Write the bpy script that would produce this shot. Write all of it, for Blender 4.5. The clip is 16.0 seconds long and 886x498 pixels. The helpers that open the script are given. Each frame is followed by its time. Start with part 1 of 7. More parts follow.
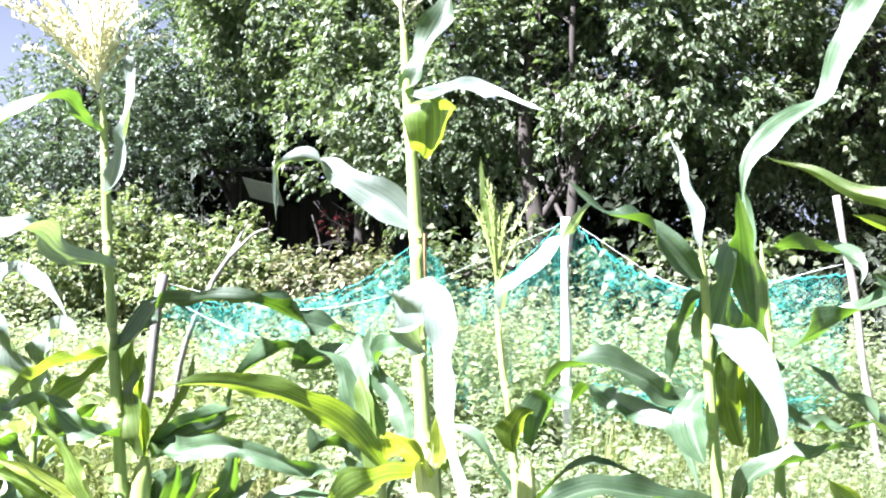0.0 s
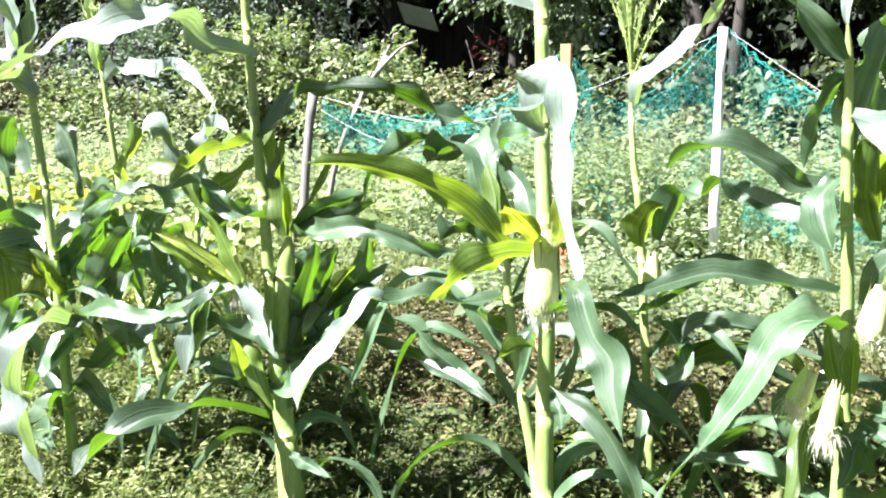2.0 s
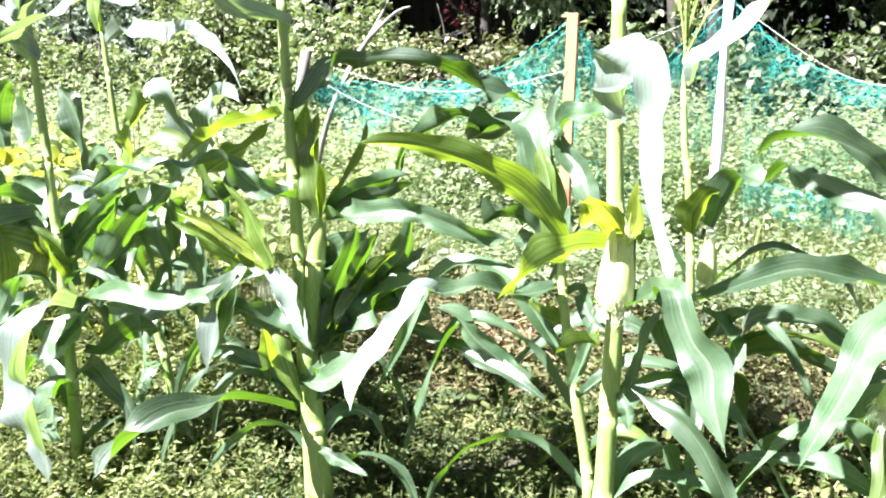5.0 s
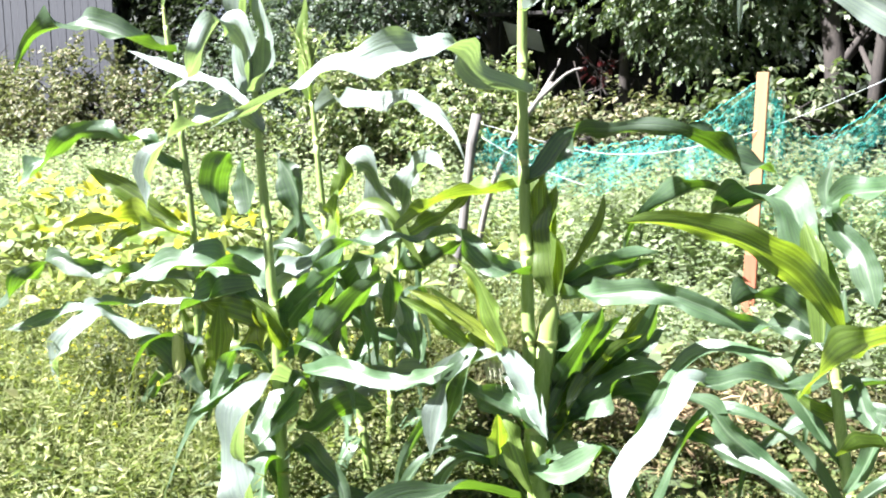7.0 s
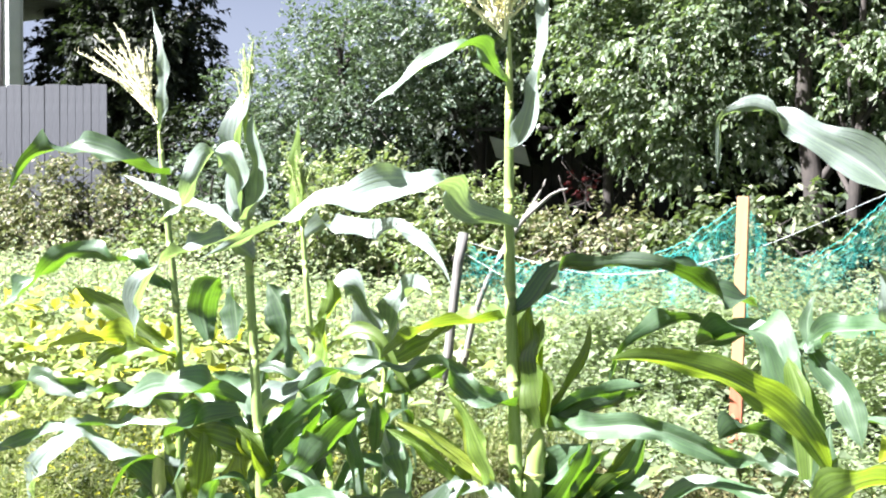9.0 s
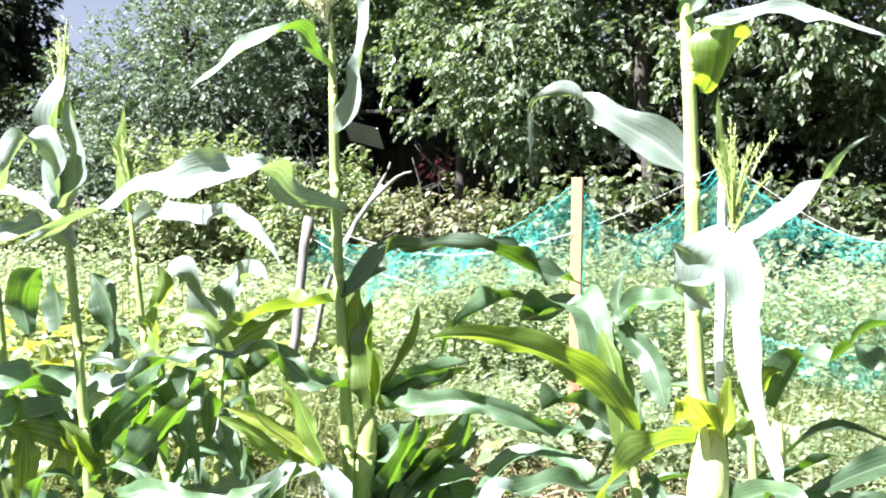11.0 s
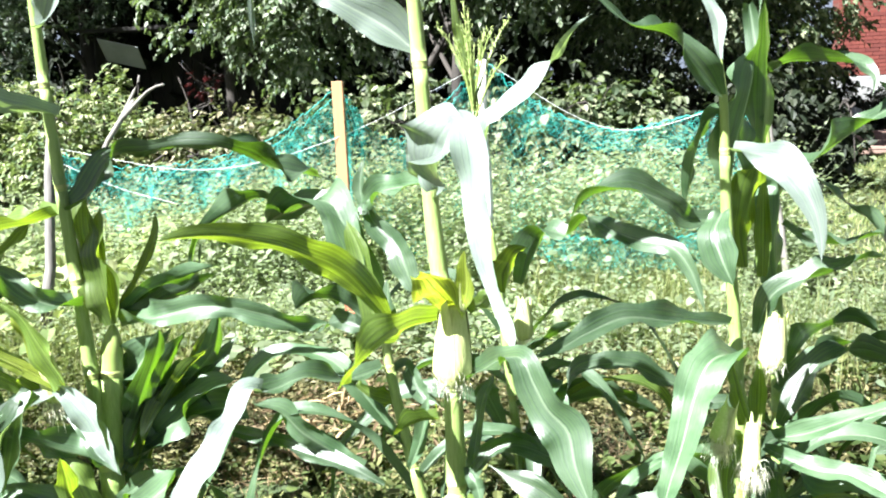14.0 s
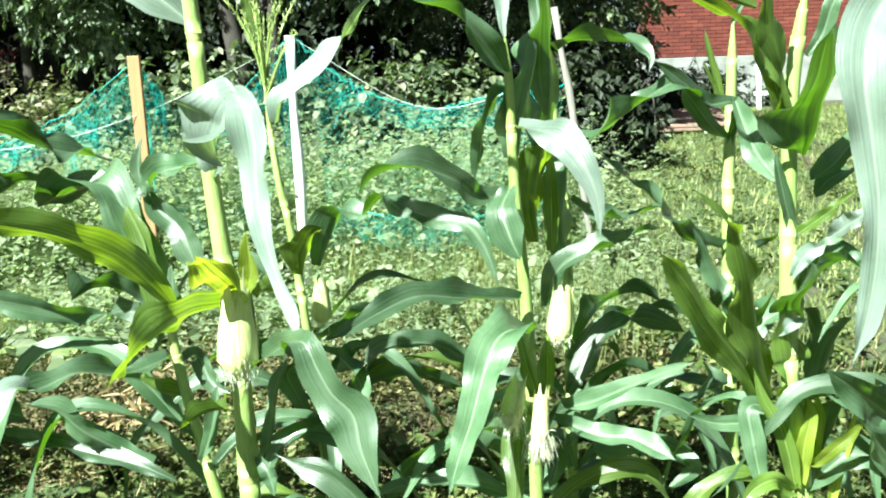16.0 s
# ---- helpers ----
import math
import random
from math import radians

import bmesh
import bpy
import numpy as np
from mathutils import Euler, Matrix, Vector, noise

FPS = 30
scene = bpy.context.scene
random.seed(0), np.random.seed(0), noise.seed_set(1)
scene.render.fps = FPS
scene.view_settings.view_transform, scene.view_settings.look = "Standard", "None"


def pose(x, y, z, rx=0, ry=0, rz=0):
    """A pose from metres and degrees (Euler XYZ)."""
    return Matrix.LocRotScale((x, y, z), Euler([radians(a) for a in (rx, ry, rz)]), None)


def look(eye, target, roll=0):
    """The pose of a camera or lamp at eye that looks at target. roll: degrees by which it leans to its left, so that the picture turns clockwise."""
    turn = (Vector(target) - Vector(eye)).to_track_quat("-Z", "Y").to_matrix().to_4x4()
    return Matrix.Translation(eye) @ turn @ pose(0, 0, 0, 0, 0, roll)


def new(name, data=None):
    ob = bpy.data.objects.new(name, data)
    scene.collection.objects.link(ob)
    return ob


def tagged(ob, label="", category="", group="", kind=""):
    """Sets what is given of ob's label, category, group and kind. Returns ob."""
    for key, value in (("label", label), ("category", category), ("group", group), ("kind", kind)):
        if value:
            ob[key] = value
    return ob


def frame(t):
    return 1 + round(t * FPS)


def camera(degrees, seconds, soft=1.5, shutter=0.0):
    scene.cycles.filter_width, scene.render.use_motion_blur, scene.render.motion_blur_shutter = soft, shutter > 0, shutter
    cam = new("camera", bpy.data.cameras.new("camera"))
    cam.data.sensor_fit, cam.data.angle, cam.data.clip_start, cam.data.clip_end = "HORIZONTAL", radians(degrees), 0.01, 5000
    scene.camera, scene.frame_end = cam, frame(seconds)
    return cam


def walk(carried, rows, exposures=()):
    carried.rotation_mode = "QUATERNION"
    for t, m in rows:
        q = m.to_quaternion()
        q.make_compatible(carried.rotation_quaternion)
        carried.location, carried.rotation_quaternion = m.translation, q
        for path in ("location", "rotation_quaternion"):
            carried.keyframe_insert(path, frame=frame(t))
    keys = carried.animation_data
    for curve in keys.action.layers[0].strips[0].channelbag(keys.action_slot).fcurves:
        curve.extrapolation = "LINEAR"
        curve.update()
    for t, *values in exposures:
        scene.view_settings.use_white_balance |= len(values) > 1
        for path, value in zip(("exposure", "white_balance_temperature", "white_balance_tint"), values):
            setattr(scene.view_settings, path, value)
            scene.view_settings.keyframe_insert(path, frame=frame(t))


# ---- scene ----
cam = camera(52.0, 16.0, soft=2.0)
PATH = [
    (0, (0.437, 0.186, 1.229), (-0.115, 2.109, 1.214), -0.1),
    (0.5, (0.469, 0.18, 1.19), (-0.199, 2.063, 1.083), -0.7),
    (1, (0.518, 0.171, 1.154), (-0.271, 1.999, 0.96), -0.8),
    (1.5, (0.533, 0.178, 1.15), (-0.302, 1.965, 0.82), 0.2),
    (2, (0.513, 0.181, 1.128), (-0.347, 1.947, 0.753), -0.2),
    (2.5, (0.456, 0.206, 1.098), (-0.318, 2.013, 0.728), -0.2),
    (3, (0.333, 0.21, 1.15), (-0.273, 2.065, 0.715), 0.5),
    (5.5, (0.22, 0.233, 1.145), (-0.585, 2.01, 0.705), 0.7),
    (6, (0.076, 0.257, 1.141), (-0.767, 2.028, 0.749), 0.1),
    (6.5, (0.003, 0.23, 1.152), (-0.913, 1.965, 0.761), -0.0),
    (7, (-0.032, 0.22, 1.172), (-1.031, 1.919, 0.834), 0.4),
    (7.5, (-0.035, 0.207, 1.185), (-1.074, 1.898, 0.938), 0.2),
    (8, (-0.046, 0.205, 1.21), (-1.093, 1.901, 1.047), 0.1),
    (8.2, (-0.041, 0.203, 1.221), (-1.08, 1.907, 1.095), 0.3),
    (10.5, (-0.008, 0.21, 1.227), (-0.814, 2.036, 1.11), 1.2),
    (11, (0.047, 0.213, 1.227), (-0.663, 2.078, 1.089), 0.3),
    (11.5, (0.115, 0.226, 1.218), (-0.525, 2.113, 1.048), 0.6),
    (12, (0.173, 0.218, 1.206), (-0.41, 2.121, 1.003), 0.2),
    (12.5, (0.208, 0.221, 1.195), (-0.359, 2.122, 0.94), 0.2),
    (13, (0.194, 0.234, 1.183), (-0.338, 2.139, 0.888), -0.2),
    (13.5, (0.145, 0.256, 1.174), (-0.243, 2.192, 0.857), -1.8),
    (14, (0.132, 0.272, 1.169), (-0.133, 2.227, 0.844), -2.6),
    (14.5, (0.144, 0.287, 1.174), (-0.034, 2.244, 0.802), -2.1),
    (15, (0.17, 0.302, 1.166), (0.074, 2.26, 0.77), -2.2),
    (15.5, (0.175, 0.297, 1.167), (0.178, 2.259, 0.78), -2.9),
    (16, (0.204, 0.312, 1.161), (0.311, 2.272, 0.776), -2.1),
]
walk(cam, [(t, look(eye, target, roll)) for t, eye, target, roll in PATH], [(0, 3.28, 5560, 21), (0.5, 2.97, 5650, 18), (1, 2.86, 5700, 15), (3, 2.76, 5820, 13), (5.5, 3.11, 5780, 15), (6.3, 3.13, 5780, 15), (7, 2.89, 5780, 16), (10.5, 3.02, 5740, 16), (14, 2.75, 5780, 10), (15.2, 2.64, 5800, -4), (16, 2.46, 5800, -12)])

# ---- light ----
SUN_FROM = Vector((-0.47, -0.5, 0.73)).normalized()
world = bpy.data.worlds.new("sky")
scene.world = world
world.use_nodes = True
wn = world.node_tree.nodes
sky = wn.new("ShaderNodeTexSky")
sky.sky_type = "NISHITA"
sky.sun_disc = False
sky.air_density, sky.dust_density, sky.ozone_density = 0.6, 3.0, 0.4
sky.sun_elevation = math.asin(SUN_FROM.z)
sky.sun_rotation = math.atan2(SUN_FROM.x, SUN_FROM.y)
wn["Background"].inputs["Strength"].default_value = 0.0125
wl = world.node_tree.links
aim = wn.new("ShaderNodeTexCoord")
height = wn.new("ShaderNodeSeparateXYZ")
wl.new(aim.outputs["Generated"], height.inputs["Vector"])
haze = wn.new("ShaderNodeMapRange")
haze.interpolation_type = "SMOOTHSTEP"
haze.inputs["From Min"].default_value, haze.inputs["From Max"].default_value = 0.12, 0.42
haze.inputs["To Min"].default_value, haze.inputs["To Max"].default_value = 1.0, 0.0
wl.new(height.outputs["Z"], haze.inputs["Value"])
veil = wn.new("ShaderNodeMix")
veil.data_type = "RGBA"
veil.inputs["B"].default_value = (6.0, 6.5, 7.4, 1)
wl.new(haze.outputs["Result"], veil.inputs["Factor"])
wl.new(sky.outputs["Color"], veil.inputs["A"])
wl.new(veil.outputs["Result"], wn["Background"].inputs["Color"])
sun = new("sun", bpy.data.lights.new("sun", "SUN"))
sun.data.energy, sun.data.angle, sun.data.color = 5.0, radians(0.55), (1.0, 0.95, 0.86)
sun.matrix_world = look(SUN_FROM * 30, (0, 0, 0))


# ---- materials ----
def nodes_of(name):
    m = bpy.data.materials.new(name)
    m.use_nodes = True
    return m, m.node_tree.nodes, m.node_tree.links, m.node_tree.nodes["Principled BSDF"]


def ramp(nd, stops):
    r = nd.new("ShaderNodeValToRGB")
    e = r.color_ramp.elements
    e[0].position, e[0].color = stops[0][0], (*stops[0][1], 1)
    e[1].position, e[1].color = stops[-1][0], (*stops[-1][1], 1)
    for p, c in stops[1:-1]:
        e.new(p).color = (*c, 1)
    return r


def plain(name, dark, light, scale=8.0, rough=0.7, bump=0.2, stretch=(1, 1, 1), metal=0.0, fine=60.0):
    """A surface with stains at one scale and grain at another."""
    m, nd, ln, bsdf = nodes_of(name)
    tc = nd.new("ShaderNodeTexCoord")
    mp = nd.new("ShaderNodeMapping")
    mp.inputs["Scale"].default_value = stretch
    ln.new(tc.outputs["Object"], mp.inputs["Vector"])
    big = nd.new("ShaderNodeTexNoise")
    big.inputs["Scale"].default_value, big.inputs["Detail"].default_value = scale, 6
    grain = nd.new("ShaderNodeTexNoise")
    grain.inputs["Scale"].default_value, grain.inputs["Detail"].default_value = fine, 4
    for n in (big, grain):
        ln.new(mp.outputs["Vector"], n.inputs["Vector"])
    mix = nd.new("ShaderNodeMix")
    mix.inputs["Factor"].default_value = 0.4
    ln.new(big.outputs["Fac"], mix.inputs["A"])
    ln.new(grain.outputs["Fac"], mix.inputs["B"])
    r = ramp(nd, [(0.32, dark), (0.68, light)])
    ln.new(mix.outputs["Result"], r.inputs["Fac"])
    ln.new(r.outputs["Color"], bsdf.inputs["Base Color"])
    bsdf.inputs["Roughness"].default_value, bsdf.inputs["Metallic"].default_value = rough, metal
    b = nd.new("ShaderNodeBump")
    b.inputs["Strength"].default_value, b.inputs["Distance"].default_value = bump, 0.01
    ln.new(mix.outputs["Result"], b.inputs["Height"])
    ln.new(b.outputs["Normal"], bsdf.inputs["Normal"])
    return m


def foliage(name, dark, mid, light, through_col, clear=0.35, rough=0.55):
    """Small leaves: each leaf takes its own tint, and lets some sun through."""
    m, nd, ln, bsdf = nodes_of(name)
    geo = nd.new("ShaderNodeNewGeometry")
    r = ramp(nd, [(0.0, dark), (0.5, mid), (1.0, light)])
    ln.new(geo.outputs["Random Per Island"], r.inputs["Fac"])
    patch = nd.new("ShaderNodeTexNoise")
    patch.inputs["Scale"].default_value = 2.2
    tc = nd.new("ShaderNodeTexCoord")
    ln.new(tc.outputs["Object"], patch.inputs["Vector"])
    hsv = nd.new("ShaderNodeHueSaturation")
    val = nd.new("ShaderNodeMapRange")
    val.inputs["From Min"].default_value, val.inputs["From Max"].default_value = 0.3, 0.7
    val.inputs["To Min"].default_value, val.inputs["To Max"].default_value = 0.6, 1.35
    ln.new(patch.outputs["Fac"], val.inputs["Value"])
    ln.new(val.outputs["Result"], hsv.inputs["Value"])
    ln.new(r.outputs["Color"], hsv.inputs["Color"])
    ln.new(hsv.outputs["Color"], bsdf.inputs["Base Color"])
    bsdf.inputs["Roughness"].default_value, bsdf.inputs["Specular IOR Level"].default_value = rough, 0.28
    tr = nd.new("ShaderNodeBsdfTranslucent")
    tr.inputs["Color"].default_value = (*through_col, 1)
    mix = nd.new("ShaderNodeMixShader")
    mix.inputs["Fac"].default_value = clear
    ln.new(bsdf.outputs["BSDF"], mix.inputs[1])
    ln.new(tr.outputs["BSDF"], mix.inputs[2])
    ln.new(mix.outputs["Shader"], nd["Material Output"].inputs["Surface"])
    return m


def corn_blade(name, dark, light, rib, through_col, clear=0.35, rough=0.34):
    """A maize blade: fine veins along it, a pale midrib, a waxy gloss."""
    m, nd, ln, bsdf = nodes_of(name)
    uv = nd.new("ShaderNodeUVMap")
    sep = nd.new("ShaderNodeSeparateXYZ")
    ln.new(uv.outputs["UV"], sep.inputs["Vector"])
    veins = nd.new("ShaderNodeTexWave")
    veins.inputs["Scale"].default_value, veins.inputs["Distortion"].default_value = 6.0, 1.0
    veins.inputs["Detail"].default_value = 2
    ln.new(uv.outputs["UV"], veins.inputs["Vector"])
    tc = nd.new("ShaderNodeTexCoord")
    blot = nd.new("ShaderNodeTexNoise")
    blot.inputs["Scale"].default_value, blot.inputs["Detail"].default_value = 14, 5
    ln.new(tc.outputs["Object"], blot.inputs["Vector"])
    mixf = nd.new("ShaderNodeMix")
    mixf.inputs["Factor"].default_value = 0.92
    ln.new(veins.outputs["Fac"], mixf.inputs["A"])
    ln.new(blot.outputs["Fac"], mixf.inputs["B"])
    col = ramp(nd, [(0.2, dark), (0.75, light)])
    ln.new(mixf.outputs["Result"], col.inputs["Fac"])
    streaks = nd.new("ShaderNodeTexNoise")
    streaks.inputs["Scale"].default_value, streaks.inputs["Detail"].default_value = 1.0, 4
    longways = nd.new("ShaderNodeMapping")
    longways.inputs["Scale"].default_value = (17.0, 1.6, 1.0)
    ln.new(uv.outputs["UV"], longways.inputs["Vector"])
    ln.new(longways.outputs["Vector"], streaks.inputs["Vector"])
    off = nd.new("ShaderNodeMath")
    off.operation = "SUBTRACT"
    off.inputs[1].default_value = 0.5
    ln.new(sep.outputs["X"], off.inputs[0])
    ab = nd.new("ShaderNodeMath")
    ab.operation = "ABSOLUTE"
    ln.new(off.outputs[0], ab.inputs[0])
    near = nd.new("ShaderNodeMapRange")
    near.inputs["From Min"].default_value, near.inputs["From Max"].default_value = 0.004, 0.04
    near.inputs["To Min"].default_value, near.inputs["To Max"].default_value = 0.75, 0.0
    ln.new(ab.outputs[0], near.inputs["Value"])
    cm = nd.new("ShaderNodeMix")
    cm.data_type = "RGBA"
    ln.new(near.outputs["Result"], cm.inputs["Factor"])
    ln.new(col.outputs["Color"], cm.inputs["A"])
    cm.inputs["B"].default_value = (*rib, 1)
    which = nd.new("ShaderNodeObjectInfo")
    age = nd.new("ShaderNodeMapRange")
    age.inputs["To Min"].default_value, age.inputs["To Max"].default_value = 0.5, 1.25
    ln.new(which.outputs["Random"], age.inputs["Value"])
    shade = nd.new("ShaderNodeHueSaturation")
    ln.new(age.outputs["Result"], shade.inputs["Value"])
    ln.new(cm.outputs["Result"], shade.inputs["Color"])
    ln.new(shade.outputs["Color"], bsdf.inputs["Base Color"])
    rr = nd.new("ShaderNodeMapRange")
    rr.inputs["To Min"].default_value, rr.inputs["To Max"].default_value = rough - 0.06, rough + 0.14
    ln.new(blot.outputs["Fac"], rr.inputs["Value"])
    ln.new(rr.outputs["Result"], bsdf.inputs["Roughness"])
    bsdf.inputs["Specular IOR Level"].default_value = 0.7
    bsdf.inputs["Coat Weight"].default_value, bsdf.inputs["Coat Roughness"].default_value = 0.45, 0.32
    bsdf.inputs["Coat IOR"].default_value = 1.6
    b = nd.new("ShaderNodeBump")
    b.inputs["Strength"].default_value, b.inputs["Distance"].default_value = 0.4, 0.006
    ln.new(streaks.outputs["Fac"], b.inputs["Height"])
    ln.new(b.outputs["Normal"], bsdf.inputs["Normal"])
    tr = nd.new("ShaderNodeBsdfTranslucent")
    tint = nd.new("ShaderNodeMix")
    tint.data_type = "RGBA"
    tint.inputs["A"].default_value = tuple(c * 0.3 for c in through_col) + (1,)
    tint.inputs["B"].default_value = tuple(c * 1.15 for c in through_col) + (1,)
    lines = nd.new("ShaderNodeMapRange")
    lines.inputs["From Min"].default_value, lines.inputs["From Max"].default_value = 0.36, 0.62
    ln.new(streaks.outputs["Fac"], lines.inputs["Value"])
    ln.new(lines.outputs["Result"], tint.inputs["Factor"])
    ln.new(tint.outputs["Result"], tr.inputs["Color"])
    mix = nd.new("ShaderNodeMixShader")
    mix.inputs["Fac"].default_value = clear
    ln.new(bsdf.outputs["BSDF"], mix.inputs[1])
    ln.new(tr.outputs["BSDF"], mix.inputs[2])
    ln.new(mix.outputs["Shader"], nd["Material Output"].inputs["Surface"])
    return m


BLADE = {
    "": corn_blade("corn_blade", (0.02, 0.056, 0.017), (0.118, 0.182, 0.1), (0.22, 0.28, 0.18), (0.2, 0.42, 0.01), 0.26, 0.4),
    # pale: white glare of direct sun, put into the leaf's base colour
    "pale": corn_blade("corn_blade_sun_glare", (0.14, 0.185, 0.15), (0.29, 0.345, 0.3), (0.36, 0.42, 0.32), (0.3, 0.44, 0.1)),
    "fresh": corn_blade("corn_blade_fresh", (0.06, 0.115, 0.016), (0.18, 0.255, 0.055), (0.28, 0.36, 0.12), (0.36, 0.52, 0.02), 0.46),
    "yellow": corn_blade("corn_blade_yellow", (0.2, 0.3, 0.03), (0.4, 0.47, 0.07), (0.46, 0.52, 0.14), (0.62, 0.74, 0.03), 0.48),
}
STALK = plain("corn_stalk", (0.19, 0.26, 0.06), (0.36, 0.42, 0.15), 9, 0.42, 0.2, (1, 1, 0.25))
SHEATH = plain("leaf_sheath", (0.15, 0.23, 0.05), (0.32, 0.4, 0.14), 7, 0.4, 0.3, (5, 5, 0.5))
NODE = plain("corn_node", (0.22, 0.25, 0.07), (0.4, 0.42, 0.16), 14, 0.5)
HUSK = plain("corn_husk", (0.36, 0.42, 0.13), (0.6, 0.62, 0.31), 10, 0.5, 0.35, (6, 6, 0.4))
SILK = plain("corn_silk", (0.76, 0.73, 0.55), (0.88, 0.86, 0.7), 30, 0.5)
TASSEL = plain("corn_tassel", (0.6, 0.58, 0.32), (0.8, 0.77, 0.52), 40, 0.7)
BARK = plain("bark", (0.014, 0.012, 0.01), (0.05, 0.041, 0.033), 6, 0.9, 0.8, (1, 1, 0.2))
DEADWOOD = plain("grey_deadwood", (0.12, 0.11, 0.1), (0.26, 0.24, 0.21), 9, 0.85, 0.5, (1, 1, 0.15))
OLDPOST = plain("weathered_post", (0.06, 0.055, 0.05), (0.17, 0.16, 0.145), 9, 0.85, 0.5, (1, 1, 0.12))
NEWWOOD = plain("new_pine", (0.24, 0.13, 0.06), (0.38, 0.22, 0.1), 7, 0.7, 0.3, (1, 1, 0.08))
REDWOOD = plain("red_stained_wood", (0.26, 0.075, 0.035), (0.36, 0.12, 0.06), 8, 0.7, 0.3, (1, 1, 0.1))
WHITEPAINT = plain("white_paint", (0.66, 0.66, 0.66), (0.8, 0.8, 0.79), 7, 0.5, 0.1)
NETCORD = plain("teal_cord", (0.015, 0.29, 0.24), (0.08, 0.46, 0.39), 20, 0.4)
ROPE = plain("white_cord", (0.55, 0.58, 0.56), (0.72, 0.74, 0.72), 30, 0.6)
T_PLUM = foliage("grey_green_leaves", (0.0267, 0.0512, 0.03), (0.1004, 0.1328, 0.0902), (0.2567, 0.2854, 0.2312), (0.1279, 0.1968, 0.0619), 0.26)
# darker broad-leaf green: the hedge's shaded side is put into the colour
T_MID = foliage("shade_toned_leaves", (0.0187, 0.0321, 0.014), (0.068, 0.091, 0.0427), (0.2228, 0.2326, 0.143), (0.1354, 0.202, 0.0403), 0.28)
T_BROAD = foliage("broad_leaves", (0.025, 0.0475, 0.0221), (0.0986, 0.1292, 0.0678), (0.3026, 0.3267, 0.2509), (0.2024, 0.297, 0.0672), 0.28)
# near-black leaf colour, with the hedge's deep shade put into it
T_DARK = foliage("dark_and_shaded_leaves", (0.0107, 0.0164, 0.0087), (0.0212, 0.0281, 0.0153), (0.0372, 0.0445, 0.0246), (0.0302, 0.0475, 0.0112), 0.25)
T_SHRUB = foliage("shrub_leaves", (0.0446, 0.0785, 0.0314), (0.1492, 0.1872, 0.0854), (0.3613, 0.357, 0.2141), (0.2804, 0.3792, 0.0841), 0.25)
T_BROWN = foliage("turning_leaves", (0.0394, 0.0594, 0.0222), (0.1326, 0.145, 0.0733), (0.3099, 0.265, 0.1762), (0.198, 0.234, 0.063), 0.25)
T_BED = foliage("bed_leaves", (0.1, 0.135, 0.075), (0.2, 0.24, 0.14), (0.31, 0.34, 0.23), (0.42, 0.52, 0.22), 0.5)
T_SQUASH = foliage("squash_leaves", (0.1248, 0.18, 0.0672), (0.2268, 0.28, 0.112), (0.3856, 0.41, 0.2128), (0.34, 0.42, 0.1), 0.4)
T_YELLOW = foliage("yellowed_leaves", (0.2, 0.26, 0.03), (0.42, 0.4, 0.03), (0.58, 0.54, 0.06), (0.55, 0.55, 0.04), 0.4)
T_WEED = foliage("weed_leaves", (0.0229, 0.0408, 0.0112), (0.066, 0.09, 0.025), (0.1715, 0.174, 0.0688), (0.1524, 0.216, 0.03), 0.28)
T_PALEWEED = foliage("pale_weeds", (0.0599, 0.088, 0.0246), (0.1497, 0.176, 0.0591), (0.2995, 0.2992, 0.138), (0.264, 0.3344, 0.0616), 0.35)
T_GRASS = foliage("grass_blades", (0.0794, 0.115, 0.0336), (0.1588, 0.19, 0.0616), (0.2949, 0.29, 0.1344), (0.26, 0.33, 0.07), 0.3)
T_STRAW = foliage("straw_bits", (0.095, 0.0648, 0.0346), (0.1469, 0.108, 0.0562), (0.2074, 0.1642, 0.095), (0.1296, 0.095, 0.0432), 0.15, 0.7)
T_RED = foliage("red_leaves", (0.018, 0.0036, 0.0036), (0.042, 0.006, 0.006), (0.072, 0.012, 0.0108), (0.084, 0.0096, 0.0096), 0.3)
T_OLIVE = foliage("olive_leaves", (0.028, 0.032, 0.011), (0.088, 0.088, 0.034), (0.21, 0.185, 0.085), (0.15, 0.16, 0.04), 0.28)
T_DRY = foliage("dry_debris", (0.2, 0.14, 0.07), (0.32, 0.24, 0.12), (0.48, 0.38, 0.22), (0.3, 0.22, 0.1), 0.2, 0.7)
FENCEWOOD = plain("grey_fence_board", (0.026, 0.028, 0.033), (0.068, 0.071, 0.08), 4, 0.8, 0.4, (1, 1, 0.1))
RENDERWALL = plain("white_render", (0.66, 0.66, 0.64), (0.78, 0.78, 0.76), 3, 0.8, 0.2)
PLINTH = plain("limewashed_plinth", (0.1, 0.1, 0.095), (0.27, 0.27, 0.26), 3, 0.85, 0.5)
STONE = plain("grey_rubble", (0.3, 0.3, 0.29), (0.58, 0.57, 0.55), 6, 0.85, 0.6)
OLDBOARD = plain("old_board", (0.14, 0.09, 0.07), (0.3, 0.2, 0.16), 5, 0.8, 0.4, (0.15, 1, 1))
SHEET = plain("dull_metal_sheet", (0.3, 0.31, 0.33), (0.46, 0.47, 0.49), 4, 0.55, 0.2, metal=0.3)
# board colour taken near black, so it holds the hollow's shade
SHADEBOARD = plain("shade_dark_board", (0.012, 0.011, 0.01), (0.035, 0.03, 0.027), 5, 0.85, 0.4, (1, 1, 0.1))
ROOF = plain("grey_roofing", (0.12, 0.12, 0.12), (0.24, 0.24, 0.24), 4, 0.7, 0.3)
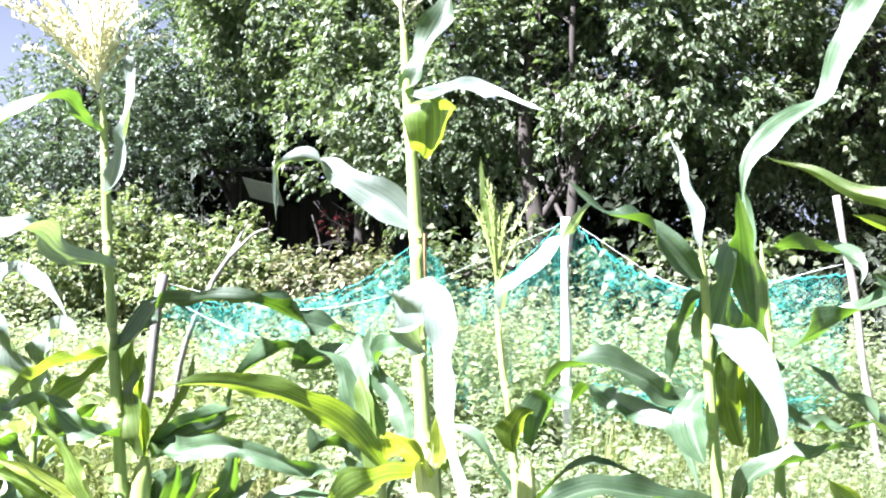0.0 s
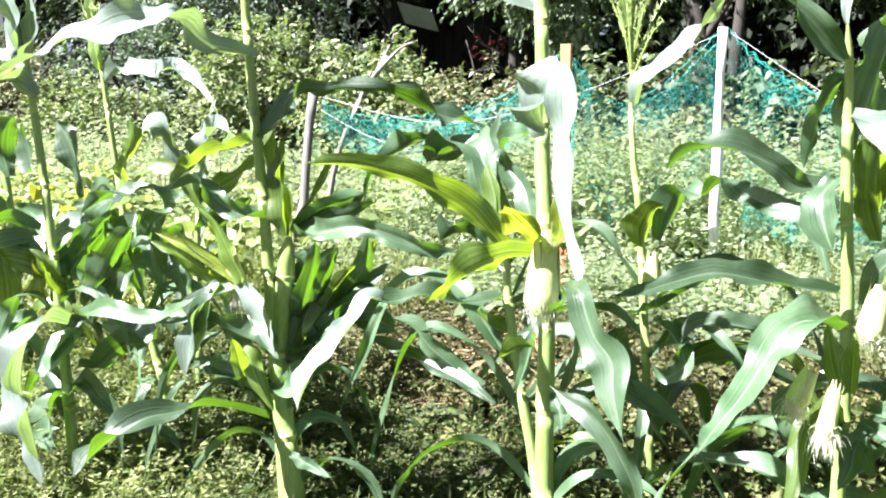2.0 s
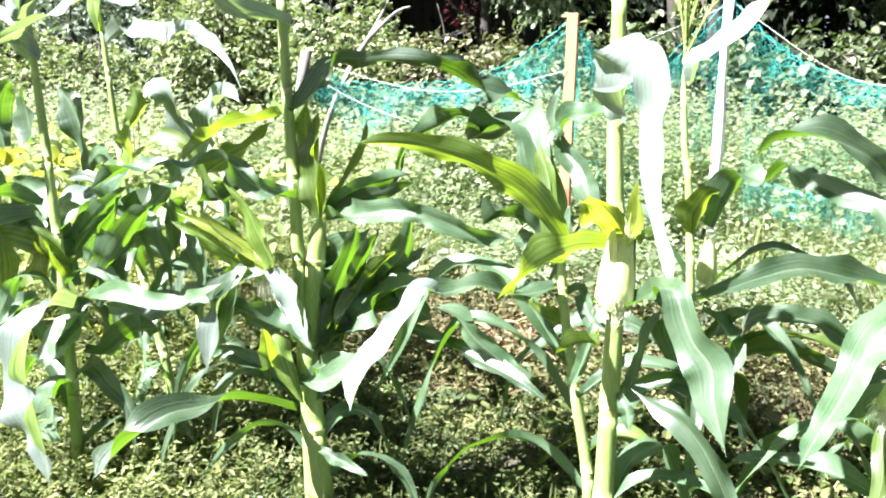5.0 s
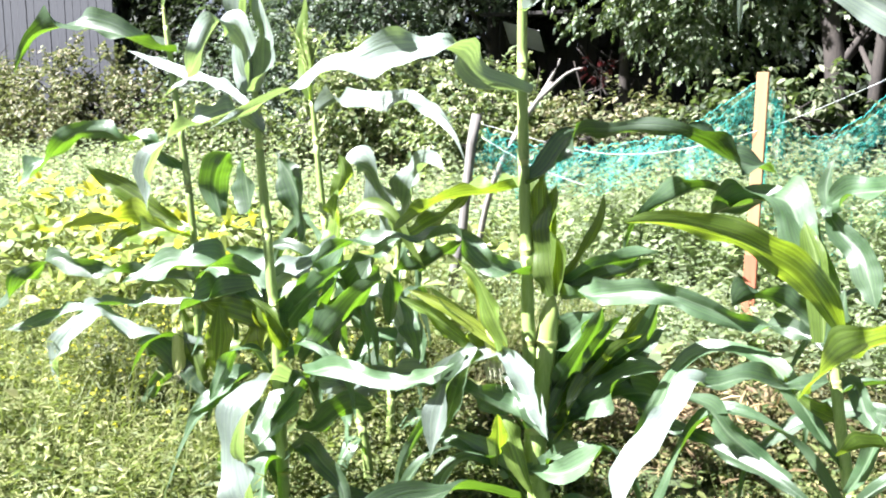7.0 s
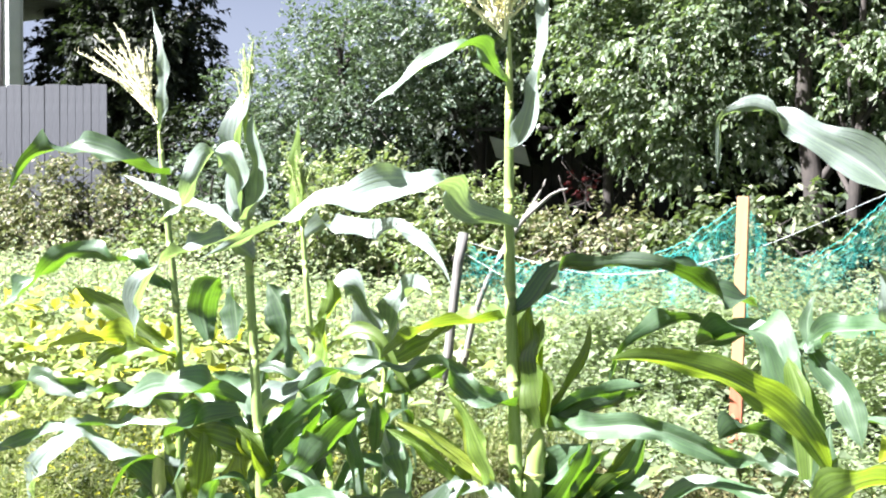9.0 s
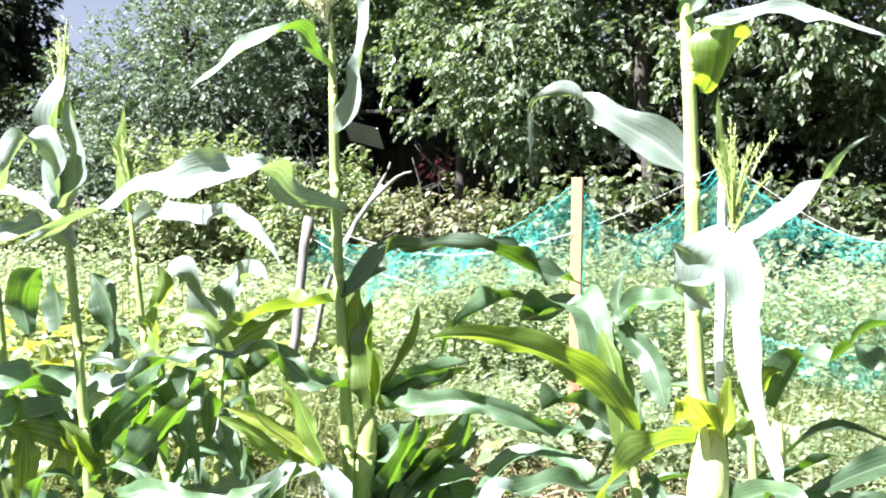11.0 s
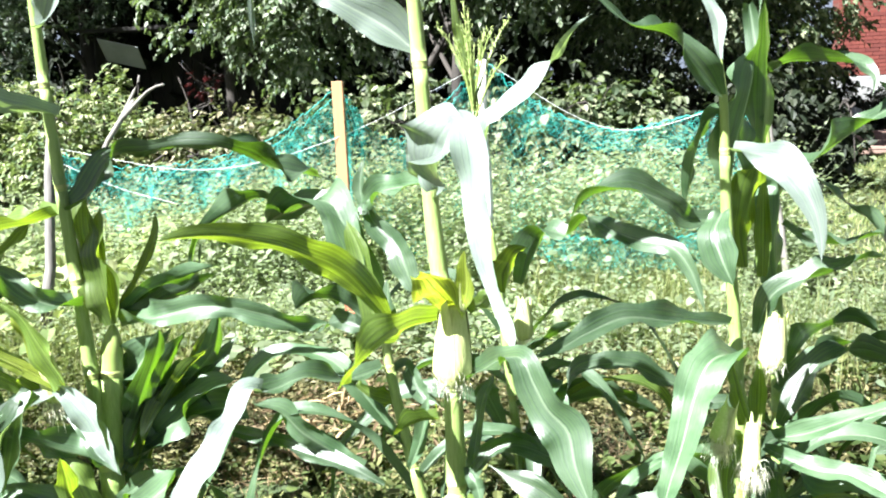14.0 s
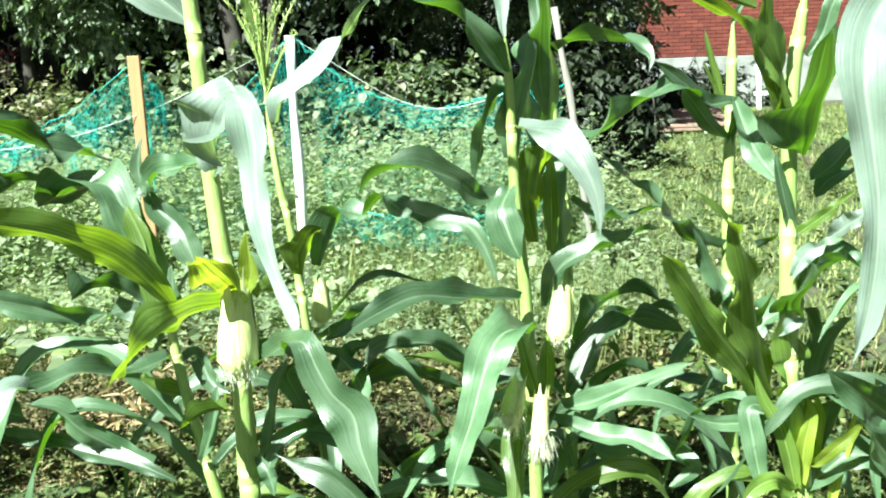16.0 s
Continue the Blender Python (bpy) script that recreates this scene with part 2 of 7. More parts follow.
BLUE = plain("blue_enamel", (0.03, 0.2, 0.4), (0.05, 0.28, 0.5), 5, 0.4, 0.05)


def brickwork():
    m, nd, ln, bsdf = nodes_of("red_brickwork")
    tc = nd.new("ShaderNodeTexCoord")
    mp = nd.new("ShaderNodeMapping")
    mp.inputs["Rotation"].default_value = (radians(90), 0, 0)
    br = nd.new("ShaderNodeTexBrick")
    br.inputs["Scale"].default_value = 1.0
    br.inputs["Brick Width"].default_value, br.inputs["Row Height"].default_value = 0.26, 0.075
    br.inputs["Mortar Size"].default_value = 0.009
    br.inputs["Color1"].default_value = (0.085, 0.014, 0.008, 1)
    br.inputs["Color2"].default_value = (0.11, 0.02, 0.012, 1)
    br.inputs["Mortar"].default_value = (0.09, 0.03, 0.02, 1)
    no = nd.new("ShaderNodeTexNoise")
    no.inputs["Scale"].default_value, no.inputs["Detail"].default_value = 1.2, 6
    hs = nd.new("ShaderNodeHueSaturation")
    mr = nd.new("ShaderNodeMapRange")
    mr.inputs["To Min"].default_value, mr.inputs["To Max"].default_value = 0.7, 1.3
    ln.new(tc.outputs["Object"], mp.inputs["Vector"])
    ln.new(mp.outputs["Vector"], br.inputs["Vector"])
    ln.new(tc.outputs["Object"], no.inputs["Vector"])
    ln.new(no.outputs["Fac"], mr.inputs["Value"])
    ln.new(mr.outputs["Result"], hs.inputs["Value"])
    ln.new(br.outputs["Color"], hs.inputs["Color"])
    ln.new(hs.outputs["Color"], bsdf.inputs["Base Color"])
    bsdf.inputs["Roughness"].default_value = 0.85
    b = nd.new("ShaderNodeBump")
    b.inputs["Strength"].default_value, b.inputs["Distance"].default_value = 0.6, 0.01
    b.invert = True
    ln.new(br.outputs["Fac"], b.inputs["Height"])
    ln.new(b.outputs["Normal"], bsdf.inputs["Normal"])
    return m


def soil_and_turf():
    m, nd, ln, bsdf = nodes_of("soil_and_turf")
    tc = nd.new("ShaderNodeTexCoord")
    a, b, c = (nd.new("ShaderNodeTexNoise") for _ in range(3))
    for n, s in ((a, 0.9), (b, 9), (c, 70)):
        n.inputs["Scale"].default_value, n.inputs["Detail"].default_value = s, 7
        ln.new(tc.outputs["Object"], n.inputs["Vector"])
    soil = ramp(nd, [(0.3, (0.03, 0.022, 0.015)), (0.55, (0.065, 0.048, 0.033)), (0.75, (0.13, 0.098, 0.07))])
    turf = ramp(nd, [(0.3, (0.025, 0.045, 0.012)), (0.7, (0.07, 0.105, 0.028))])
    ln.new(c.outputs["Fac"], soil.inputs["Fac"])
    ln.new(b.outputs["Fac"], turf.inputs["Fac"])
    pick = ramp(nd, [(0.34, (0, 0, 0)), (0.52, (0.9, 0.9, 0.9))])
    ln.new(a.outputs["Fac"], pick.inputs["Fac"])
    mx = nd.new("ShaderNodeMix")
    mx.data_type = "RGBA"
    ln.new(pick.outputs["Color"], mx.inputs["Factor"])
    ln.new(soil.outputs["Color"], mx.inputs["A"])
    ln.new(turf.outputs["Color"], mx.inputs["B"])
    ln.new(mx.outputs["Result"], bsdf.inputs["Base Color"])
    bsdf.inputs["Roughness"].default_value = 0.95
    bp = nd.new("ShaderNodeBump")
    bp.inputs["Strength"].default_value, bp.inputs["Distance"].default_value = 0.9, 0.03
    ln.new(c.outputs["Fac"], bp.inputs["Height"])
    ln.new(bp.outputs["Normal"], bsdf.inputs["Normal"])
    return m


BRICK, GROUND = brickwork(), soil_and_turf()


def brick_pieces():
    """Single bricks, each with its own tint."""
    m, nd, ln, bsdf = nodes_of("single_brick")
    info = nd.new("ShaderNodeObjectInfo")
    tc = nd.new("ShaderNodeTexCoord")
    no = nd.new("ShaderNodeTexNoise")
    no.inputs["Scale"].default_value, no.inputs["Detail"].default_value = 14, 5
    ln.new(tc.outputs["Object"], no.inputs["Vector"])
    mixed = nd.new("ShaderNodeMix")
    mixed.inputs["Factor"].default_value = 0.35
    ln.new(info.outputs["Random"], mixed.inputs["A"])
    ln.new(no.outputs["Fac"], mixed.inputs["B"])
    r = ramp(nd, [(0.15, (0.07, 0.011, 0.007)), (0.55, (0.1, 0.018, 0.011)), (0.9, (0.135, 0.03, 0.019))])
    ln.new(mixed.outputs["Result"], r.inputs["Fac"])
    ln.new(r.outputs["Color"], bsdf.inputs["Base Color"])
    bsdf.inputs["Roughness"].default_value = 0.85
    return m


SINGLE_BRICK = brick_pieces()

# ---- mesh helpers ----
def mesh_of(name, verts, faces, material, smooth=True, uvs=None):
    """A mesh from arrays of places and of faces with equal corners."""
    verts, faces = np.asarray(verts, np.float32), np.asarray(faces, np.int32)
    me = bpy.data.meshes.new(name)
    k = faces.shape[1]
    me.vertices.add(len(verts))
    me.vertices.foreach_set("co", verts.ravel())
    me.loops.add(faces.size)
    me.loops.foreach_set("vertex_index", faces.ravel())
    me.polygons.add(len(faces))
    me.polygons.foreach_set("loop_start", np.arange(len(faces), dtype=np.int32) * k)
    me.polygons.foreach_set("use_smooth", np.full(len(faces), smooth))
    if uvs is not None:
        layer = me.uv_layers.new(name="UVMap")
        layer.data.foreach_set("uv", np.asarray(uvs, np.float32)[faces.ravel()].ravel())
    me.update(calc_edges=True)
    me.materials.append(material)
    return me


def part(name, me, parent, label=""):
    """Links a mesh, in its parent's space, as one part."""
    ob = new(name, me)
    ob.parent = parent
    return tagged(ob, label)


def part_bm(name, bm, material, parent, label="", smooth=False):
    me = bpy.data.meshes.new(name)
    for f in bm.faces:
        f.smooth = smooth
    bm.to_mesh(me)
    bm.free()
    me.materials.append(material)
    return part(name, me, parent, label)


def thing(name, x, y, z, label, category, group="", kind=""):
    ob = new(name)
    ob.location = (x, y, z)
    return tagged(ob, label, category, group, kind)


def curve_through(points, n):
    """n places on a smooth curve through the points."""
    p = np.asarray(points, float)
    if len(p) == 2:
        return p[0] + (p[1] - p[0]) * np.linspace(0, 1, n)[:, None]
    q = np.vstack([2 * p[0] - p[1], p, 2 * p[-1] - p[-2]])
    long = np.r_[0, np.cumsum(np.linalg.norm(np.diff(p, axis=0), axis=1))]
    out = []
    for s in np.linspace(0, long[-1], n):
        i = min(np.searchsorted(long, s, side="right") - 1, len(p) - 2)
        t = (s - long[i]) / (long[i + 1] - long[i] + 1e-9)
        a, b, c, d = q[i : i + 4]
        out.append(0.5 * (2 * b + (c - a) * t + (2 * a - 5 * b + 4 * c - d) * t * t + (3 * b - a - 3 * c + d) * t**3))
    return np.array(out)


def tube(points, radii, sides=8):
    """Places and quads of a tapered tube with closed ends."""
    p, r = np.asarray(points, float), np.broadcast_to(radii, len(points))
    tang = np.gradient(p, axis=0)
    tang /= np.linalg.norm(tang, axis=1)[:, None] + 1e-9
    ref = np.where(np.abs(tang[:, 2:3]) > 0.9, (1.0, 0.0, 0.0), (0.0, 0.0, 1.0))
    a = np.cross(tang, ref)
    a /= np.linalg.norm(a, axis=1)[:, None] + 1e-9
    b = np.cross(tang, a)
    ang = np.linspace(0, 2 * math.pi, sides, endpoint=False)
    ring = a[:, None] * np.cos(ang)[:, None] + b[:, None] * np.sin(ang)[:, None]
    v = (p[:, None] + ring * r[:, None, None]).reshape(-1, 3)
    f = []
    for i in range(len(p) - 1):
        for j in range(sides):
            k = (j + 1) % sides
            f.append((i * sides + j, i * sides + k, (i + 1) * sides + k, (i + 1) * sides + j))
    for i in (0, len(p) - 1):
        for j in range(0, sides - 2, 2):
            f.append((i * sides, i * sides + j + 1, i * sides + j + 2, i * sides + (j + 3) % sides))
    return v, np.array(f)


def joined(pieces):
    """One pair of arrays out of several."""
    vs, fs, n = [], [], 0
    for v, f in pieces:
        vs.append(v)
        fs.append(f + n)
        n += len(v)
    return np.vstack(vs), np.vstack(fs)


def unit(v):
    return v / (np.linalg.norm(v, axis=-1, keepdims=True) + 1e-9)


def leaves(at, along, size, rng, wide=0.5, lift=1.0, tilt=0.4, broad=False):
    """Many folded leaves: two halves each, four curved pieces when broad. along: which way each one points."""
    n = len(at)
    d = unit(along)
    up = unit(np.array((0, 0, lift)) + rng.normal(0, tilt, (n, 3)))
    w = unit(np.cross(d, up))
    up = np.cross(w, d)
    L = (size * rng.uniform(0.6, 1.25, n))[:, None]
    W = L * wide * rng.uniform(0.75, 1.15, n)[:, None] * 0.5
    h = W * rng.uniform(0.05, 0.5, n)[:, None]

    def rim(s, k, drop):
        mid = at + d * L * s - up * L * drop
        return mid + w * W * k + up * h * k, mid - w * W * k + up * h * k

    tip = at + d * L - up * L * 0.16
    if broad:
        l1, r1 = rim(0.02, 0.75, 0.0)
        l2, r2 = rim(0.42, 1.0, 0.03)
        l3, r3 = rim(0.8, 0.55, 0.1)
        c = at + d * L * 0.45 - up * L * 0.04
        v = np.stack([at, c, tip, l1, l2, l3, r1, r2, r3], 1).reshape(-1, 3)
        q = np.array([(0, 1, 4, 3), (1, 2, 5, 4), (0, 6, 7, 1), (1, 7, 8, 2)])
        return v, (q[None] + 9 * np.arange(n)[:, None, None]).reshape(-1, 4)
    l1, r1 = rim(0.42, 1.18, 0.03)
    v = np.stack([at, l1, tip, r1], 1).reshape(-1, 3)
    q = np.array([(0, 2, 1), (0, 3, 2)])
    return v, (q[None] + 4 * np.arange(n)[:, None, None]).reshape(-1, 3)


def sprays(anchors, away, per, reach, size, rng, wide, droop, broad=False):
    """Leafy twigs round each anchor, eight leaves set alternately along a twig."""
    twigs = max(1, per // 8)
    a = np.repeat(anchors, twigs, 0) + rng.normal(0, reach * 0.45, (len(anchors) * twigs, 3))
    t = unit(np.repeat(away, twigs, 0) * 0.7 + rng.normal(0, 0.6, a.shape) + (0, 0, -0.3 * droop))
    long = reach * rng.uniform(0.7, 1.5, len(a))
    side = unit(np.cross(t, (0, 0, 1.0)) + rng.normal(0, 0.15, a.shape))
    at, along = [], []
    for j in range(8):
        k = (j + 0.6) / 8
        at.append(a + t * (long * k)[:, None] - np.array((0, 0, 1.0)) * (0.25 * droop * long * k * k)[:, None])
        along.append(t * 0.55 + side * (0.85 if j % 2 else -0.85) * (1 - 0.6 * k) + (0, 0, -droop) + rng.normal(0, 0.25, a.shape))
    at, along = np.concatenate(at), np.concatenate(along)
    keep = at[:, 2] > 0.04
    return leaves(at[keep], along[keep], size, rng, wide, broad=broad)


def blades(at, height, rng, width=0.006, lean=0.5):
    """Grass blades: a bent strip of three triangles each."""
    n = len(at)
    h = (height * rng.uniform(0.5, 1.3, n))[:, None]
    ang = rng.uniform(0, 2 * math.pi, n)
    side = np.stack([np.cos(ang), np.sin(ang), 0 * ang], 1) * width
    bend = np.stack([-np.sin(ang), np.cos(ang), 0 * ang], 1) * (rng.uniform(0, lean, n))[:, None]
    mid = at + (bend * 0.35 + (0, 0, 0.6)) * h
    tip = at + (bend + (0, 0, 0.95)) * h
    v = np.stack([at - side, at + side, mid - side * 0.7, mid + side * 0.7, tip], 1).reshape(-1, 3)
    tri = np.array([(0, 1, 3), (0, 3, 2), (2, 3, 4)])
    f = (tri[None] + 5 * np.arange(n)[:, None, None]).reshape(-1, 3)
    return v, f


def box_bm(bm, size, at=(0, 0, 0), rot=None, bevel=0.0):
    m = Matrix.Translation(at)
    if rot:
        m = m @ Euler([radians(a) for a in rot]).to_matrix().to_4x4()
    made = bmesh.ops.create_cube(bm, size=1.0, matrix=m @ Matrix.Diagonal((*size, 1)))
    if bevel:
        edges = list({e for v in made["verts"] for e in v.link_edges})
        bmesh.ops.bevel(bm, geom=edges, offset=bevel, segments=2, affect="EDGES", profile=0.6)
    return bm


# ---- ground ----
def lie(x, y):
    """The ground's height: gentle clods in the plot, a slow rise to the house and hedge."""
    rise = np.clip((np.hypot(x * 0.6, np.maximum(y, 0)) - 6) / 10, 0, 1)
    return 0.02 * np.sin(3.1 * x + 0.7) * np.sin(2.7 * y) + 0.012 * np.sin(9 * x + 2 * y) * np.sin(8 * y - x) + 0.25 * rise * rise * (3 - 2 * rise)


def ground_sheet():
    def axis(lo, hi, far):
        near = np.arange(lo, hi, 0.12)
        out = np.array([0.5, 1.5, 3, 6, 12, 25, 60, 150, far])
        return np.r_[lo - out[::-1], near, hi + out]

    xs, ys = axis(-7, 7, 600), axis(-3, 13, 600)
    X, Y = np.meshgrid(xs, ys)
    v = np.stack([X, Y, lie(X, Y)], -1).reshape(-1, 3)
    nx = len(xs)
    i, j = np.meshgrid(np.arange(nx - 1), np.arange(len(ys) - 1))
    a = (j * nx + i).ravel()
    f = np.stack([a, a + 1, a + nx + 1, a + nx], 1)
    ob = new("ground", mesh_of("ground", v, f, GROUND))
    tagged(ob, "brown garden soil and turf with weeds, rising gently behind", "ground", kind="structure")


ground_sheet()


# ---- trees and shrubs ----
def spread(rng, n, centre, radii, shell=2.4, gaps=0.0, grain=1.1):
    """Places in an uneven, gappy crown."""
    out = []
    c, r = np.array(centre), np.array(radii)
    while len(out) < n:
        d = unit(rng.normal(0, 1, 3))
        k = rng.uniform(0, 1) ** (1 / shell)
        q = c + d * r * k * (1 + 0.28 * noise.noise(Vector(d * 2.3) + Vector(c)))
        if noise.noise(Vector(q) * grain) > -0.35 + gaps - 0.3 and q[2] > 0.05:
            out.append(q)
    return np.array(out)


def tree(name, label, category, x, y, height, radius, centre, radii, clumps, per, size, material, seed,
         limbs=12, droop=0.5, wide=0.5, gaps=0.2, lean=(0, 0), clump=0.2, stems=1, group="", broad=False):
    """A tapered trunk or several stems with limbs, and a crown of single leaves in clumps."""
    rng = np.random.default_rng(seed)
    z0 = float(lie(np.array(x), np.array(y)))
    ob = thing(name, x, y, z0, label, category, group)
    if stems > 1:
        height = min(height, centre[2] + 0.6 * radii[2] - z0)
    at = spread(rng, clumps, np.array(centre) - (x, y, z0), radii, gaps=gaps)
    pieces = []
    for s in range(stems):
        off = rng.normal(0, 0.12 * (stems > 1), 2)
        top = np.array([lean[0] + off[0] * 5, lean[1] + off[1] * 3, height])
        pts = [np.array([off[0], off[1], -0.1])]
        for k in (0.25, 0.5, 0.75, 1.0):
            pts.append(top * k + np.r_[rng.normal(0, 0.05 * height / 3, 2), 0])
        path = curve_through(pts, 14)
        if s == 0:
            pieces.append(tube(path, np.linspace(radius, radius * 0.35, 14) * (1 + 0.1 * rng.normal(0, 1, 14)), 10))
        else:
            pieces.append(tube(path, np.linspace(radius * 0.7, radius * 0.2, 14), 7))
        for g in rng.choice(len(at), max(2, limbs // stems), replace=False):
            start = path[rng.integers(4, 13)]
            end = at[g]
            mid = (start + end) / 2 + rng.normal(0, 0.12, 3) + (0, 0, 0.12)
            pieces.append(tube(curve_through([start, mid, end], 7), np.linspace(radius * 0.35, 0.006, 7), 5))
            for _ in range(2):
                tip = end + rng.normal(0, 0.3, 3)
                pieces.append(tube(curve_through([mid, (mid + tip) / 2 + rng.normal(0, 0.06, 3), tip], 5), np.linspace(0.014, 0.004, 5), 4))
    v, f = joined(pieces)
    part("trunk", mesh_of("trunk", v, f, BARK), ob, "dark bare trunk and limbs")
    away = unit(at - at.mean(0))
    v, f = sprays(at, away, per, clump, size, rng, wide, droop, broad)
    part("crown", mesh_of("crown", v, f, material, False), ob)
    return ob


HEDGE = "trees and shrubs behind the plot"
tree("plum_tree", "dense grey-green plum tree with small leaves", "tree", -9, 12.42, 3.71, 0.143, (-8.7, 12.03, 2.51), (1.95, 1.56, 1.95), 480, 48, 0.086, T_PLUM, 11, 16, 0.2, 0.5, 0.4, clump=0.23, group=HEDGE)
tree("plum_tree", "tall grey-green tree with small leaves, sky between", "tree", -6.92, 13.72, 5.19, 0.156, (-6.79, 13.33, 4.46), (2.21, 1.69, 1.82), 560, 48, 0.091, T_PLUM, 12, 14, 0.2, 0.5, 0.3, clump=0.23, group=HEDGE)
tree("fruit_tree", "leafy fruit tree with sunlit yellow-green leaves", "tree", -2.9, 11.5, 4.45, 0.13, (-2.85, 10.6, 3.3), (1.55, 1.3, 1.95), 520, 64, 0.084, T_BROAD, 13, 18, 0.4, 0.56, 0.5, clump=0.2, group=HEDGE)
tree("fruit_tree", "fruit tree with yellowing leaves over the shed", "tree", -4.3, 12.6, 4.6, 0.11, (-4.9, 11.5, 4.5), (1.6, 1.2, 1.15), 360, 64, 0.084, T_BROAD, 37, 14, 0.4, 0.56, 0.5, clump=0.2, group=HEDGE)
tree("cherry_tree", "cherry tree with drooping bright leaves and dark trunk", "tree", -1.32, 10.25, 4.45, 0.12, (-0.2, 10.45, 3.75), (2.3, 1.0, 1.7), 480, 56, 0.09, T_BROAD, 14, 12, 0.45, 0.56, 0.6, lean=(-0.1, 0.2), clump=0.18, group=HEDGE)
tree("cherry_tree", "slim dark-stemmed tree among the hedge", "tree", -0.98, 10.2, 4.2, 0.075, (-2.0, 11.5, 4.85), (1.95, 1.3, 1.43), 330, 48, 0.088, T_MID, 15, 12, 0.45, 0.56, 0.45, clump=0.23, group=HEDGE)
tree("hedge_tree", "tall shady dark green tree behind the net", "tree", 2.44, 12.68, 4.45, 0.143, (1.92, 12.16, 3.42), (2.34, 1.43, 2.47), 520, 64, 0.09, T_MID, 16, 18, 0.35, 0.56, 0.5, clump=0.2, group=HEDGE)
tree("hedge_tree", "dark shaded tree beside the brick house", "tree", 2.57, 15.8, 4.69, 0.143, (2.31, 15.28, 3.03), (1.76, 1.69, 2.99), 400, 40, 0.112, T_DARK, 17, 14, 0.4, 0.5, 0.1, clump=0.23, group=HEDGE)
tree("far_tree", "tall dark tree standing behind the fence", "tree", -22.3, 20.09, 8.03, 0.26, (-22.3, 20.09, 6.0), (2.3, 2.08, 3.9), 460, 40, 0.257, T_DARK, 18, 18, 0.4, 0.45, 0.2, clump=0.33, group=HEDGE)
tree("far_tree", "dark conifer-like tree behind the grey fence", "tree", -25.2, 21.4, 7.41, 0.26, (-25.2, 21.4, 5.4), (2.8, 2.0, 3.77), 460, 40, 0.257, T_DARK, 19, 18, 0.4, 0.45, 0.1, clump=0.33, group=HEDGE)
# next four: added backing that closes sky gaps with shade-dark foliage
tree("far_tree", "added tree backing the gap behind the hedge, coloured near black as shade", "tree", 0.75, 17.49, 4.45, 0.208, (-0.29, 17.49, 2.25), (3.64, 1.56, 2.47), 330, 32, 0.257, T_DARK, 20, 18, 0.4, 0.5, 0.1, clump=0.35, group=HEDGE)
tree("far_tree", "added thicket behind the old shed, coloured near black as shade", "tree", -4.19, 16.84, 4.2, 0.208, (-4.19, 16.84, 2.25), (4.42, 1.56, 2.47), 380, 32, 0.257, T_DARK, 21, 18, 0.4, 0.5, 0.1, clump=0.35, group=HEDGE)
tree("far_tree", "added thicket under the plum trees, coloured near black as shade", "tree", -9.39, 15.8, 3.71, 0.182, (-8.6, 15.8, 2.7), (4.2, 1.3, 3.0), 460, 32, 0.257, T_DARK, 34, 18, 0.4, 0.5, 0.1, clump=0.35, group=HEDGE)
tree("far_tree", "low thicket added to close the gap beyond the fence, coloured near black", "tree", -17.6, 19.0, 3.4, 0.16, (-17.6, 19.0, 1.9), (2.9, 1.4, 2.2), 300, 32, 0.22, T_DARK, 38, 16, 0.4, 0.5, 0.0, clump=0.33, group=HEDGE)
tree("elder_shrub", "light green elder shrub with upright shoots", "shrub", -6.92, 9.82, 1.85, 0.039, (-6.79, 9.82, 0.78), (1.23, 0.91, 1.1), 270, 48, 0.076, T_SHRUB, 22, 14, 0.3, 0.6, 0.1, clump=0.16, stems=5, group=HEDGE)
tree("elder_shrub", "sunlit raspberry-like shrub with pale leaves", "shrub", -4.84, 9.69, 1.48, 0.039, (-4.84, 9.56, 0.6), (0.91, 0.78, 0.95), 200, 48, 0.076, T_SHRUB, 23, 12, 0.3, 0.6, 0.15, clump=0.16, stems=5, group=HEDGE)
tree("bramble_shrub", "tangled bramble with turning leaves", "shrub", -3.28, 9.3, 1.36, 0.039, (-3.28, 9.3, 0.36), (1.17, 0.78, 0.78), 200, 48, 0.074, T_BROWN, 24, 14, 0.3, 0.6, 0.1, clump=0.16, stems=5, group=HEDGE)
tree("vine_shrub", "broad-leaved vine climbing through the hedge", "shrub", -1.85, 9.17, 1.4, 0.039, (-1.85, 9.17, 0.5), (1.1, 0.65, 0.85), 200, 40, 0.086, T_MID, 25, 12, 0.6, 0.75, 0.1, clump=0.18, stems=4, broad=True, group=HEDGE)
tree("vine_shrub", "leafy vine with round pale leaves", "shrub", 0.23, 9.3, 1.5, 0.039, (0.23, 9.3, 0.5), (1.23, 0.65, 0.75), 220, 40, 0.086, T_MID, 26, 12, 0.6, 0.75, 0.1, clump=0.18, stems=4, broad=True, group=HEDGE)
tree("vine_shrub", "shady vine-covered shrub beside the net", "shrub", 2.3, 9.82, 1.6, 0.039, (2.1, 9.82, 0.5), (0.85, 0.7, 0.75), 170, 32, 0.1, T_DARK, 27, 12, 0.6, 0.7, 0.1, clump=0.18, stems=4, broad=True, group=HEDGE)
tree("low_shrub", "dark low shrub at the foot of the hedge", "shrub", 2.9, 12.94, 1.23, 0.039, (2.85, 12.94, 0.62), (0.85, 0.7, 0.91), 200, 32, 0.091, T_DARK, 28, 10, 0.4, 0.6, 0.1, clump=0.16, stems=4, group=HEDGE)
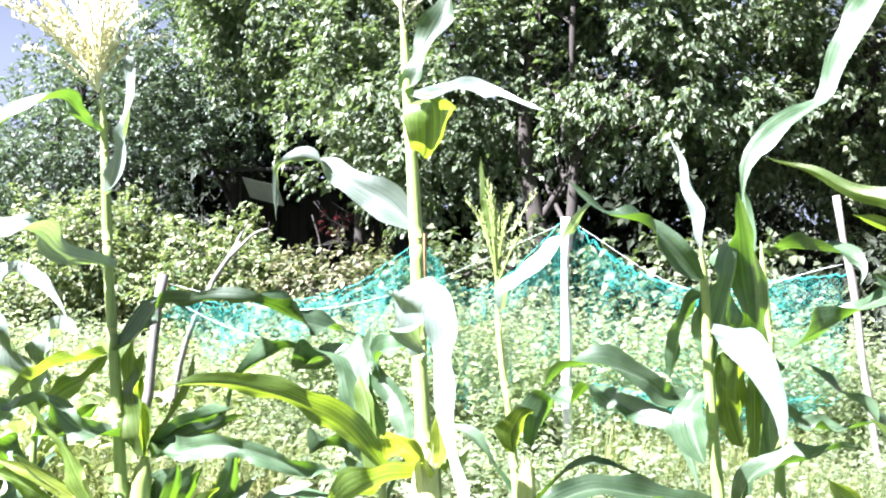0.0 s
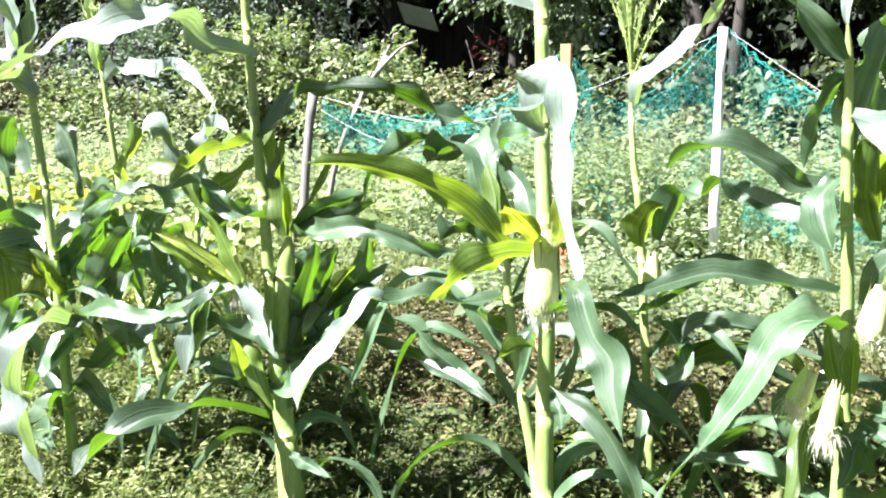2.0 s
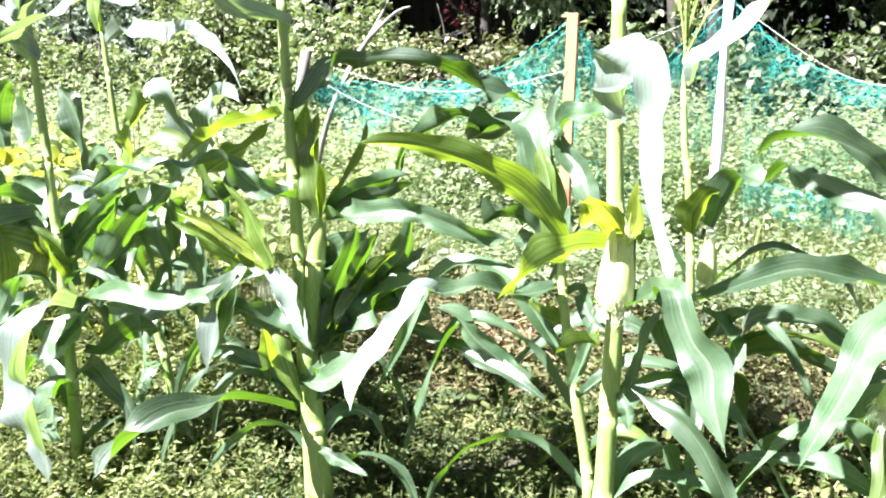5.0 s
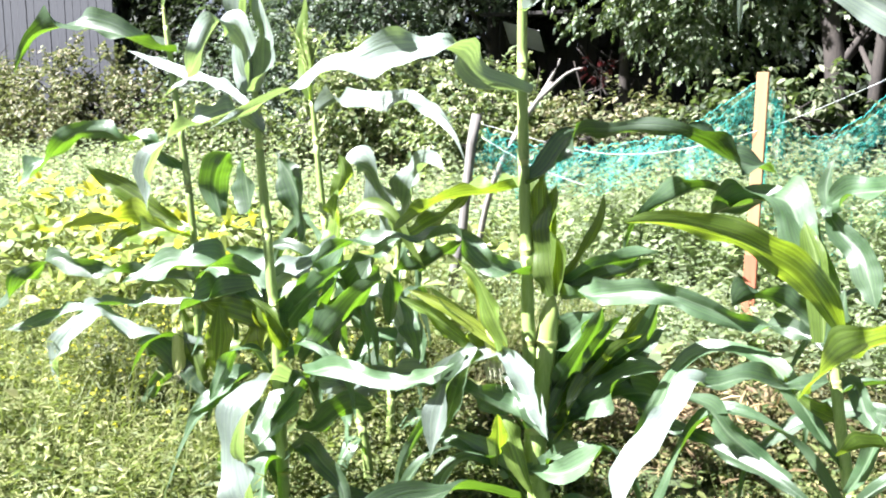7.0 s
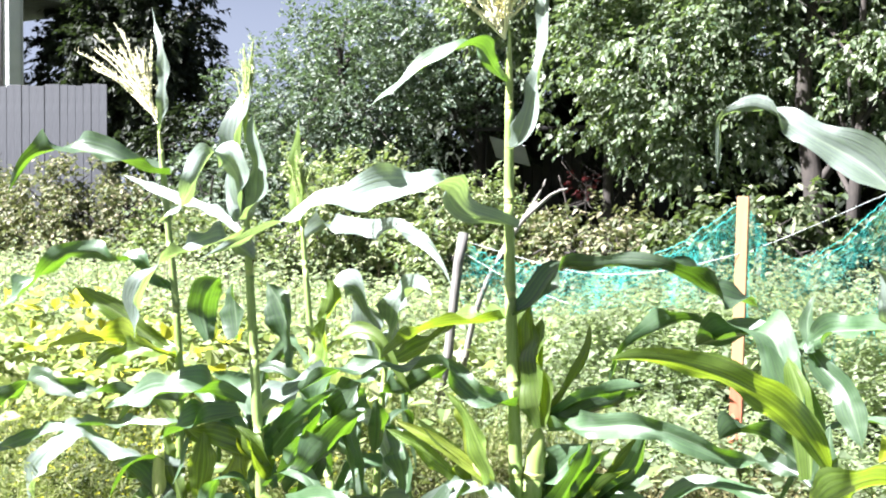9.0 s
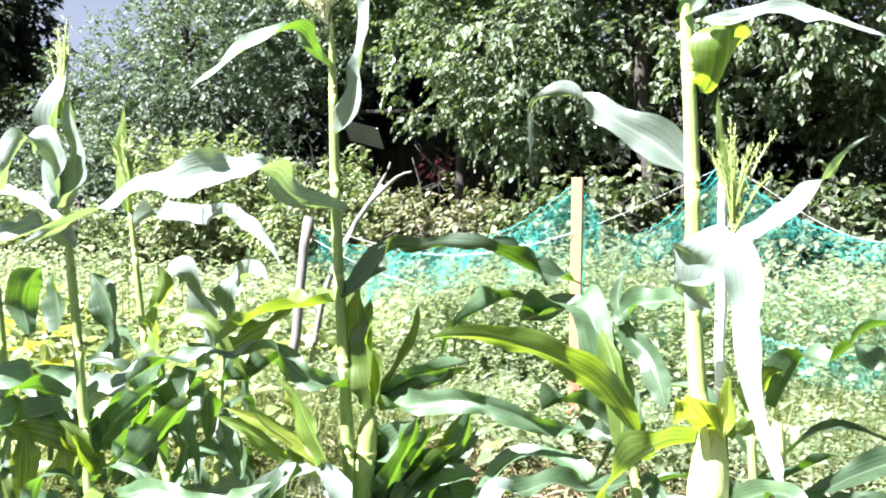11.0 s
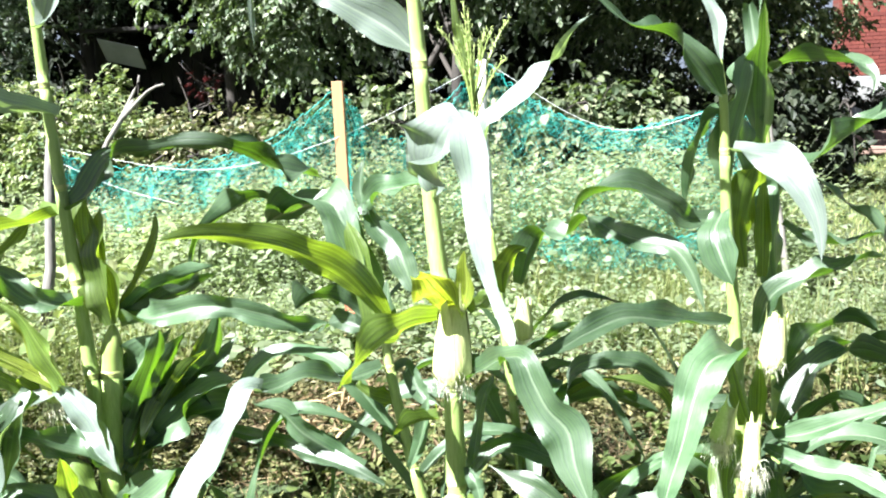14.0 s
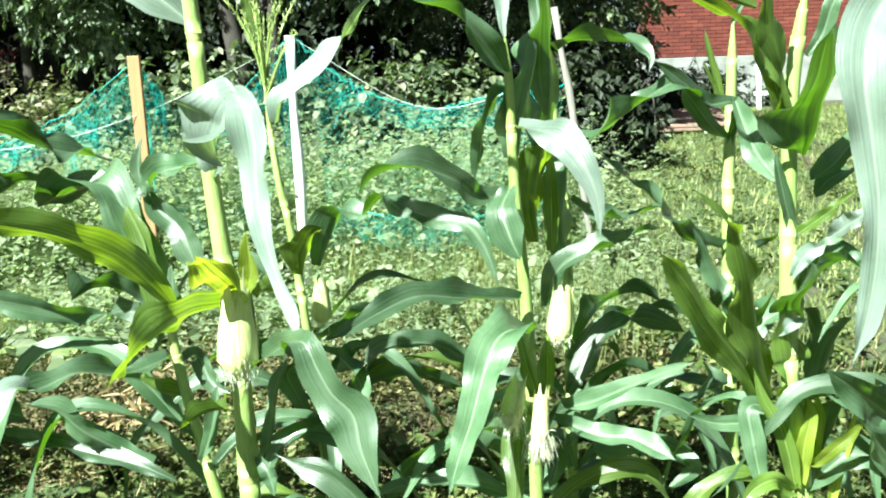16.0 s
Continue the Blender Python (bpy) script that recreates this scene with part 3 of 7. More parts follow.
# added cover that darkens the foot of the plinth
tree("low_shrub", "low shrub added to cover the plinth's foot, coloured near black", "shrub", 6.0, 18.1, 0.8, 0.026, (6.1, 18.1, 0.5), (1.7, 0.5, 0.5), 190, 32, 0.091, T_DARK, 35, 8, 0.4, 0.6, 0.1, clump=0.14, stems=4, group=HEDGE)
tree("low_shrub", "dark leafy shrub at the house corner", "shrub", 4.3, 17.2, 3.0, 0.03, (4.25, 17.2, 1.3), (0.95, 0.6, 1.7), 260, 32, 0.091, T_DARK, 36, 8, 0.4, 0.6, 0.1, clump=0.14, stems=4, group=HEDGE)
tree("plum_shrub", "dense shady shrub under the plum tree", "shrub", -9.65, 10.34, 1.73, 0.039, (-9.39, 10.47, 0.82), (1.82, 0.91, 1.17), 330, 40, 0.086, T_PLUM, 29, 16, 0.3, 0.5, 0.05, clump=0.18, stems=5, group=HEDGE)
tree("currant_bush", "currant bush with brownish turning leaves", "bush", -11.21, 8.91, 1.48, 0.039, (-11.21, 8.91, 0.62), (1.69, 1.04, 1.1), 360, 48, 0.066, T_BROWN, 30, 14, 0.3, 0.7, 0, clump=0.15, stems=6, group=HEDGE)
tree("currant_bush", "green and brown currant bush by the fence", "bush", -14.07, 8.9, 1.48, 0.039, (-14.07, 8.9, 0.62), (1.95, 1.04, 1.17), 360, 48, 0.066, T_BROWN, 31, 14, 0.3, 0.7, 0, clump=0.15, stems=6, group=HEDGE)
tree("currant_bush", "dense green bush behind the squash bed", "bush", -8.35, 8.52, 1.11, 0.039, (-8.35, 8.52, 0.3), (1.3, 0.78, 0.72), 240, 48, 0.064, T_SHRUB, 32, 12, 0.3, 0.7, 0, clump=0.15, stems=5, group=HEDGE)
tree("red_shrub", "small shrub with dark red leaves by the shed", "shrub", -4.91, 12.81, 1.61, 0.026, (-4.87, 12.81, 1.53), (0.2, 0.16, 0.2), 10, 16, 0.07, T_RED, 33, 6, 0.2, 0.3, 0.1, clump=0.12, stems=3, group=HEDGE)


# ---- old shed in the hedge ----
def old_shed():
    # shed inferred from its roof sheet; board colour makes the hollow dark
    ob = thing("garden_shed", -5.5, 14.1, 0.15, "open-fronted wooden shed deep in the hedge, boards coloured near black as shade", "shed")
    for k in range(14):
        part_bm("back_board", box_bm(bmesh.new(), (0.17, 0.03, 2.2), (-1.2 + k * 0.185, 0.8, 1.1), None, 0.004), SHADEBOARD, ob)
    for s in (-1.3, 1.3):
        for k in range(8):
            part_bm("side_board", box_bm(bmesh.new(), (0.03, 0.17, 2.2), (s, -0.55 + k * 0.185, 1.1), None, 0.004), SHADEBOARD, ob)
    part_bm("roof", box_bm(bmesh.new(), (2.9, 2.1, 0.05), (0, 0, 2.3), (4, 0, 0), 0.008), SHADEBOARD, ob)
    part_bm("roof_sheet", box_bm(bmesh.new(), (0.62, 0.5, 0.012), (-0.72, -0.95, 1.88), (-38, 14, 0), 0.003), SHEET, ob, "loose dull metal roof sheet")


old_shed()


# ---- fence and white house ----
def board_fence():
    ob = tagged(new("fence"), "weathered grey board fence", "fence", kind="structure")
    ob.location = (-13.2, 10.6, 0.2)
    rng = np.random.default_rng(5)
    base = []
    for k in range(5):
        bm = bmesh.new()
        h = 2.9 + rng.uniform(-0.02, 0.02)
        box_bm(bm, (0.142, 0.024, h), (0, 0, h / 2), None, 0.004)
        me = bpy.data.meshes.new("fence_board")
        bm.to_mesh(me)
        bm.free()
        me.materials.append(FENCEWOOD)
        base.append(me)
    for k in range(33):
        b = part("fence_board", base[k % 5], ob)
        b.location = (-4.2 + 0.148 * k, rng.uniform(-0.006, 0.006), 0)
    for z in (0.5, 1.5, 2.3):
        part_bm("rail", box_bm(bmesh.new(), (4.9, 0.04, 0.09), (-1.8, 0.035, z), None, 0.004), FENCEWOOD, ob)
    ob.rotation_euler = (0, 0, radians(18))


board_fence()


def white_house():
    ob = thing("white_house", -28.1, 17.5, 0.2, "white rendered house wall with dark corner pipe behind the fence", "house")
    part_bm("wall", box_bm(bmesh.new(), (7, 0.4, 7), (0, 0, 3.5), None, 0.02), RENDERWALL, ob)
    part_bm("side_wall", box_bm(bmesh.new(), (0.4, 6, 7), (0.85, 1.9, 3.5), (0, 0, 55), 0.02), RENDERWALL, ob)
    part_bm("roof", box_bm(bmesh.new(), (7.2, 3.6, 0.2), (-0.2, 1.4, 7.12), None, 0.03), ROOF, ob)
    v, f = tube([(3.2, -0.28, 0.1), (3.2, -0.28, 3.5), (3.2, -0.28, 6.9)], 0.07, 10)
    part("downpipe", mesh_of("downpipe", v, f, OLDPOST), ob, "dark grey downpipe")
    part_bm("wall_plate", box_bm(bmesh.new(), (0.3, 0.03, 0.25), (2.3, -0.216, 4.9), None, 0.006), BLUE, ob, "small blue enamel plate")


white_house()


# ---- brick house ----
def brick_house():
    ob = thing("brick_house", 5.55, 19.4, 0.2, "red brick house with pale limewashed plinth", "house")
    wall = part_bm("wall", box_bm(bmesh.new(), (12, 0.4, 4.6), (6, 0.2, 3.35), None, 0.01), BRICK, ob)
    part_bm("side_wall", box_bm(bmesh.new(), (0.4, 7, 4.6), (1.35, 3.75, 3.35), (0, 0, -18), 0.01), BRICK, ob)
    part_bm("plinth", box_bm(bmesh.new(), (12.1, 0.5, 1.1), (6, 0.18, 0.5), None, 0.02), PLINTH, ob, "pale limewashed plinth")
    part_bm("side_plinth", box_bm(bmesh.new(), (0.5, 7, 1.1), (1.35, 3.78, 0.5), (0, 0, -18), 0.02), PLINTH, ob)
    bm = bmesh.new()
    box_bm(bm, (13.0, 4.6, 0.14), (6, 1.6, 6.7), (32, 0, 0), 0.01)
    box_bm(bm, (13.0, 4.6, 0.14), (6, 5.4, 6.7), (-32, 0, 0), 0.01)
    part_bm("roof", bm, ROOF, ob)
    return wall


HOUSE_WALL = brick_house()


def stone_heap():
    rng = np.random.default_rng(8)
    for k in range(16):
        bm = bmesh.new()
        bmesh.ops.create_icosphere(bm, subdivisions=2, radius=1.0)
        s = np.array([rng.uniform(0.16, 0.34), rng.uniform(0.12, 0.25), rng.uniform(0.12, 0.24)])
        for v in bm.verts:
            v.co *= 1 + 0.25 * noise.noise(v.co * 1.7 + Vector((k * 3.1, 0, 0)))
            v.co = Vector((v.co.x * s[0], v.co.y * s[1], v.co.z * s[2]))
        x, y = 5.3 + rng.uniform(-0.9, 1.1), 18.2 + rng.uniform(-0.4, 0.4)
        me = bpy.data.meshes.new("rubble_stone")
        bm.to_mesh(me)
        bm.free()
        me.materials.append(STONE)
        ob = tagged(new("rubble_stone", me), "grey rubble stone lying before the house", "stone", "rubble before the house")
        ob.location = (x, y, float(lie(np.array(x), np.array(y))) + s[2] * 0.6 + (0.22 if k > 9 else 0))
        ob.rotation_euler = (0, 0, rng.uniform(0, 6))


stone_heap()


def board_pile():
    rng = np.random.default_rng(9)
    ob = thing("board_pile", 4.55, 13.3, float(lie(np.array(4.55), np.array(13.3))), "pile of old reddish brown boards on the grass", "boards")
    for k in range(22):
        y = (k % 11) * 0.19 - 0.95
        part_bm("board", box_bm(bmesh.new(), (rng.uniform(1.15, 1.4), 0.17, 0.04), (0.28 * y + rng.uniform(-0.08, 0.08), y, 0.14 + (k // 11) * 0.05 + 0.05 * y), (0, 0, rng.uniform(-5, 5)), 0.004), OLDBOARD, ob)
    for y in (-0.8, 0.0, 0.8):
        part_bm("bearer", box_bm(bmesh.new(), (0.9, 0.12, 0.14), (0.28 * y, y, 0.05), None, 0.006), OLDBOARD, ob)


board_pile()


def white_trestle():
    ob = thing("trestle", 7.1, 16.7, 0.25, "white painted wooden trestle leaning by the house", "trestle")
    for x in (-0.16, 0.16):
        part_bm("upright", box_bm(bmesh.new(), (0.07, 0.05, 1.3), (x, 0, 0.66), (-6, 0, 0), 0.006), WHITEPAINT, ob)
    for z in (0.3, 0.75, 1.2):
        part_bm("crossbar", box_bm(bmesh.new(), (0.46, 0.04, 0.07), (0, -0.03 + z * 0.06, z), None, 0.006), WHITEPAINT, ob)


white_trestle()


# ---- posts, branch, net ----
def post(name, label, foot, top, radius, material, square=False, seed=0):
    rng = np.random.default_rng(seed)
    ob = thing(name, foot[0], foot[1], 0, label, "post")
    d = np.array(top) - (foot[0], foot[1], 0)
    if square:
        bm = bmesh.new()
        box_bm(bm, (radius * 2, radius * 1.3, d[2] + 0.15), (0, 0, (d[2] - 0.15) / 2), None, 0.003)
        for v in bm.verts:
            k = v.co.z / d[2]
            v.co.x += d[0] * k
            v.co.y += d[1] * k
        part_bm("post_body", bm, material, ob)
    else:
        pts = [d * k + np.r_[rng.normal(0, 0.006, 2), 0] for k in np.linspace(-0.1, 1, 9)]
        v, f = tube(pts, radius * (1 + 0.08 * rng.normal(0, 1, 9)), 9)
        part("post_body", mesh_of("post_body", v, f, material), ob)
    return ob


post("net_pole", "white painted pole holding up the teal net", (-0.26, 4.98), (-0.265, 4.98, 1.36), 0.026, WHITEPAINT, seed=1)
wood = post("net_post", "new pine post with red-stained foot", (-0.86, 4.32), (-0.86, 4.32, 1.27), 0.025, NEWWOOD, True)
part_bm("stained_foot", box_bm(bmesh.new(), (0.054, 0.036, 0.5), (0, 0, 0.23), None, 0.003), REDWOOD, wood, "red-stained lower end")
post("grey_post", "weathered grey wooden post at the net's end", (-2.22, 4.0), (-2.19, 4.21, 1.07), 0.024, OLDPOST, seed=3)
post("stick_post", "bare grey crooked stick holding the net", (1.27, 4.9), (1.06, 4.9, 1.45), 0.018, DEADWOOD, seed=4)


def forked_branch():
    ob = thing("dead_branch", -2.42, 4.55, 0, "bare grey forked branch stuck in the ground", "branch")
    o = np.array((-2.42, 4.55, 0))
    main = curve_through(np.array([(-2.42, 4.55, -0.05), (-2.3, 4.55, 0.6), (-2.12, 4.55, 1.0), (-1.94, 4.55, 1.23)]) - o, 12)
    v, f = tube(main, np.linspace(0.02, 0.013, 12), 8)
    part("stem", mesh_of("stem", v, f, DEADWOOD), ob)
    for tip, r in (((-1.9, 4.55, 1.35), 0.007), ((-1.77, 4.53, 1.3), 0.009)):
        v, f = tube(curve_through([main[-2], (main[-1] + np.array(tip) - o) / 2 + (0, 0, 0.01), np.array(tip) - o], 7), np.linspace(0.012, r * 0.6, 7), 6)
        part("fork", mesh_of("fork", v, f, DEADWOOD), ob)


forked_branch()


def net_panel(parent, top, drop, cell=0.026, gather=0.03, seed=0, label="", cord=0.0006):
    """A hanging piece of diamond net: crossing cords, gathered into folds."""
    rng = np.random.default_rng(seed)
    path = curve_through(top, 90)
    long = np.linalg.norm(np.diff(path, axis=0), axis=1).sum()
    drops = np.interp(np.linspace(0, 1, 90), np.linspace(0, 1, len(drop)), drop)
    ph = rng.uniform(0, 6, 4)

    def at(u, v):
        i = np.clip(u, 0, 1) * 89
        base = np.stack([np.interp(i, np.arange(90), path[:, k]) for k in range(3)], -1)
        d = np.interp(i, np.arange(90), drops)
        sway = gather * (np.sin(u * 23 + ph[0] + v * 2) + 0.6 * np.sin(u * 51 + ph[1] - 3 * v)) * (0.25 + v)
        crease = 0.5 * gather * np.sin(u * 140 + 9 * np.sin(v * 5 + ph[3]) + ph[1]) * np.sin(v * 11 + u * 17)
        base[..., 2] += crease
        base[..., 0] += 0.4 * sway + 0.5 * crease
        base[..., 1] += sway + 0.05 * v
        base[..., 2] -= d * v * (1 + 0.06 * np.sin(u * 31 + ph[2]))
        return base

    pieces = []
    mean = drops.mean()
    cell = cell * 0.68
    n = int(long / cell)
    for k in range(-int(mean / cell) - 2, n + int(mean / cell) + 2):
        for way in (-1, 1):
            v = np.linspace(0, 1, 15)
            u = (k * cell + way * v * mean) / long
            ok = (u >= 0) & (u <= 1)
            if ok.sum() < 3:
                continue
            pieces.append(tube(at(u[ok], v[ok]), cord, 3))
    for v0, r in ((0.0, 0.0018), (1.0, 0.0007)):
        u = np.linspace(0, 1, 60)
        pieces.append(tube(at(u, np.full(60, v0)), r, 4))
    v, f = joined(pieces)
    return part("net_panel", mesh_of("net_panel", v, f, NETCORD), parent, label)


def garden_net():
    ob = thing("garden_net", 0, 0, 0, "teal garden netting draped over poles and posts", "net")
    a = [(-2.2, 4.2, 1.02), (-1.95, 4.25, 0.93), (-1.6, 4.28, 0.93), (-1.25, 4.3, 1.0), (-1.02, 4.32, 1.13), (-0.88, 4.35, 1.24)]
    net_panel(ob, a, [0.28, 0.3, 0.22, 0.22, 0.3, 0.45], seed=1)
    net_panel(ob, [(x, y + 0.05, z - 0.03) for x, y, z in a], [0.14, 0.2, 0.12, 0.1, 0.16, 0.3], 0.02, 0.045, 2)
    b = [(-0.88, 4.36, 1.24), (-0.78, 4.46, 1.06), (-0.66, 4.6, 0.99), (-0.52, 4.74, 1.07), (-0.4, 4.87, 1.2), (-0.27, 5.0, 1.36)]
    net_panel(ob, b, [0.4, 0.55, 0.6, 0.6, 0.6, 0.8], 0.036, seed=3)
    net_panel(ob, [(x + 0.02, y + 0.04, z - 0.02) for x, y, z in b], [0.1, 0.2, 0.15, 0.12, 0.2, 0.8], 0.022, 0.04, 4)
    c = [(-0.26, 5.01, 1.36), (-0.1, 5.0, 1.2), (0.12, 5.0, 1.06), (0.42, 5.0, 0.97), (0.74, 4.95, 1.03), (1.1, 4.92, 1.07)]
    net_panel(ob, c, [0.9, 0.85, 0.8, 0.75, 0.75, 0.55], 0.054, seed=5, cord=0.0004)
    net_panel(ob, [(x + 0.01, y + 0.05, z) for x, y, z in c], [0.75, 0.14, 0.12, 0.1, 0.2, 0.5], 0.026, 0.035, 6)
    net_panel(ob, [(-0.1, 4.9, 0.5), (0.2, 4.8, 0.46), (0.55, 4.75, 0.44), (0.95, 4.75, 0.5)], [0.12, 0.16, 0.15, 0.12], 0.03, 0.03, 7, "loose lower fold of teal net")
    cords = thing("cord", 0, 0, 0, "thin white cord strung between the posts", "cord")
    for pts in ([(-2.19, 4.2, 1.03), (-1.5, 4.25, 0.9), (-0.87, 4.3, 1.02), (-0.27, 4.96, 1.33)], [(-2.2, 4.2, 0.98), (-1.9, 4.2, 0.84), (-1.6, 4.2, 0.75)], [(-0.26, 4.98, 1.35), (0.4, 4.98, 0.98), (1.08, 4.9, 1.12)]):
        v, f = tube(curve_through(pts, 24), 0.0013, 5)
        part("cord_length", mesh_of("cord_length", v, f, ROPE), cords)


garden_net()


# ---- beds, weeds, grass ----
def ragged(p, x0, x1, y0, y1, rng, width=0.7):
    """Keeps fewer and fewer places towards the rim of a stretch, so that it ends unevenly."""
    rim = np.minimum(np.minimum(p[:, 0] - x0, x1 - p[:, 0]), np.minimum(p[:, 1] - y0, y1 - p[:, 1])) / width
    wobble = np.array([0.5 * noise.noise(Vector((a * 1.7, b * 1.7, 3.3))) for a, b in p])
    return rim + wobble > rng.uniform(0, 0.8, len(p))


BARE = [(-0.8, 2.8, 0.42, 0.12), (0.27, 3.05, 0.32, 0.16), (-1.75, 3.2, 0.2, 0.15), (1.15, 3.5, 0.25, 0.15)]


def grown(p, rng):
    """Leaves the trodden soil between the rows nearly bare."""
    free = np.ones(len(p))
    for x, y, rx, ry in BARE:
        free = np.minimum(free, np.hypot((p[:, 0] - x) / rx, (p[:, 1] - y) / ry))
    return free + rng.normal(0, 0.16, len(p)) > 0.85


def patch(name, label, material, n, x0, x1, y0, y1, low, high, size, seed, clump=0.0, wide=0.8, droop=0.15, mask=None, broad=False):
    """Uncountable low leaves over a stretch of ground."""
    rng = np.random.default_rng(seed)
    if clump:
        m = n // 24
        c = np.stack([rng.uniform(x0, x1, m), rng.uniform(y0, y1, m)], 1)
        hh = rng.uniform(0.55, 1.0, m)
        p = np.repeat(c, 24, 0) + rng.normal(0, clump, (m * 24, 2))
        top = np.repeat(hh, 24)
    else:
        p = np.stack([rng.uniform(x0, x1, n), rng.uniform(y0, y1, n)], 1)
        top = np.ones(n)
    if low == 0.0:
        inside = ragged(p, x0, x1, y0, y1, rng)
        p, top = p[inside], top[inside]
    if material is not T_STRAW:
        inside = grown(p, rng)
        p, top = p[inside], top[inside]
    hills = np.array([0.7 + 0.5 * noise.noise(Vector((a * 1.1, b * 1.1, seed))) for a, b in p])
    if mask:
        keep = hills > mask
        p, hills, top = p[keep], hills[keep], top[keep]
    z = lie(p[:, 0], p[:, 1]) + low + (high - low) * top * hills * rng.uniform(0, 1, len(p)) ** 0.6
    at = np.c_[p, z]
    pieces = [leaves(at, rng.normal(0, 1, at.shape) * (1, 1, 0.5) - (0, 0, droop), size, rng, wide, 1.3, 0.45, broad)]
    v, f = joined(pieces)
    ob = tagged(new(name, mesh_of(name, v, f, material, False)), label, "plants", kind="stuff")
    return ob


def sprigs(name, label, material, n, x0, x1, y0, y1, height, size, seed, wide=0.45, mask=None, pairs=6, lean=0.35):
    """Uncountable little upright plants: a thin stem set with leaves up its length."""
    rng = np.random.default_rng(seed)
    p = np.stack([rng.uniform(x0, x1, n), rng.uniform(y0, y1, n)], 1)
    p = p[ragged(p, x0, x1, y0, y1, rng, 0.4)]
    p = p[grown(p, rng)]
    hills = np.array([0.75 + 0.6 * noise.noise(Vector((a * 2.4, b * 2.4, seed))) for a, b in p])
    if mask:
        keep = hills > mask
        p, hills = p[keep], hills[keep]
    m = len(p)
    foot = np.c_[p, lie(p[:, 0], p[:, 1]) - 0.01]
    h = (height * hills * rng.uniform(0.5, 1.2, m))[:, None]
    bend = np.c_[rng.normal(0, lean, (m, 2)), np.zeros(m)]
    at, along, size_at = [], [], []
    for j in range(pairs * 2):
        k = 0.15 + 0.85 * (j + rng.uniform(0, 0.9, m)[:, None]) / (pairs * 2)
        at.append(foot + h * k * (bend * k + (0, 0, 1.0)))
        ang = j * 2.4 + rng.uniform(0, 6.28, m)
        along.append(np.stack([np.cos(ang), np.sin(ang), rng.uniform(-0.35, 0.75, m)], 1))
    leafy = leaves(np.concatenate(at), np.concatenate(along), size, rng, wide, 1.2, 0.5)
    side = np.c_[rng.normal(0, 1, (m, 2)), np.zeros(m)]
    side = unit(side) * 0.0014
    mid, top = foot + h * 0.5 * (bend * 0.5 + (0, 0, 1.0)), foot + h * (bend + (0, 0, 1.0))
    v = np.stack([foot - side, foot + side, mid + side, mid - side, top + side * 0.5, top - side * 0.5], 1).reshape(-1, 3)
    q = np.array([(0, 1, 2), (0, 2, 3), (3, 2, 4), (3, 4, 5)])
    stems = (v, (q[None] + 6 * np.arange(m)[:, None, None]).reshape(-1, 3))
    v, f = joined([leafy, stems])
    return tagged(new(name, mesh_of(name, v, f, material, False)), label, "plants", kind="stuff")


def grass(name, label, material, n, x0, x1, y0, y1, height, seed, width=0.004, lean=0.6, mask=None, lift=0.0):
    rng = np.random.default_rng(seed)
    p = np.stack([rng.uniform(x0, x1, n), rng.uniform(y0, y1, n)], 1)
    p = p[ragged(p, x0, x1, y0, y1, rng)]
    if material is not T_STRAW:
        p = p[grown(p, rng)]
    if mask:
        p = p[np.array([noise.noise(Vector((a * 0.9, b * 0.9, seed))) for a, b in p]) > mask]
    v, f = blades(np.c_[p, lie(p[:, 0], p[:, 1]) - 0.005 + lift], height, rng, width, lean)
    return tagged(new(name, mesh_of(name, v, f, material, False)), label, "plants", kind="stuff")


patch("weeds", "low leafy green weeds between the corn rows", T_WEED, 90000, -3.8, 3.0, 0.9, 3.1, 0.0, 0.1, 0.023, 41, wide=0.6, mask=0.45)
sprigs("weeds", "small upright green weeds between the corn rows", T_WEED, 17000, -3.4, 2.8, 1.0, 3.3, 0.13, 0.02, 61, 0.5, 0.45)
sprigs("weeds", "feathery pale green weeds beside the corn", T_PALEWEED, 5200, -6.0, -1.4, 1.1, 4.8, 0.34, 0.042, 62, 0.16, 0.58, 12, 0.5)
sprigs("weeds", "dense low pale green weeds at the row's foot", T_PALEWEED, 6500, -3.4, -0.9, 1.15, 2.7, 0.17, 0.024, 69, 0.34, 0.5, 7, 0.5)
sprigs("weeds", "dark green leafy weeds beside the corn", T_WEED, 1500, -5.6, -1.6, 1.5, 4.6, 0.24, 0.05, 66, 0.4, 0.72, 6, 0.5)
patch("weeds", "broader pale leaves among the weeds", T_BED, 1400, -5.4, -1.7, 1.6, 4.2, 0.02, 0.2, 0.06, 67, 0.07, 0.6, mask=0.66, broad=True)
patch("yellow_flowers", "tiny yellow wild flowers among the weeds", T_YELLOW, 1300, -4.4, -2.0, 2.0, 3.2, 0.12, 0.34, 0.016, 49, 0.11, 0.9)
patch("bed_cover", "thick low green cover over the netted bed", T_BED, 27000, -2.5, 1.8, 3.7, 7.0, 0.0, 0.13, 0.034, 78, wide=0.6)
patch("bed_plants", "low pale bean plants in the netted bed", T_BED, 11000, -2.4, 1.7, 3.75, 4.9, 0.02, 0.24, 0.036, 43, 0.1, 0.6, mask=0.62, broad=True)
sprigs("bed_plants", "bushy pale bean plants in the netted bed", T_BED, 2700, -2.5, 1.7, 3.75, 4.9, 0.42, 0.038, 63, 0.5, 0.7, 6)
sprigs("bed_plants", "bushy leafy plants standing behind the net", T_BED, 5600, -2.3, 1.55, 5.1, 7.0, 0.88, 0.048, 64, 0.55, 0.5, 8)
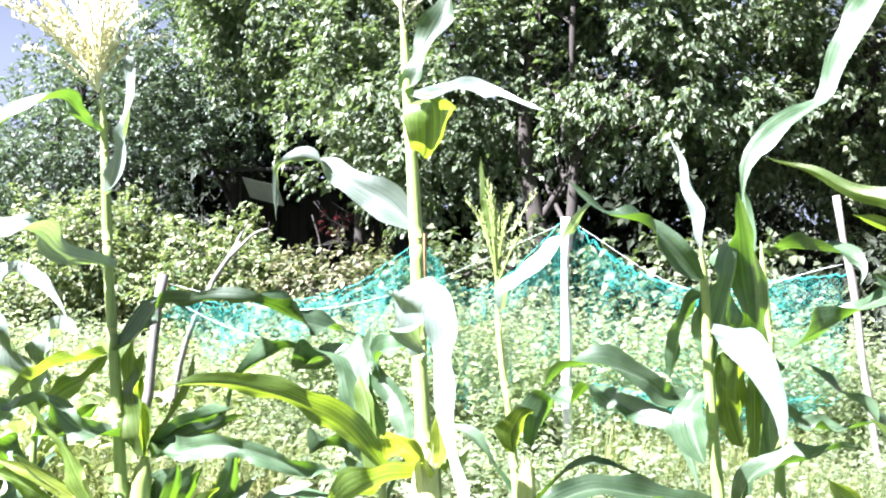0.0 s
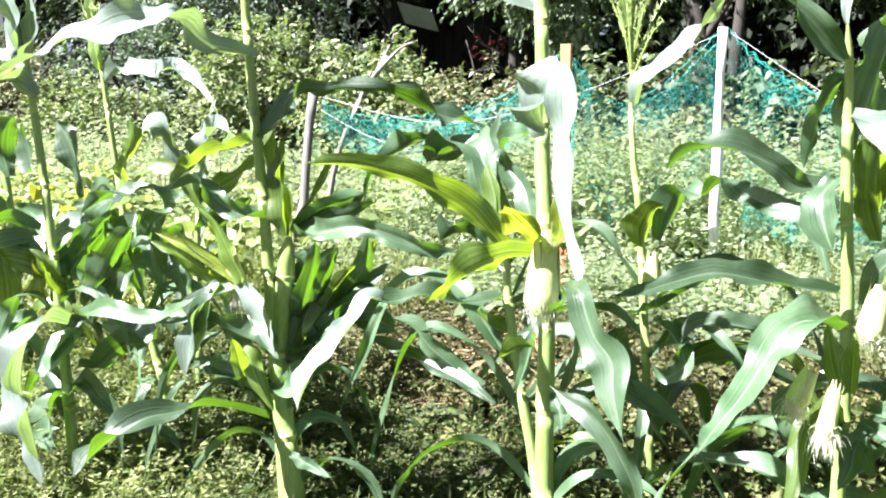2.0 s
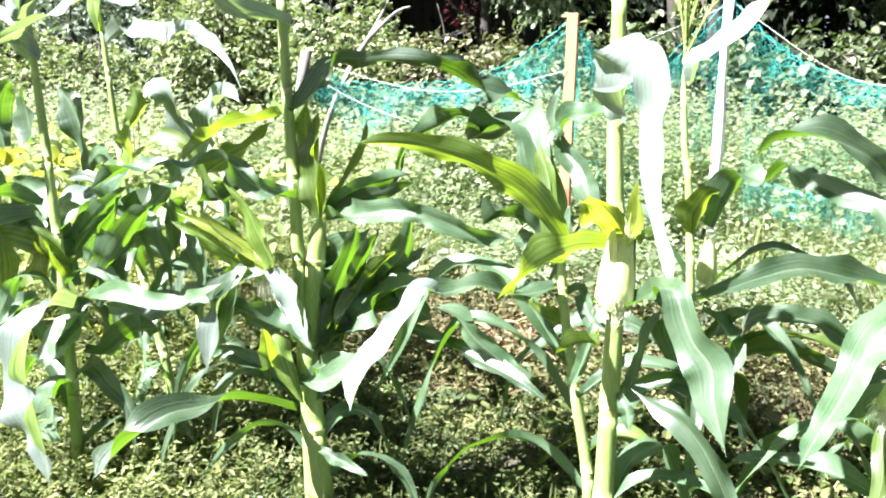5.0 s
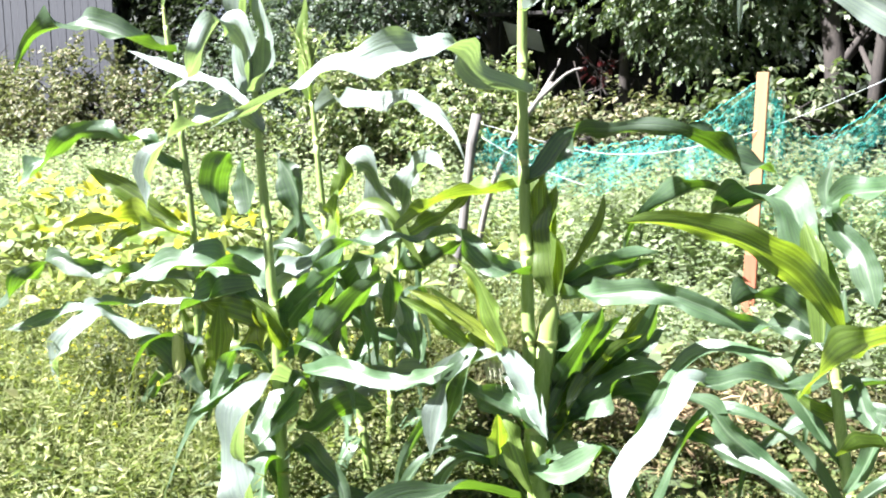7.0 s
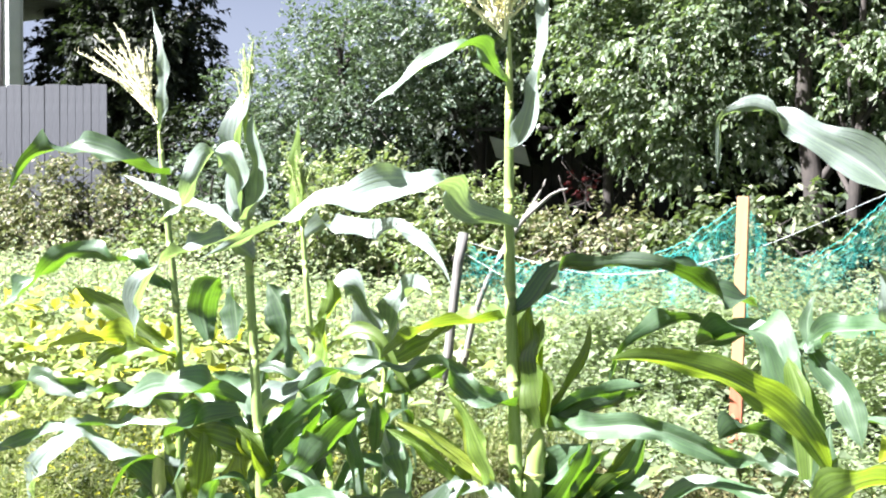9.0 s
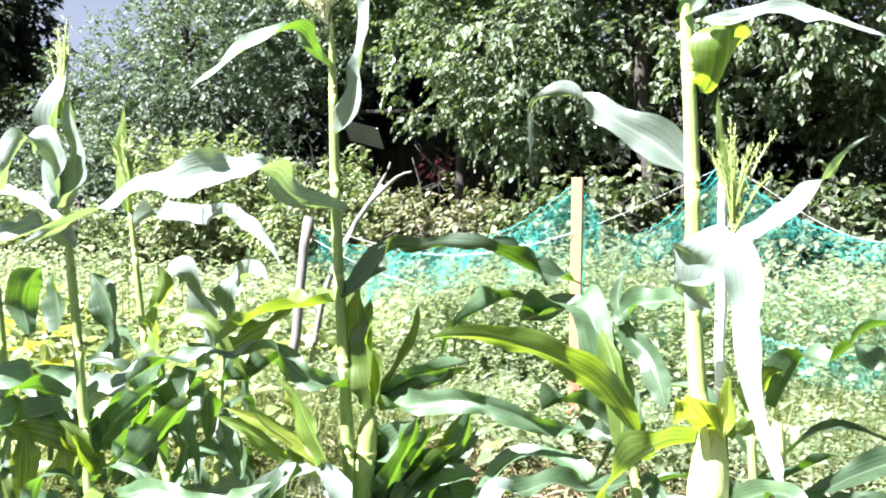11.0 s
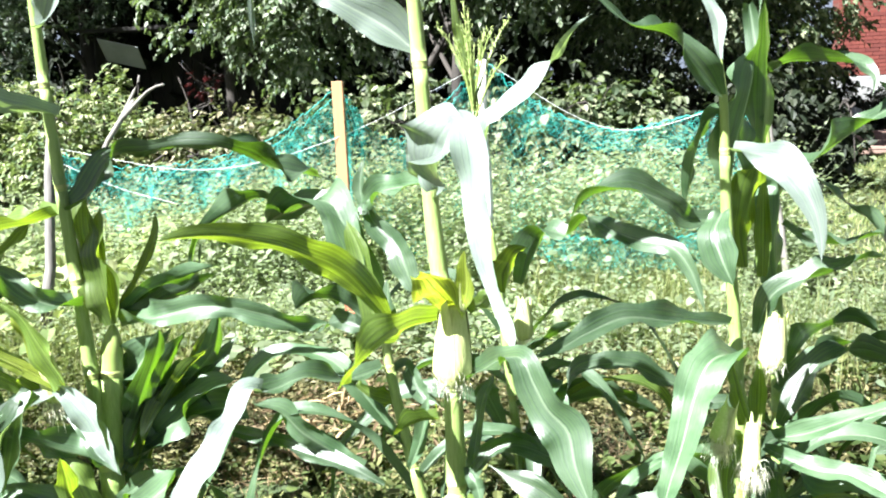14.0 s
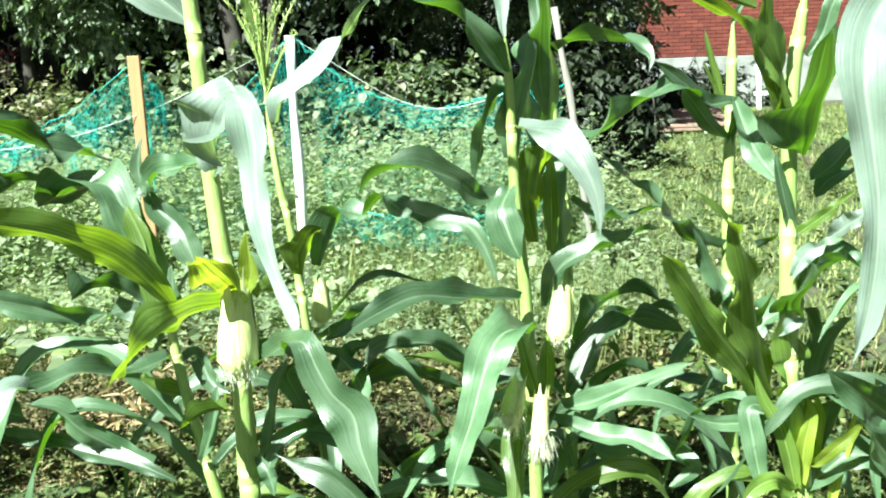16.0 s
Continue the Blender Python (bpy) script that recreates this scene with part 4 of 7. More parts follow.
patch("bed_plants", "low leafy growth behind the net", T_BED, 11000, -2.2, 1.55, 5.2, 6.9, 0.02, 0.5, 0.042, 44, 0.12, 0.65, broad=True)
sprigs("bed_plants", "leafy green growth towards the hedge", T_BED, 5000, -11.0, -2.2, 4.6, 7.8, 0.6, 0.065, 65, 0.45, 0.6, 7)
patch("bed_plants", "low green growth before the hedge", T_SHRUB, 12000, -11.0, -2.2, 4.6, 7.8, 0.02, 0.35, 0.055, 45, 0.12, 0.6)
patch("squash_bed", "large-leaved squash plants in a bed", T_SQUASH, 3400, -6.8, -2.1, 3.2, 5.2, 0.06, 0.6, 0.085, 46, 0.2, 0.95, 0.1, broad=True)
for name, n, x0, x1, y0, y1, lo, hi, seed in (
    ("yellow_squash", 40, -5.6, -4.8, 3.6, 4.0, 0.5, 0.85, 47), ("yellow_squash", 30, -4.7, -3.95, 3.5, 4.0, 0.38, 0.72, 71), ("yellow_squash", 60, -4.0, -3.4, 3.5, 4.0, 0.25, 0.75, 72)):
    patch(name, "yellowed squash leaves and flowers in the bed", T_YELLOW, n, x0, x1, y0, y1, lo, hi, 0.1, seed, 0.17, 0.95, 0.1, broad=True)
patch("bed_leaves", "broad pale leaves of plants behind the net", T_BED, 4200, -2.3, 1.5, 5.0, 6.9, 0.1, 0.8, 0.056, 73, 0.12, 0.75, broad=True)
patch("bed_leaves", "large pale round leaves among straw in the bed", T_BED, 330, -2.3, -0.5, 3.7, 4.7, 0.04, 0.26, 0.085, 77, 0.12, 0.9, broad=True)
patch("bed_leaves", "broad pale leaves in the netted bed", T_BED, 1600, -2.5, 1.7, 3.75, 4.8, 0.04, 0.36, 0.05, 74, 0.1, 0.75, mask=0.6, broad=True)
patch("bed_leaves", "broad leaves growing towards the hedge", T_SQUASH, 3600, -9.0, -2.2, 4.6, 7.6, 0.1, 0.55, 0.075, 75, 0.15, 0.75, broad=True)
patch("low_cover", "low green plants under the corn", T_WEED, 4000, -0.6, 2.4, 2.6, 3.7, 0.02, 0.2, 0.04, 48, 0.1, mask=0.6, broad=True)
patch("bed_edge", "drab olive leaves and litter along the bed's edge", T_OLIVE, 26000, -2.2, 1.3, 2.75, 4.4, 0.0, 0.15, 0.03, 79, wide=0.5)
sprigs("bed_edge", "short olive-brown weeds along the bed's edge", T_OLIVE, 3600, -2.2, 1.3, 2.8, 4.3, 0.2, 0.026, 80, 0.4, 0.5, 6, 0.5)
patch("fallen_leaves", "withered brown leaves lying on the bed", T_STRAW, 380, -1.1, -0.3, 2.95, 3.6, 0.02, 0.2, 0.07, 50, 0.12, 0.2)
patch("fallen_leaves", "tan dried stalks and leaves heaped on the bed", T_DRY, 96, -0.86, -0.62, 3.1, 3.3, 0.03, 0.28, 0.085, 81, 0.08, 0.16)
grass("dry_straw", "thin strip of reddish straw on bare soil", T_DRY, 4500, -1.35, -0.3, 2.58, 3.0, 0.045, 82, 0.0022, 4.0)
grass("lawn_grass", "sunlit lawn grass beside the house", T_GRASS, 90000, 1.0, 9.5, 3.2, 17.2, 0.065, 51, 0.005, 1.2)
sprigs("weeds", "low leafy weeds in the lawn", T_WEED, 2600, 1.2, 7.0, 3.4, 12.5, 0.16, 0.05, 68, 0.5, 0.7, 5, 0.6)
grass("path_grass", "short trodden grass of the path before the corn", T_WEED, 75000, -7.0, 6.0, -4.5, 2.2, 0.06, 58, 0.006, 0.9)
grass("rough_grass", "rough grass in the corn rows", T_WEED, 24000, -3.5, 2.6, 0.6, 3.6, 0.09, 52, 0.0022, 0.8, -0.1)
grass("weed_grass", "long fine grass among the weeds", T_PALEWEED, 14000, -6.0, -1.5, 1.5, 4.6, 0.24, 57, 0.002, 1.1)
grass("dry_straw", "dry straw mulch lying on the soil", T_STRAW, 9000, -1.4, 0.7, 2.1, 3.4, 0.05, 53, 0.0026, 3.5, -0.15)
grass("dry_stalks", "tall dry grass stalks in the weeds", T_STRAW, 420, -10.0, -3.0, 4.8, 6.6, 0.7, 54, 0.004, 0.3)
grass("bed_grass", "thin tall grasses among the bed plants", T_PALEWEED, 34000, -6.0, 1.8, 3.3, 7.0, 0.36, 55, 0.002, 0.9, 0.02)
grass("dry_litter", "dry straw and litter on the bed", T_STRAW, 6000, -2.6, 2.2, 2.7, 4.8, 0.05, 56, 0.0035, 3.5, 0.0)


# ---- corn ----
ROW = "corn plants in the plot"
CORN = {"n": 0}


def corn_plant(x, y, label):
    CORN["n"] += 1
    return thing("corn_plant", x, y, 0, label, "corn", ROW)


def corn_stalk(plant, points, low, high):
    """A jointed, tapering stalk with swollen nodes."""
    rng = np.random.default_rng(CORN["n"])
    path = curve_through(np.array(points) - np.array(plant.location), 60)
    s = np.linspace(0, 1, 60)
    r = low + (high - low) * s**1.3
    length = np.linalg.norm(np.diff(path, axis=0), axis=1).sum()
    joints = np.arange(0.06, length, 0.2) / length
    for j in joints:
        r = r * (1 + 0.1 * np.exp(-(((s - j) * length / 0.011) ** 2))) 
    r[-4:] *= (0.85, 0.65, 0.4, 0.12)
    CORN["path"] = path + np.array(plant.location)
    v, f = tube(path, r, 12)
    part("stalk", mesh_of("stalk", v, f, STALK), plant)
    for j in joints[:-1]:
        sp = np.linspace(j + 0.004 / length, min(j + 0.19 / length, 0.93), 8)
        axis = np.array([[np.interp(q, s, path[:, k]) for k in range(3)] for q in sp])
        v, f = tube(axis, np.interp(sp, s, r) * np.linspace(1.1, 1.03, 8) + 0.0006, 12)
        part("sheath", mesh_of("sheath", v, f, SHEATH), plant)
    for j in joints:
        c = np.array([np.interp(j, s, path[:, k]) for k in range(3)])
        d = np.array([np.interp(min(j + 0.02, 1), s, path[:, k]) for k in range(3)]) - c
        d = d / (np.linalg.norm(d) + 1e-9)
        rr = float(np.interp(j, s, r)) * 1.04
        v, f = tube([c - d * 0.006, c - d * 0.002, c + d * 0.003, c + d * 0.007], [rr * 0.93, rr * 1.03, rr * 1.03, rr * 0.93], 12)
        part("node_ring", mesh_of("node_ring", v, f, NODE), plant)


def corn_leaf(plant, points, width, turn0, turn1, tint="", twist=22):
    """An arching blade through the points. turn: how far its face leans from the sky towards the path."""
    CORN["leaf"] = CORN.get("leaf", 0) + 1
    rng = np.random.default_rng(1000 + CORN["leaf"])
    n = 34
    path = curve_through(np.array(points) - np.array(plant.location), n)
    s = np.linspace(0, 1, n)
    tang = unit(np.gradient(path, axis=0))
    kinks = np.interp(s, np.linspace(0, 1, 6), np.r_[0, rng.normal(0, twist, 5)])
    turn = np.radians(turn0 + (turn1 - turn0) * s + kinks)
    face = np.stack([0 * s, -np.sin(turn), np.cos(turn)], 1)
    side = np.cross(tang, face)
    weak = np.linalg.norm(side, axis=1) < 0.25
    side[weak] += 0.5 * np.array((1.0, 0.0, 0.0))
    side = unit(side)
    for i in range(1, n):
        if side[i] @ side[i - 1] < 0:
            side[i] = -side[i]
    for _ in range(3):
        side[1:-1] = unit(side[:-2] + side[1:-1] * 2 + side[2:])
    norm = unit(np.cross(side, tang))
    path = path + side * (0.006 * np.sin(s * rng.uniform(9, 16) + rng.uniform(0, 6)) * np.sin(np.pi * s))[:, None]
    half = 0.58 * width * np.minimum(1, 0.24 + 2.3 * s) * np.clip(1 - s**1.6, 0, 1)
    half = half * (1 + np.interp(s, np.linspace(0, 1, 8), rng.normal(0, 0.07, 8)))
    half[-1] = 0.0006
    fold = 0.85 * np.exp(-s * 9) + np.interp(s, np.linspace(0, 1, 6), rng.uniform(0.0, 0.55, 6))
    wave = rng.uniform(2.6, 5.0)
    ph = rng.uniform(0, 6, 2)
    us = np.array([-1, -0.66, -0.33, -0.06, 0.06, 0.33, 0.66, 1])
    length = np.linalg.norm(np.diff(path, axis=0), axis=1).sum()
    rows, uvs = [], []
    for u in us:
        rip = min(1.0, 0.075 / width) * rng.uniform(0.16, 0.46) * np.sin(2 * math.pi * wave * s * min(1.0, length / 0.5) + ph[int(u > 0)]) * abs(u) ** 2 * np.clip(s * 5, 0, 1)
        lift = fold * abs(u) * (1 + 0.5 * math.copysign(1, u) * np.sin(s * 5 + ph[0])) + rip - 0.05 * (abs(u) < 0.1)
        rows.append(path + side * (half * u * np.sqrt(np.clip(1 - (0.6 * fold) ** 2, 0.3, 1)))[:, None] + norm * (half * lift)[:, None])
        uvs.append(np.stack([np.full(n, u * 0.5 + 0.5), s * length / width * 0.1], 1))
    k = len(us)
    v = np.stack(rows, 1).reshape(-1, 3)
    uv = np.stack(uvs, 1).reshape(-1, 2)
    i, j = np.meshgrid(np.arange(n - 1), np.arange(k - 1), indexing="ij")
    a = (i * k + j).ravel()
    f = np.stack([a, a + 1, a + k + 1, a + k], 1)
    # the pale tint whitens a blade as sun glare would
    label = {"": "", "pale": "upright blade with sun glare in its pale colour", "fresh": "fresh yellow-green blade", "yellow": "yellowish husk leaf"}[tint]
    part("leaf", mesh_of("leaf", v, f, BLADE[tint], True, uv), plant, label)


def blade(plant, rows, tint=""):
    """A waving blade. rows: place, width in cm, and how far its face leans from the sky towards the path."""
    CORN["leaf"] = CORN.get("leaf", 0) + 1
    rng = np.random.default_rng(3000 + CORN["leaf"])
    n = 46
    p = np.array(rows, float)
    points = p[:, :3] - np.array(plant.location)
    path = curve_through(points, n)
    s = np.linspace(0, 1, n)
    knots = np.r_[0, np.cumsum(np.linalg.norm(np.diff(points, axis=0), axis=1))]
    length = knots[-1]
    knots = knots / length

    def eased(values):
        v = np.interp(s, knots, values)
        for _ in range(2):
            v[1:-1] = 0.25 * v[:-2] + 0.5 * v[1:-1] + 0.25 * v[2:]
        return v

    width = eased(p[:, 3] / 100) * np.clip((1 - s) * 12, 0.06, 1)
    turn = np.radians(eased(p[:, 4]) + np.interp(s, np.linspace(0, 1, 7), rng.normal(0, 15, 7)))
    tang = unit(np.gradient(path, axis=0))
    face = np.stack([np.where(turn < 0, 1.2, -0.35) * np.sin(turn), -np.sin(turn), np.cos(turn)], 1)
    side = np.cross(tang, face)
    weak = np.linalg.norm(side, axis=1) < 0.25
    side[weak] += 0.5 * np.array((1.0, 0.0, 0.0))
    side = unit(side)
    for i in range(1, n):
        if side[i] @ side[i - 1] < 0:
            side[i] = -side[i]
    for _ in range(2):
        side[1:-1] = unit(side[:-2] + side[1:-1] * 2 + side[2:])
    norm = unit(np.cross(side, tang))
    half = 0.47 * width
    fold = 0.75 * np.exp(-s * 9) + np.interp(s, np.linspace(0, 1, 6), rng.uniform(0.15, 0.75, 6))
    waves = rng.uniform(4.0, 8.0, 2) * length
    ph = rng.uniform(0, 6.28, 4)
    amp = [np.interp(s, np.linspace(0, 1, 6), rng.uniform(0.08, 0.6, 6)) for _ in range(2)]
    us = np.array([-1, -0.72, -0.4, -0.07, 0.07, 0.4, 0.72, 1])
    out, uvs = [], []
    for u in us:
        k = int(u > 0)
        ruffle = amp[k] * (np.sin(6.28 * waves[k] * s + ph[k]) + 0.35 * np.sin(6.28 * 1.9 * waves[k] * s + ph[2 + k])) * abs(u) ** 2.2 * np.clip(s * 6, 0, 1)
        lift = fold * abs(u) + ruffle - 0.05 * (abs(u) < 0.1)
        out.append(path + side * (half * u * np.sqrt(np.clip(1 - (0.6 * fold) ** 2, 0.3, 1)))[:, None] + norm * (half * lift)[:, None])
        uvs.append(np.stack([np.full(n, u * 0.5 + 0.5), s * length * 1.4], 1))
    k = len(us)
    i, j = np.meshgrid(np.arange(n - 1), np.arange(k - 1), indexing="ij")
    a = (i * k + j).ravel()
    f = np.stack([a, a + 1, a + k + 1, a + k], 1)
    # pale blades hold their sunlit white in the material colour
    label = {"": "", "pale": "blade with sun glare in its pale colour", "fresh": "fresh yellow-green blade", "yellow": "yellowish husk leaf"}[tint]
    part("leaf", mesh_of("leaf", np.stack(out, 1).reshape(-1, 3), f, BLADE[tint], True, np.stack(uvs, 1).reshape(-1, 2)), plant, label)


def corn_ear(plant, foot, tip, radius, silk):
    """A husked ear with overlapping husk leaves and silk."""
    o = np.array(plant.location)
    rng = np.random.default_rng(int(abs(foot[0]) * 1000) + 7)
    a, b = np.array(foot) - o, np.array(tip) - o
    s = np.linspace(0, 1, 18)
    prof = radius * np.minimum(1, (s + 0.06) * 5) ** 0.5 * (1 - 0.38 * s**2)
    v, f = tube(a + (b - a) * s[:, None], prof, 16)
    ear = part("ear", mesh_of("ear", v, f, HUSK), plant, "plump pale-husked ear")
    d = unit(b - a)
    x = unit(np.cross(d, (0.3, -1.0, 0.2)))
    y = np.cross(d, x)
    for k in range(5):
        ang = k * 1.3 + rng.uniform(-0.2, 0.2)
        rows = []
        flare = rng.uniform(0.1, 0.5)
        for q in np.linspace(0, rng.uniform(1.05, 1.3), 9):
            rr = radius * (1.07 * min(1, (q + 0.06) * 5) ** 0.5 * (1 - 0.36 * min(q, 1) ** 2) + flare * max(0, q - 0.75))
            half = 0.75 * max(0.04, 1 - q**3 * 0.62)
            rows.append([a + (b - a) * q + (x * np.cos(ang + w * half) + y * np.sin(ang + w * half)) * rr for w in (-1, -0.33, 0.33, 1)])
        vv = np.array(rows).reshape(-1, 3)
        i, j = np.meshgrid(np.arange(8), np.arange(3), indexing="ij")
        c = (i * 4 + j).ravel()
        part("husk_leaf", mesh_of("husk_leaf", vv, np.stack([c, c + 1, c + 5, c + 4], 1), HUSK), ear)
    pieces = []
    for _ in range(silk * 70):
        start = a + (b - a) * rng.uniform(-0.02, 0.25) + (x * rng.normal(0, 1) + y * rng.normal(0, 1)) * radius * 0.45
        fall = rng.uniform(0.25, 1.0) * 0.0095 * silk
        out = rng.normal(0, 0.004 + 0.0007 * silk, 3)
        end = start + out * 1.2 - (0, 0, fall)
        pieces.append(tube(curve_through([start, start + out * 0.8 - (0, 0, fall * 0.4), end + rng.normal(0, 0.0015, 3)], 6), 0.00042, 3))
    v, f = joined(pieces)
    part("silk", mesh_of("silk", v, f, SILK), ear, "fine pale hanging silk")


def corn_tassel(plant, foot, tip, count, spread_out):
    """A spray of thin flowering spikes set with small spikelets."""
    o = np.array(plant.location)
    rng = np.random.default_rng(int(abs(foot[0]) * 1000) + 3)
    a, b = np.array(foot) - o, np.array(tip) - o
    tassel = new("tassel")
    tassel.parent = plant
    for k in range(count):
        start = a + (b - a) * rng.uniform(0, 0.45)
        end = start + (b - a) * rng.uniform(0.6, 1.0) + rng.uniform(-1, 1, 3) * (1, 0.7, 0.35) * spread_out * 0.8
        if k == 0:
            start, end = a, b
        path = curve_through([start, start * 0.4 + end * 0.6 + (0, 0, 0.02), end], 16)
        ps = [tube(path, np.linspace(0.003, 0.0016, 16), 5)]
        for p in np.repeat(path[2:], 3, 0):
            q = p + rng.normal(0, 0.003, 3)
            ps.append(tube([q, q + rng.normal(0, 0.003, 3) + (0, 0, 0.005), q + rng.normal(0, 0.003, 3) + (0, 0, 0.01)], [0.001, 0.003 if count > 40 else 0.0012 if spread_out > 0.15 else 0.0008, 0.0006], 4))
        v, f = joined(ps)
        part("spike", mesh_of("spike", v, f, TASSEL if spread_out > 0.15 else STALK), tassel)


def corn_fill(plant, count, low, high, seed, reach=0.36):
    """Lower leaves of a plant, set alternately up its stalk and drooping at their ends."""
    rng = np.random.default_rng(seed)
    path = CORN["path"]
    ang = rng.uniform(0, 6.28)
    for k in range(count):
        z = low + (high - low) * (k + rng.uniform(0, 0.6)) / count
        p = np.array([np.interp(z, path[:, 2], path[:, i]) for i in range(2)] + [z])
        ang += math.pi + rng.normal(0, 0.5)
        d = np.array((math.cos(ang), 0.6 * math.sin(ang), 0))
        L = reach * rng.uniform(0.65, 1.35)
        up = rng.uniform(0.12, 0.38) * L
        pts = [p, p + d * L * 0.3 + (0, 0, up), p + d * L * 0.62 + (0, 0, up * rng.uniform(0.6, 1.1)), p + d * L * 0.85 + (0, 0, -0.1 * L), p + d * L * 0.95 + (0, 0, -L * rng.uniform(0.2, 0.6))]
        pts = [tuple(max(v, 0.015) if i == 2 else v for i, v in enumerate(q)) for q in pts]
        corn_leaf(plant, pts, rng.uniform(0.04, 0.07), rng.uniform(-60, 60), rng.uniform(-60, 70), "fresh" if rng.uniform() < 0.1 else "")


# corn plant A
plant = corn_plant(-0.8, 1.95, "tall corn plant with cream tassel and leafy side shoot")
corn_stalk(plant, [(-0.8, 1.95, -0.02), (-0.8, 1.95, 0.08), (-0.83, 1.97, 0.42), (-0.86, 1.99, 0.79), (-0.87, 1.97, 1.17), (-0.87, 1.95, 1.6)], 0.016, 0.007)
corn_stalk(plant, [(-0.77, 1.95, -0.02), (-0.77, 1.95, 0.08), (-0.82, 1.97, 0.39), (-0.82, 2, 0.58), (-0.81, 2.02, 0.74)], 0.024, 0.022)
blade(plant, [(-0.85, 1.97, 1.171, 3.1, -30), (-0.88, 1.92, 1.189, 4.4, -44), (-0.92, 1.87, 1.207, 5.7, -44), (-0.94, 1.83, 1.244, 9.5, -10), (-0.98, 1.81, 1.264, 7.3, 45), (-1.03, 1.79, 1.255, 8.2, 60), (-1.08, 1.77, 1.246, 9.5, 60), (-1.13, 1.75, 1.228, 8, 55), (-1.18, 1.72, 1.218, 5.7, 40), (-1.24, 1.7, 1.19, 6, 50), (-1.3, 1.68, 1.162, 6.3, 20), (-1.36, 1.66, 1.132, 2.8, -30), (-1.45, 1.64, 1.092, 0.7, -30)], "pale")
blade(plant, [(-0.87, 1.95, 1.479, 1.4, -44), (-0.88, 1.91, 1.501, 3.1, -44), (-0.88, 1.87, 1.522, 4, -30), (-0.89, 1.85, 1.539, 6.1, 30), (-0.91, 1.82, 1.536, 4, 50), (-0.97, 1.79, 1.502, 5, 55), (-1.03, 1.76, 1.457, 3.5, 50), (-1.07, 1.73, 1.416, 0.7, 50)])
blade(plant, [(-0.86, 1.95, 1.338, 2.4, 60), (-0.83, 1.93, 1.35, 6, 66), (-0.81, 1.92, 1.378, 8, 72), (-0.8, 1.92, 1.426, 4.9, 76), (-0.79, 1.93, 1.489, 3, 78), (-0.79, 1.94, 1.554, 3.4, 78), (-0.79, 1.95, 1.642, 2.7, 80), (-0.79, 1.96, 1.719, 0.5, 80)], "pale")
blade(plant, [(-0.86, 1.98, 0.98, 3.8, 50), (-0.82, 2, 1.011, 8, 55), (-0.79, 2.02, 1.066, 6.4, 50), (-0.76, 2.03, 1.09, 6.7, -30), (-0.72, 2.04, 1.091, 4.4, -44), (-0.66, 2.05, 1.1, 4.1, -30), (-0.61, 2.06, 1.1, 5.2, -44), (-0.57, 2.08, 1.094, 4.1, -20), (-0.53, 2.13, 1.069, 12.1, 45), (-0.49, 2.18, 1.042, 12.2, 35), (-0.43, 2.25, 1.017, 7, 25), (-0.37, 2.34, 0.988, 0.8, 25)])
blade(plant, [(-0.88, 1.98, 0.973, 3.8, 20), (-0.96, 2.02, 0.954, 7.9, 15), (-1.06, 2.06, 0.936, 8.2, 10), (-1.16, 2.1, 0.91, 6.1, 5), (-1.27, 2.15, 0.85, 5.8, -20), (-1.35, 2.2, 0.806, 0.9, -20)], "fresh")
blade(plant, [(-0.85, 1.98, 0.784, 3.8, -10), (-0.9, 1.95, 0.794, 5.9, 45), (-0.94, 1.93, 0.82, 5.5, 45), (-0.98, 1.92, 0.861, 7.1, 10), (-1.01, 1.91, 0.872, 4.4, -30), (-1.07, 1.9, 0.853, 3.7, 50), (-1.13, 1.89, 0.855, 3.9, 10), (-1.19, 1.88, 0.843, 4.4, 50), (-1.25, 1.87, 0.84, 6.1, -35), (-1.32, 1.86, 0.798, 2.9, -44), (-1.35, 1.86, 0.775, 0.5, -44)])
blade(plant, [(-0.81, 2.02, 0.742, 4.2, 80), (-0.81, 2, 0.834, 9, 80), (-0.83, 2, 0.919, 7.5, 78), (-0.84, 2.02, 1.002, 4, 80), (-0.83, 2.02, 1.033, 0.5, 80)], "fresh")
blade(plant, [(-0.8, 2.02, 0.746, 2.2, 70), (-0.76, 2.06, 0.83, 3.2, 65), (-0.73, 2.08, 0.904, 2.6, 60), (-0.73, 2.1, 0.964, 0.5, 60)], "fresh")
blade(plant, [(-0.79, 2.03, 0.744, 3.8, -44), (-0.75, 2.07, 0.777, 6.2, -44), (-0.69, 2.1, 0.8, 5.5, -44), (-0.66, 2.13, 0.829, 3.2, -30), (-0.65, 2.14, 0.89, 0.5, -30)])
blade(plant, [(-0.78, 2, 0.734, 5.7, -20), (-0.68, 1.97, 0.761, 6.1, 40), (-0.59, 1.95, 0.785, 6.2, 50), (-0.52, 1.95, 0.783, 4.2, 60), (-0.47, 1.97, 0.765, 4.8, 62), (-0.4, 2, 0.737, 4.5, 60), (-0.34, 2.05, 0.723, 0.5, 50)])
blade(plant, [(-0.79, 2.02, 0.736, 4.2, -30), (-0.72, 2.05, 0.774, 5.5, -44), (-0.66, 2.09, 0.799, 4.9, -30), (-0.61, 2.12, 0.821, 0.8, -30)])
blade(plant, [(-0.8, 1.97, 0.422, 4.4, -44), (-0.79, 2, 0.484, 7.5, -44), (-0.76, 2.03, 0.569, 7.6, -44), (-0.73, 2.05, 0.656, 6.1, -44), (-0.7, 2.06, 0.717, 0.7, -44)])
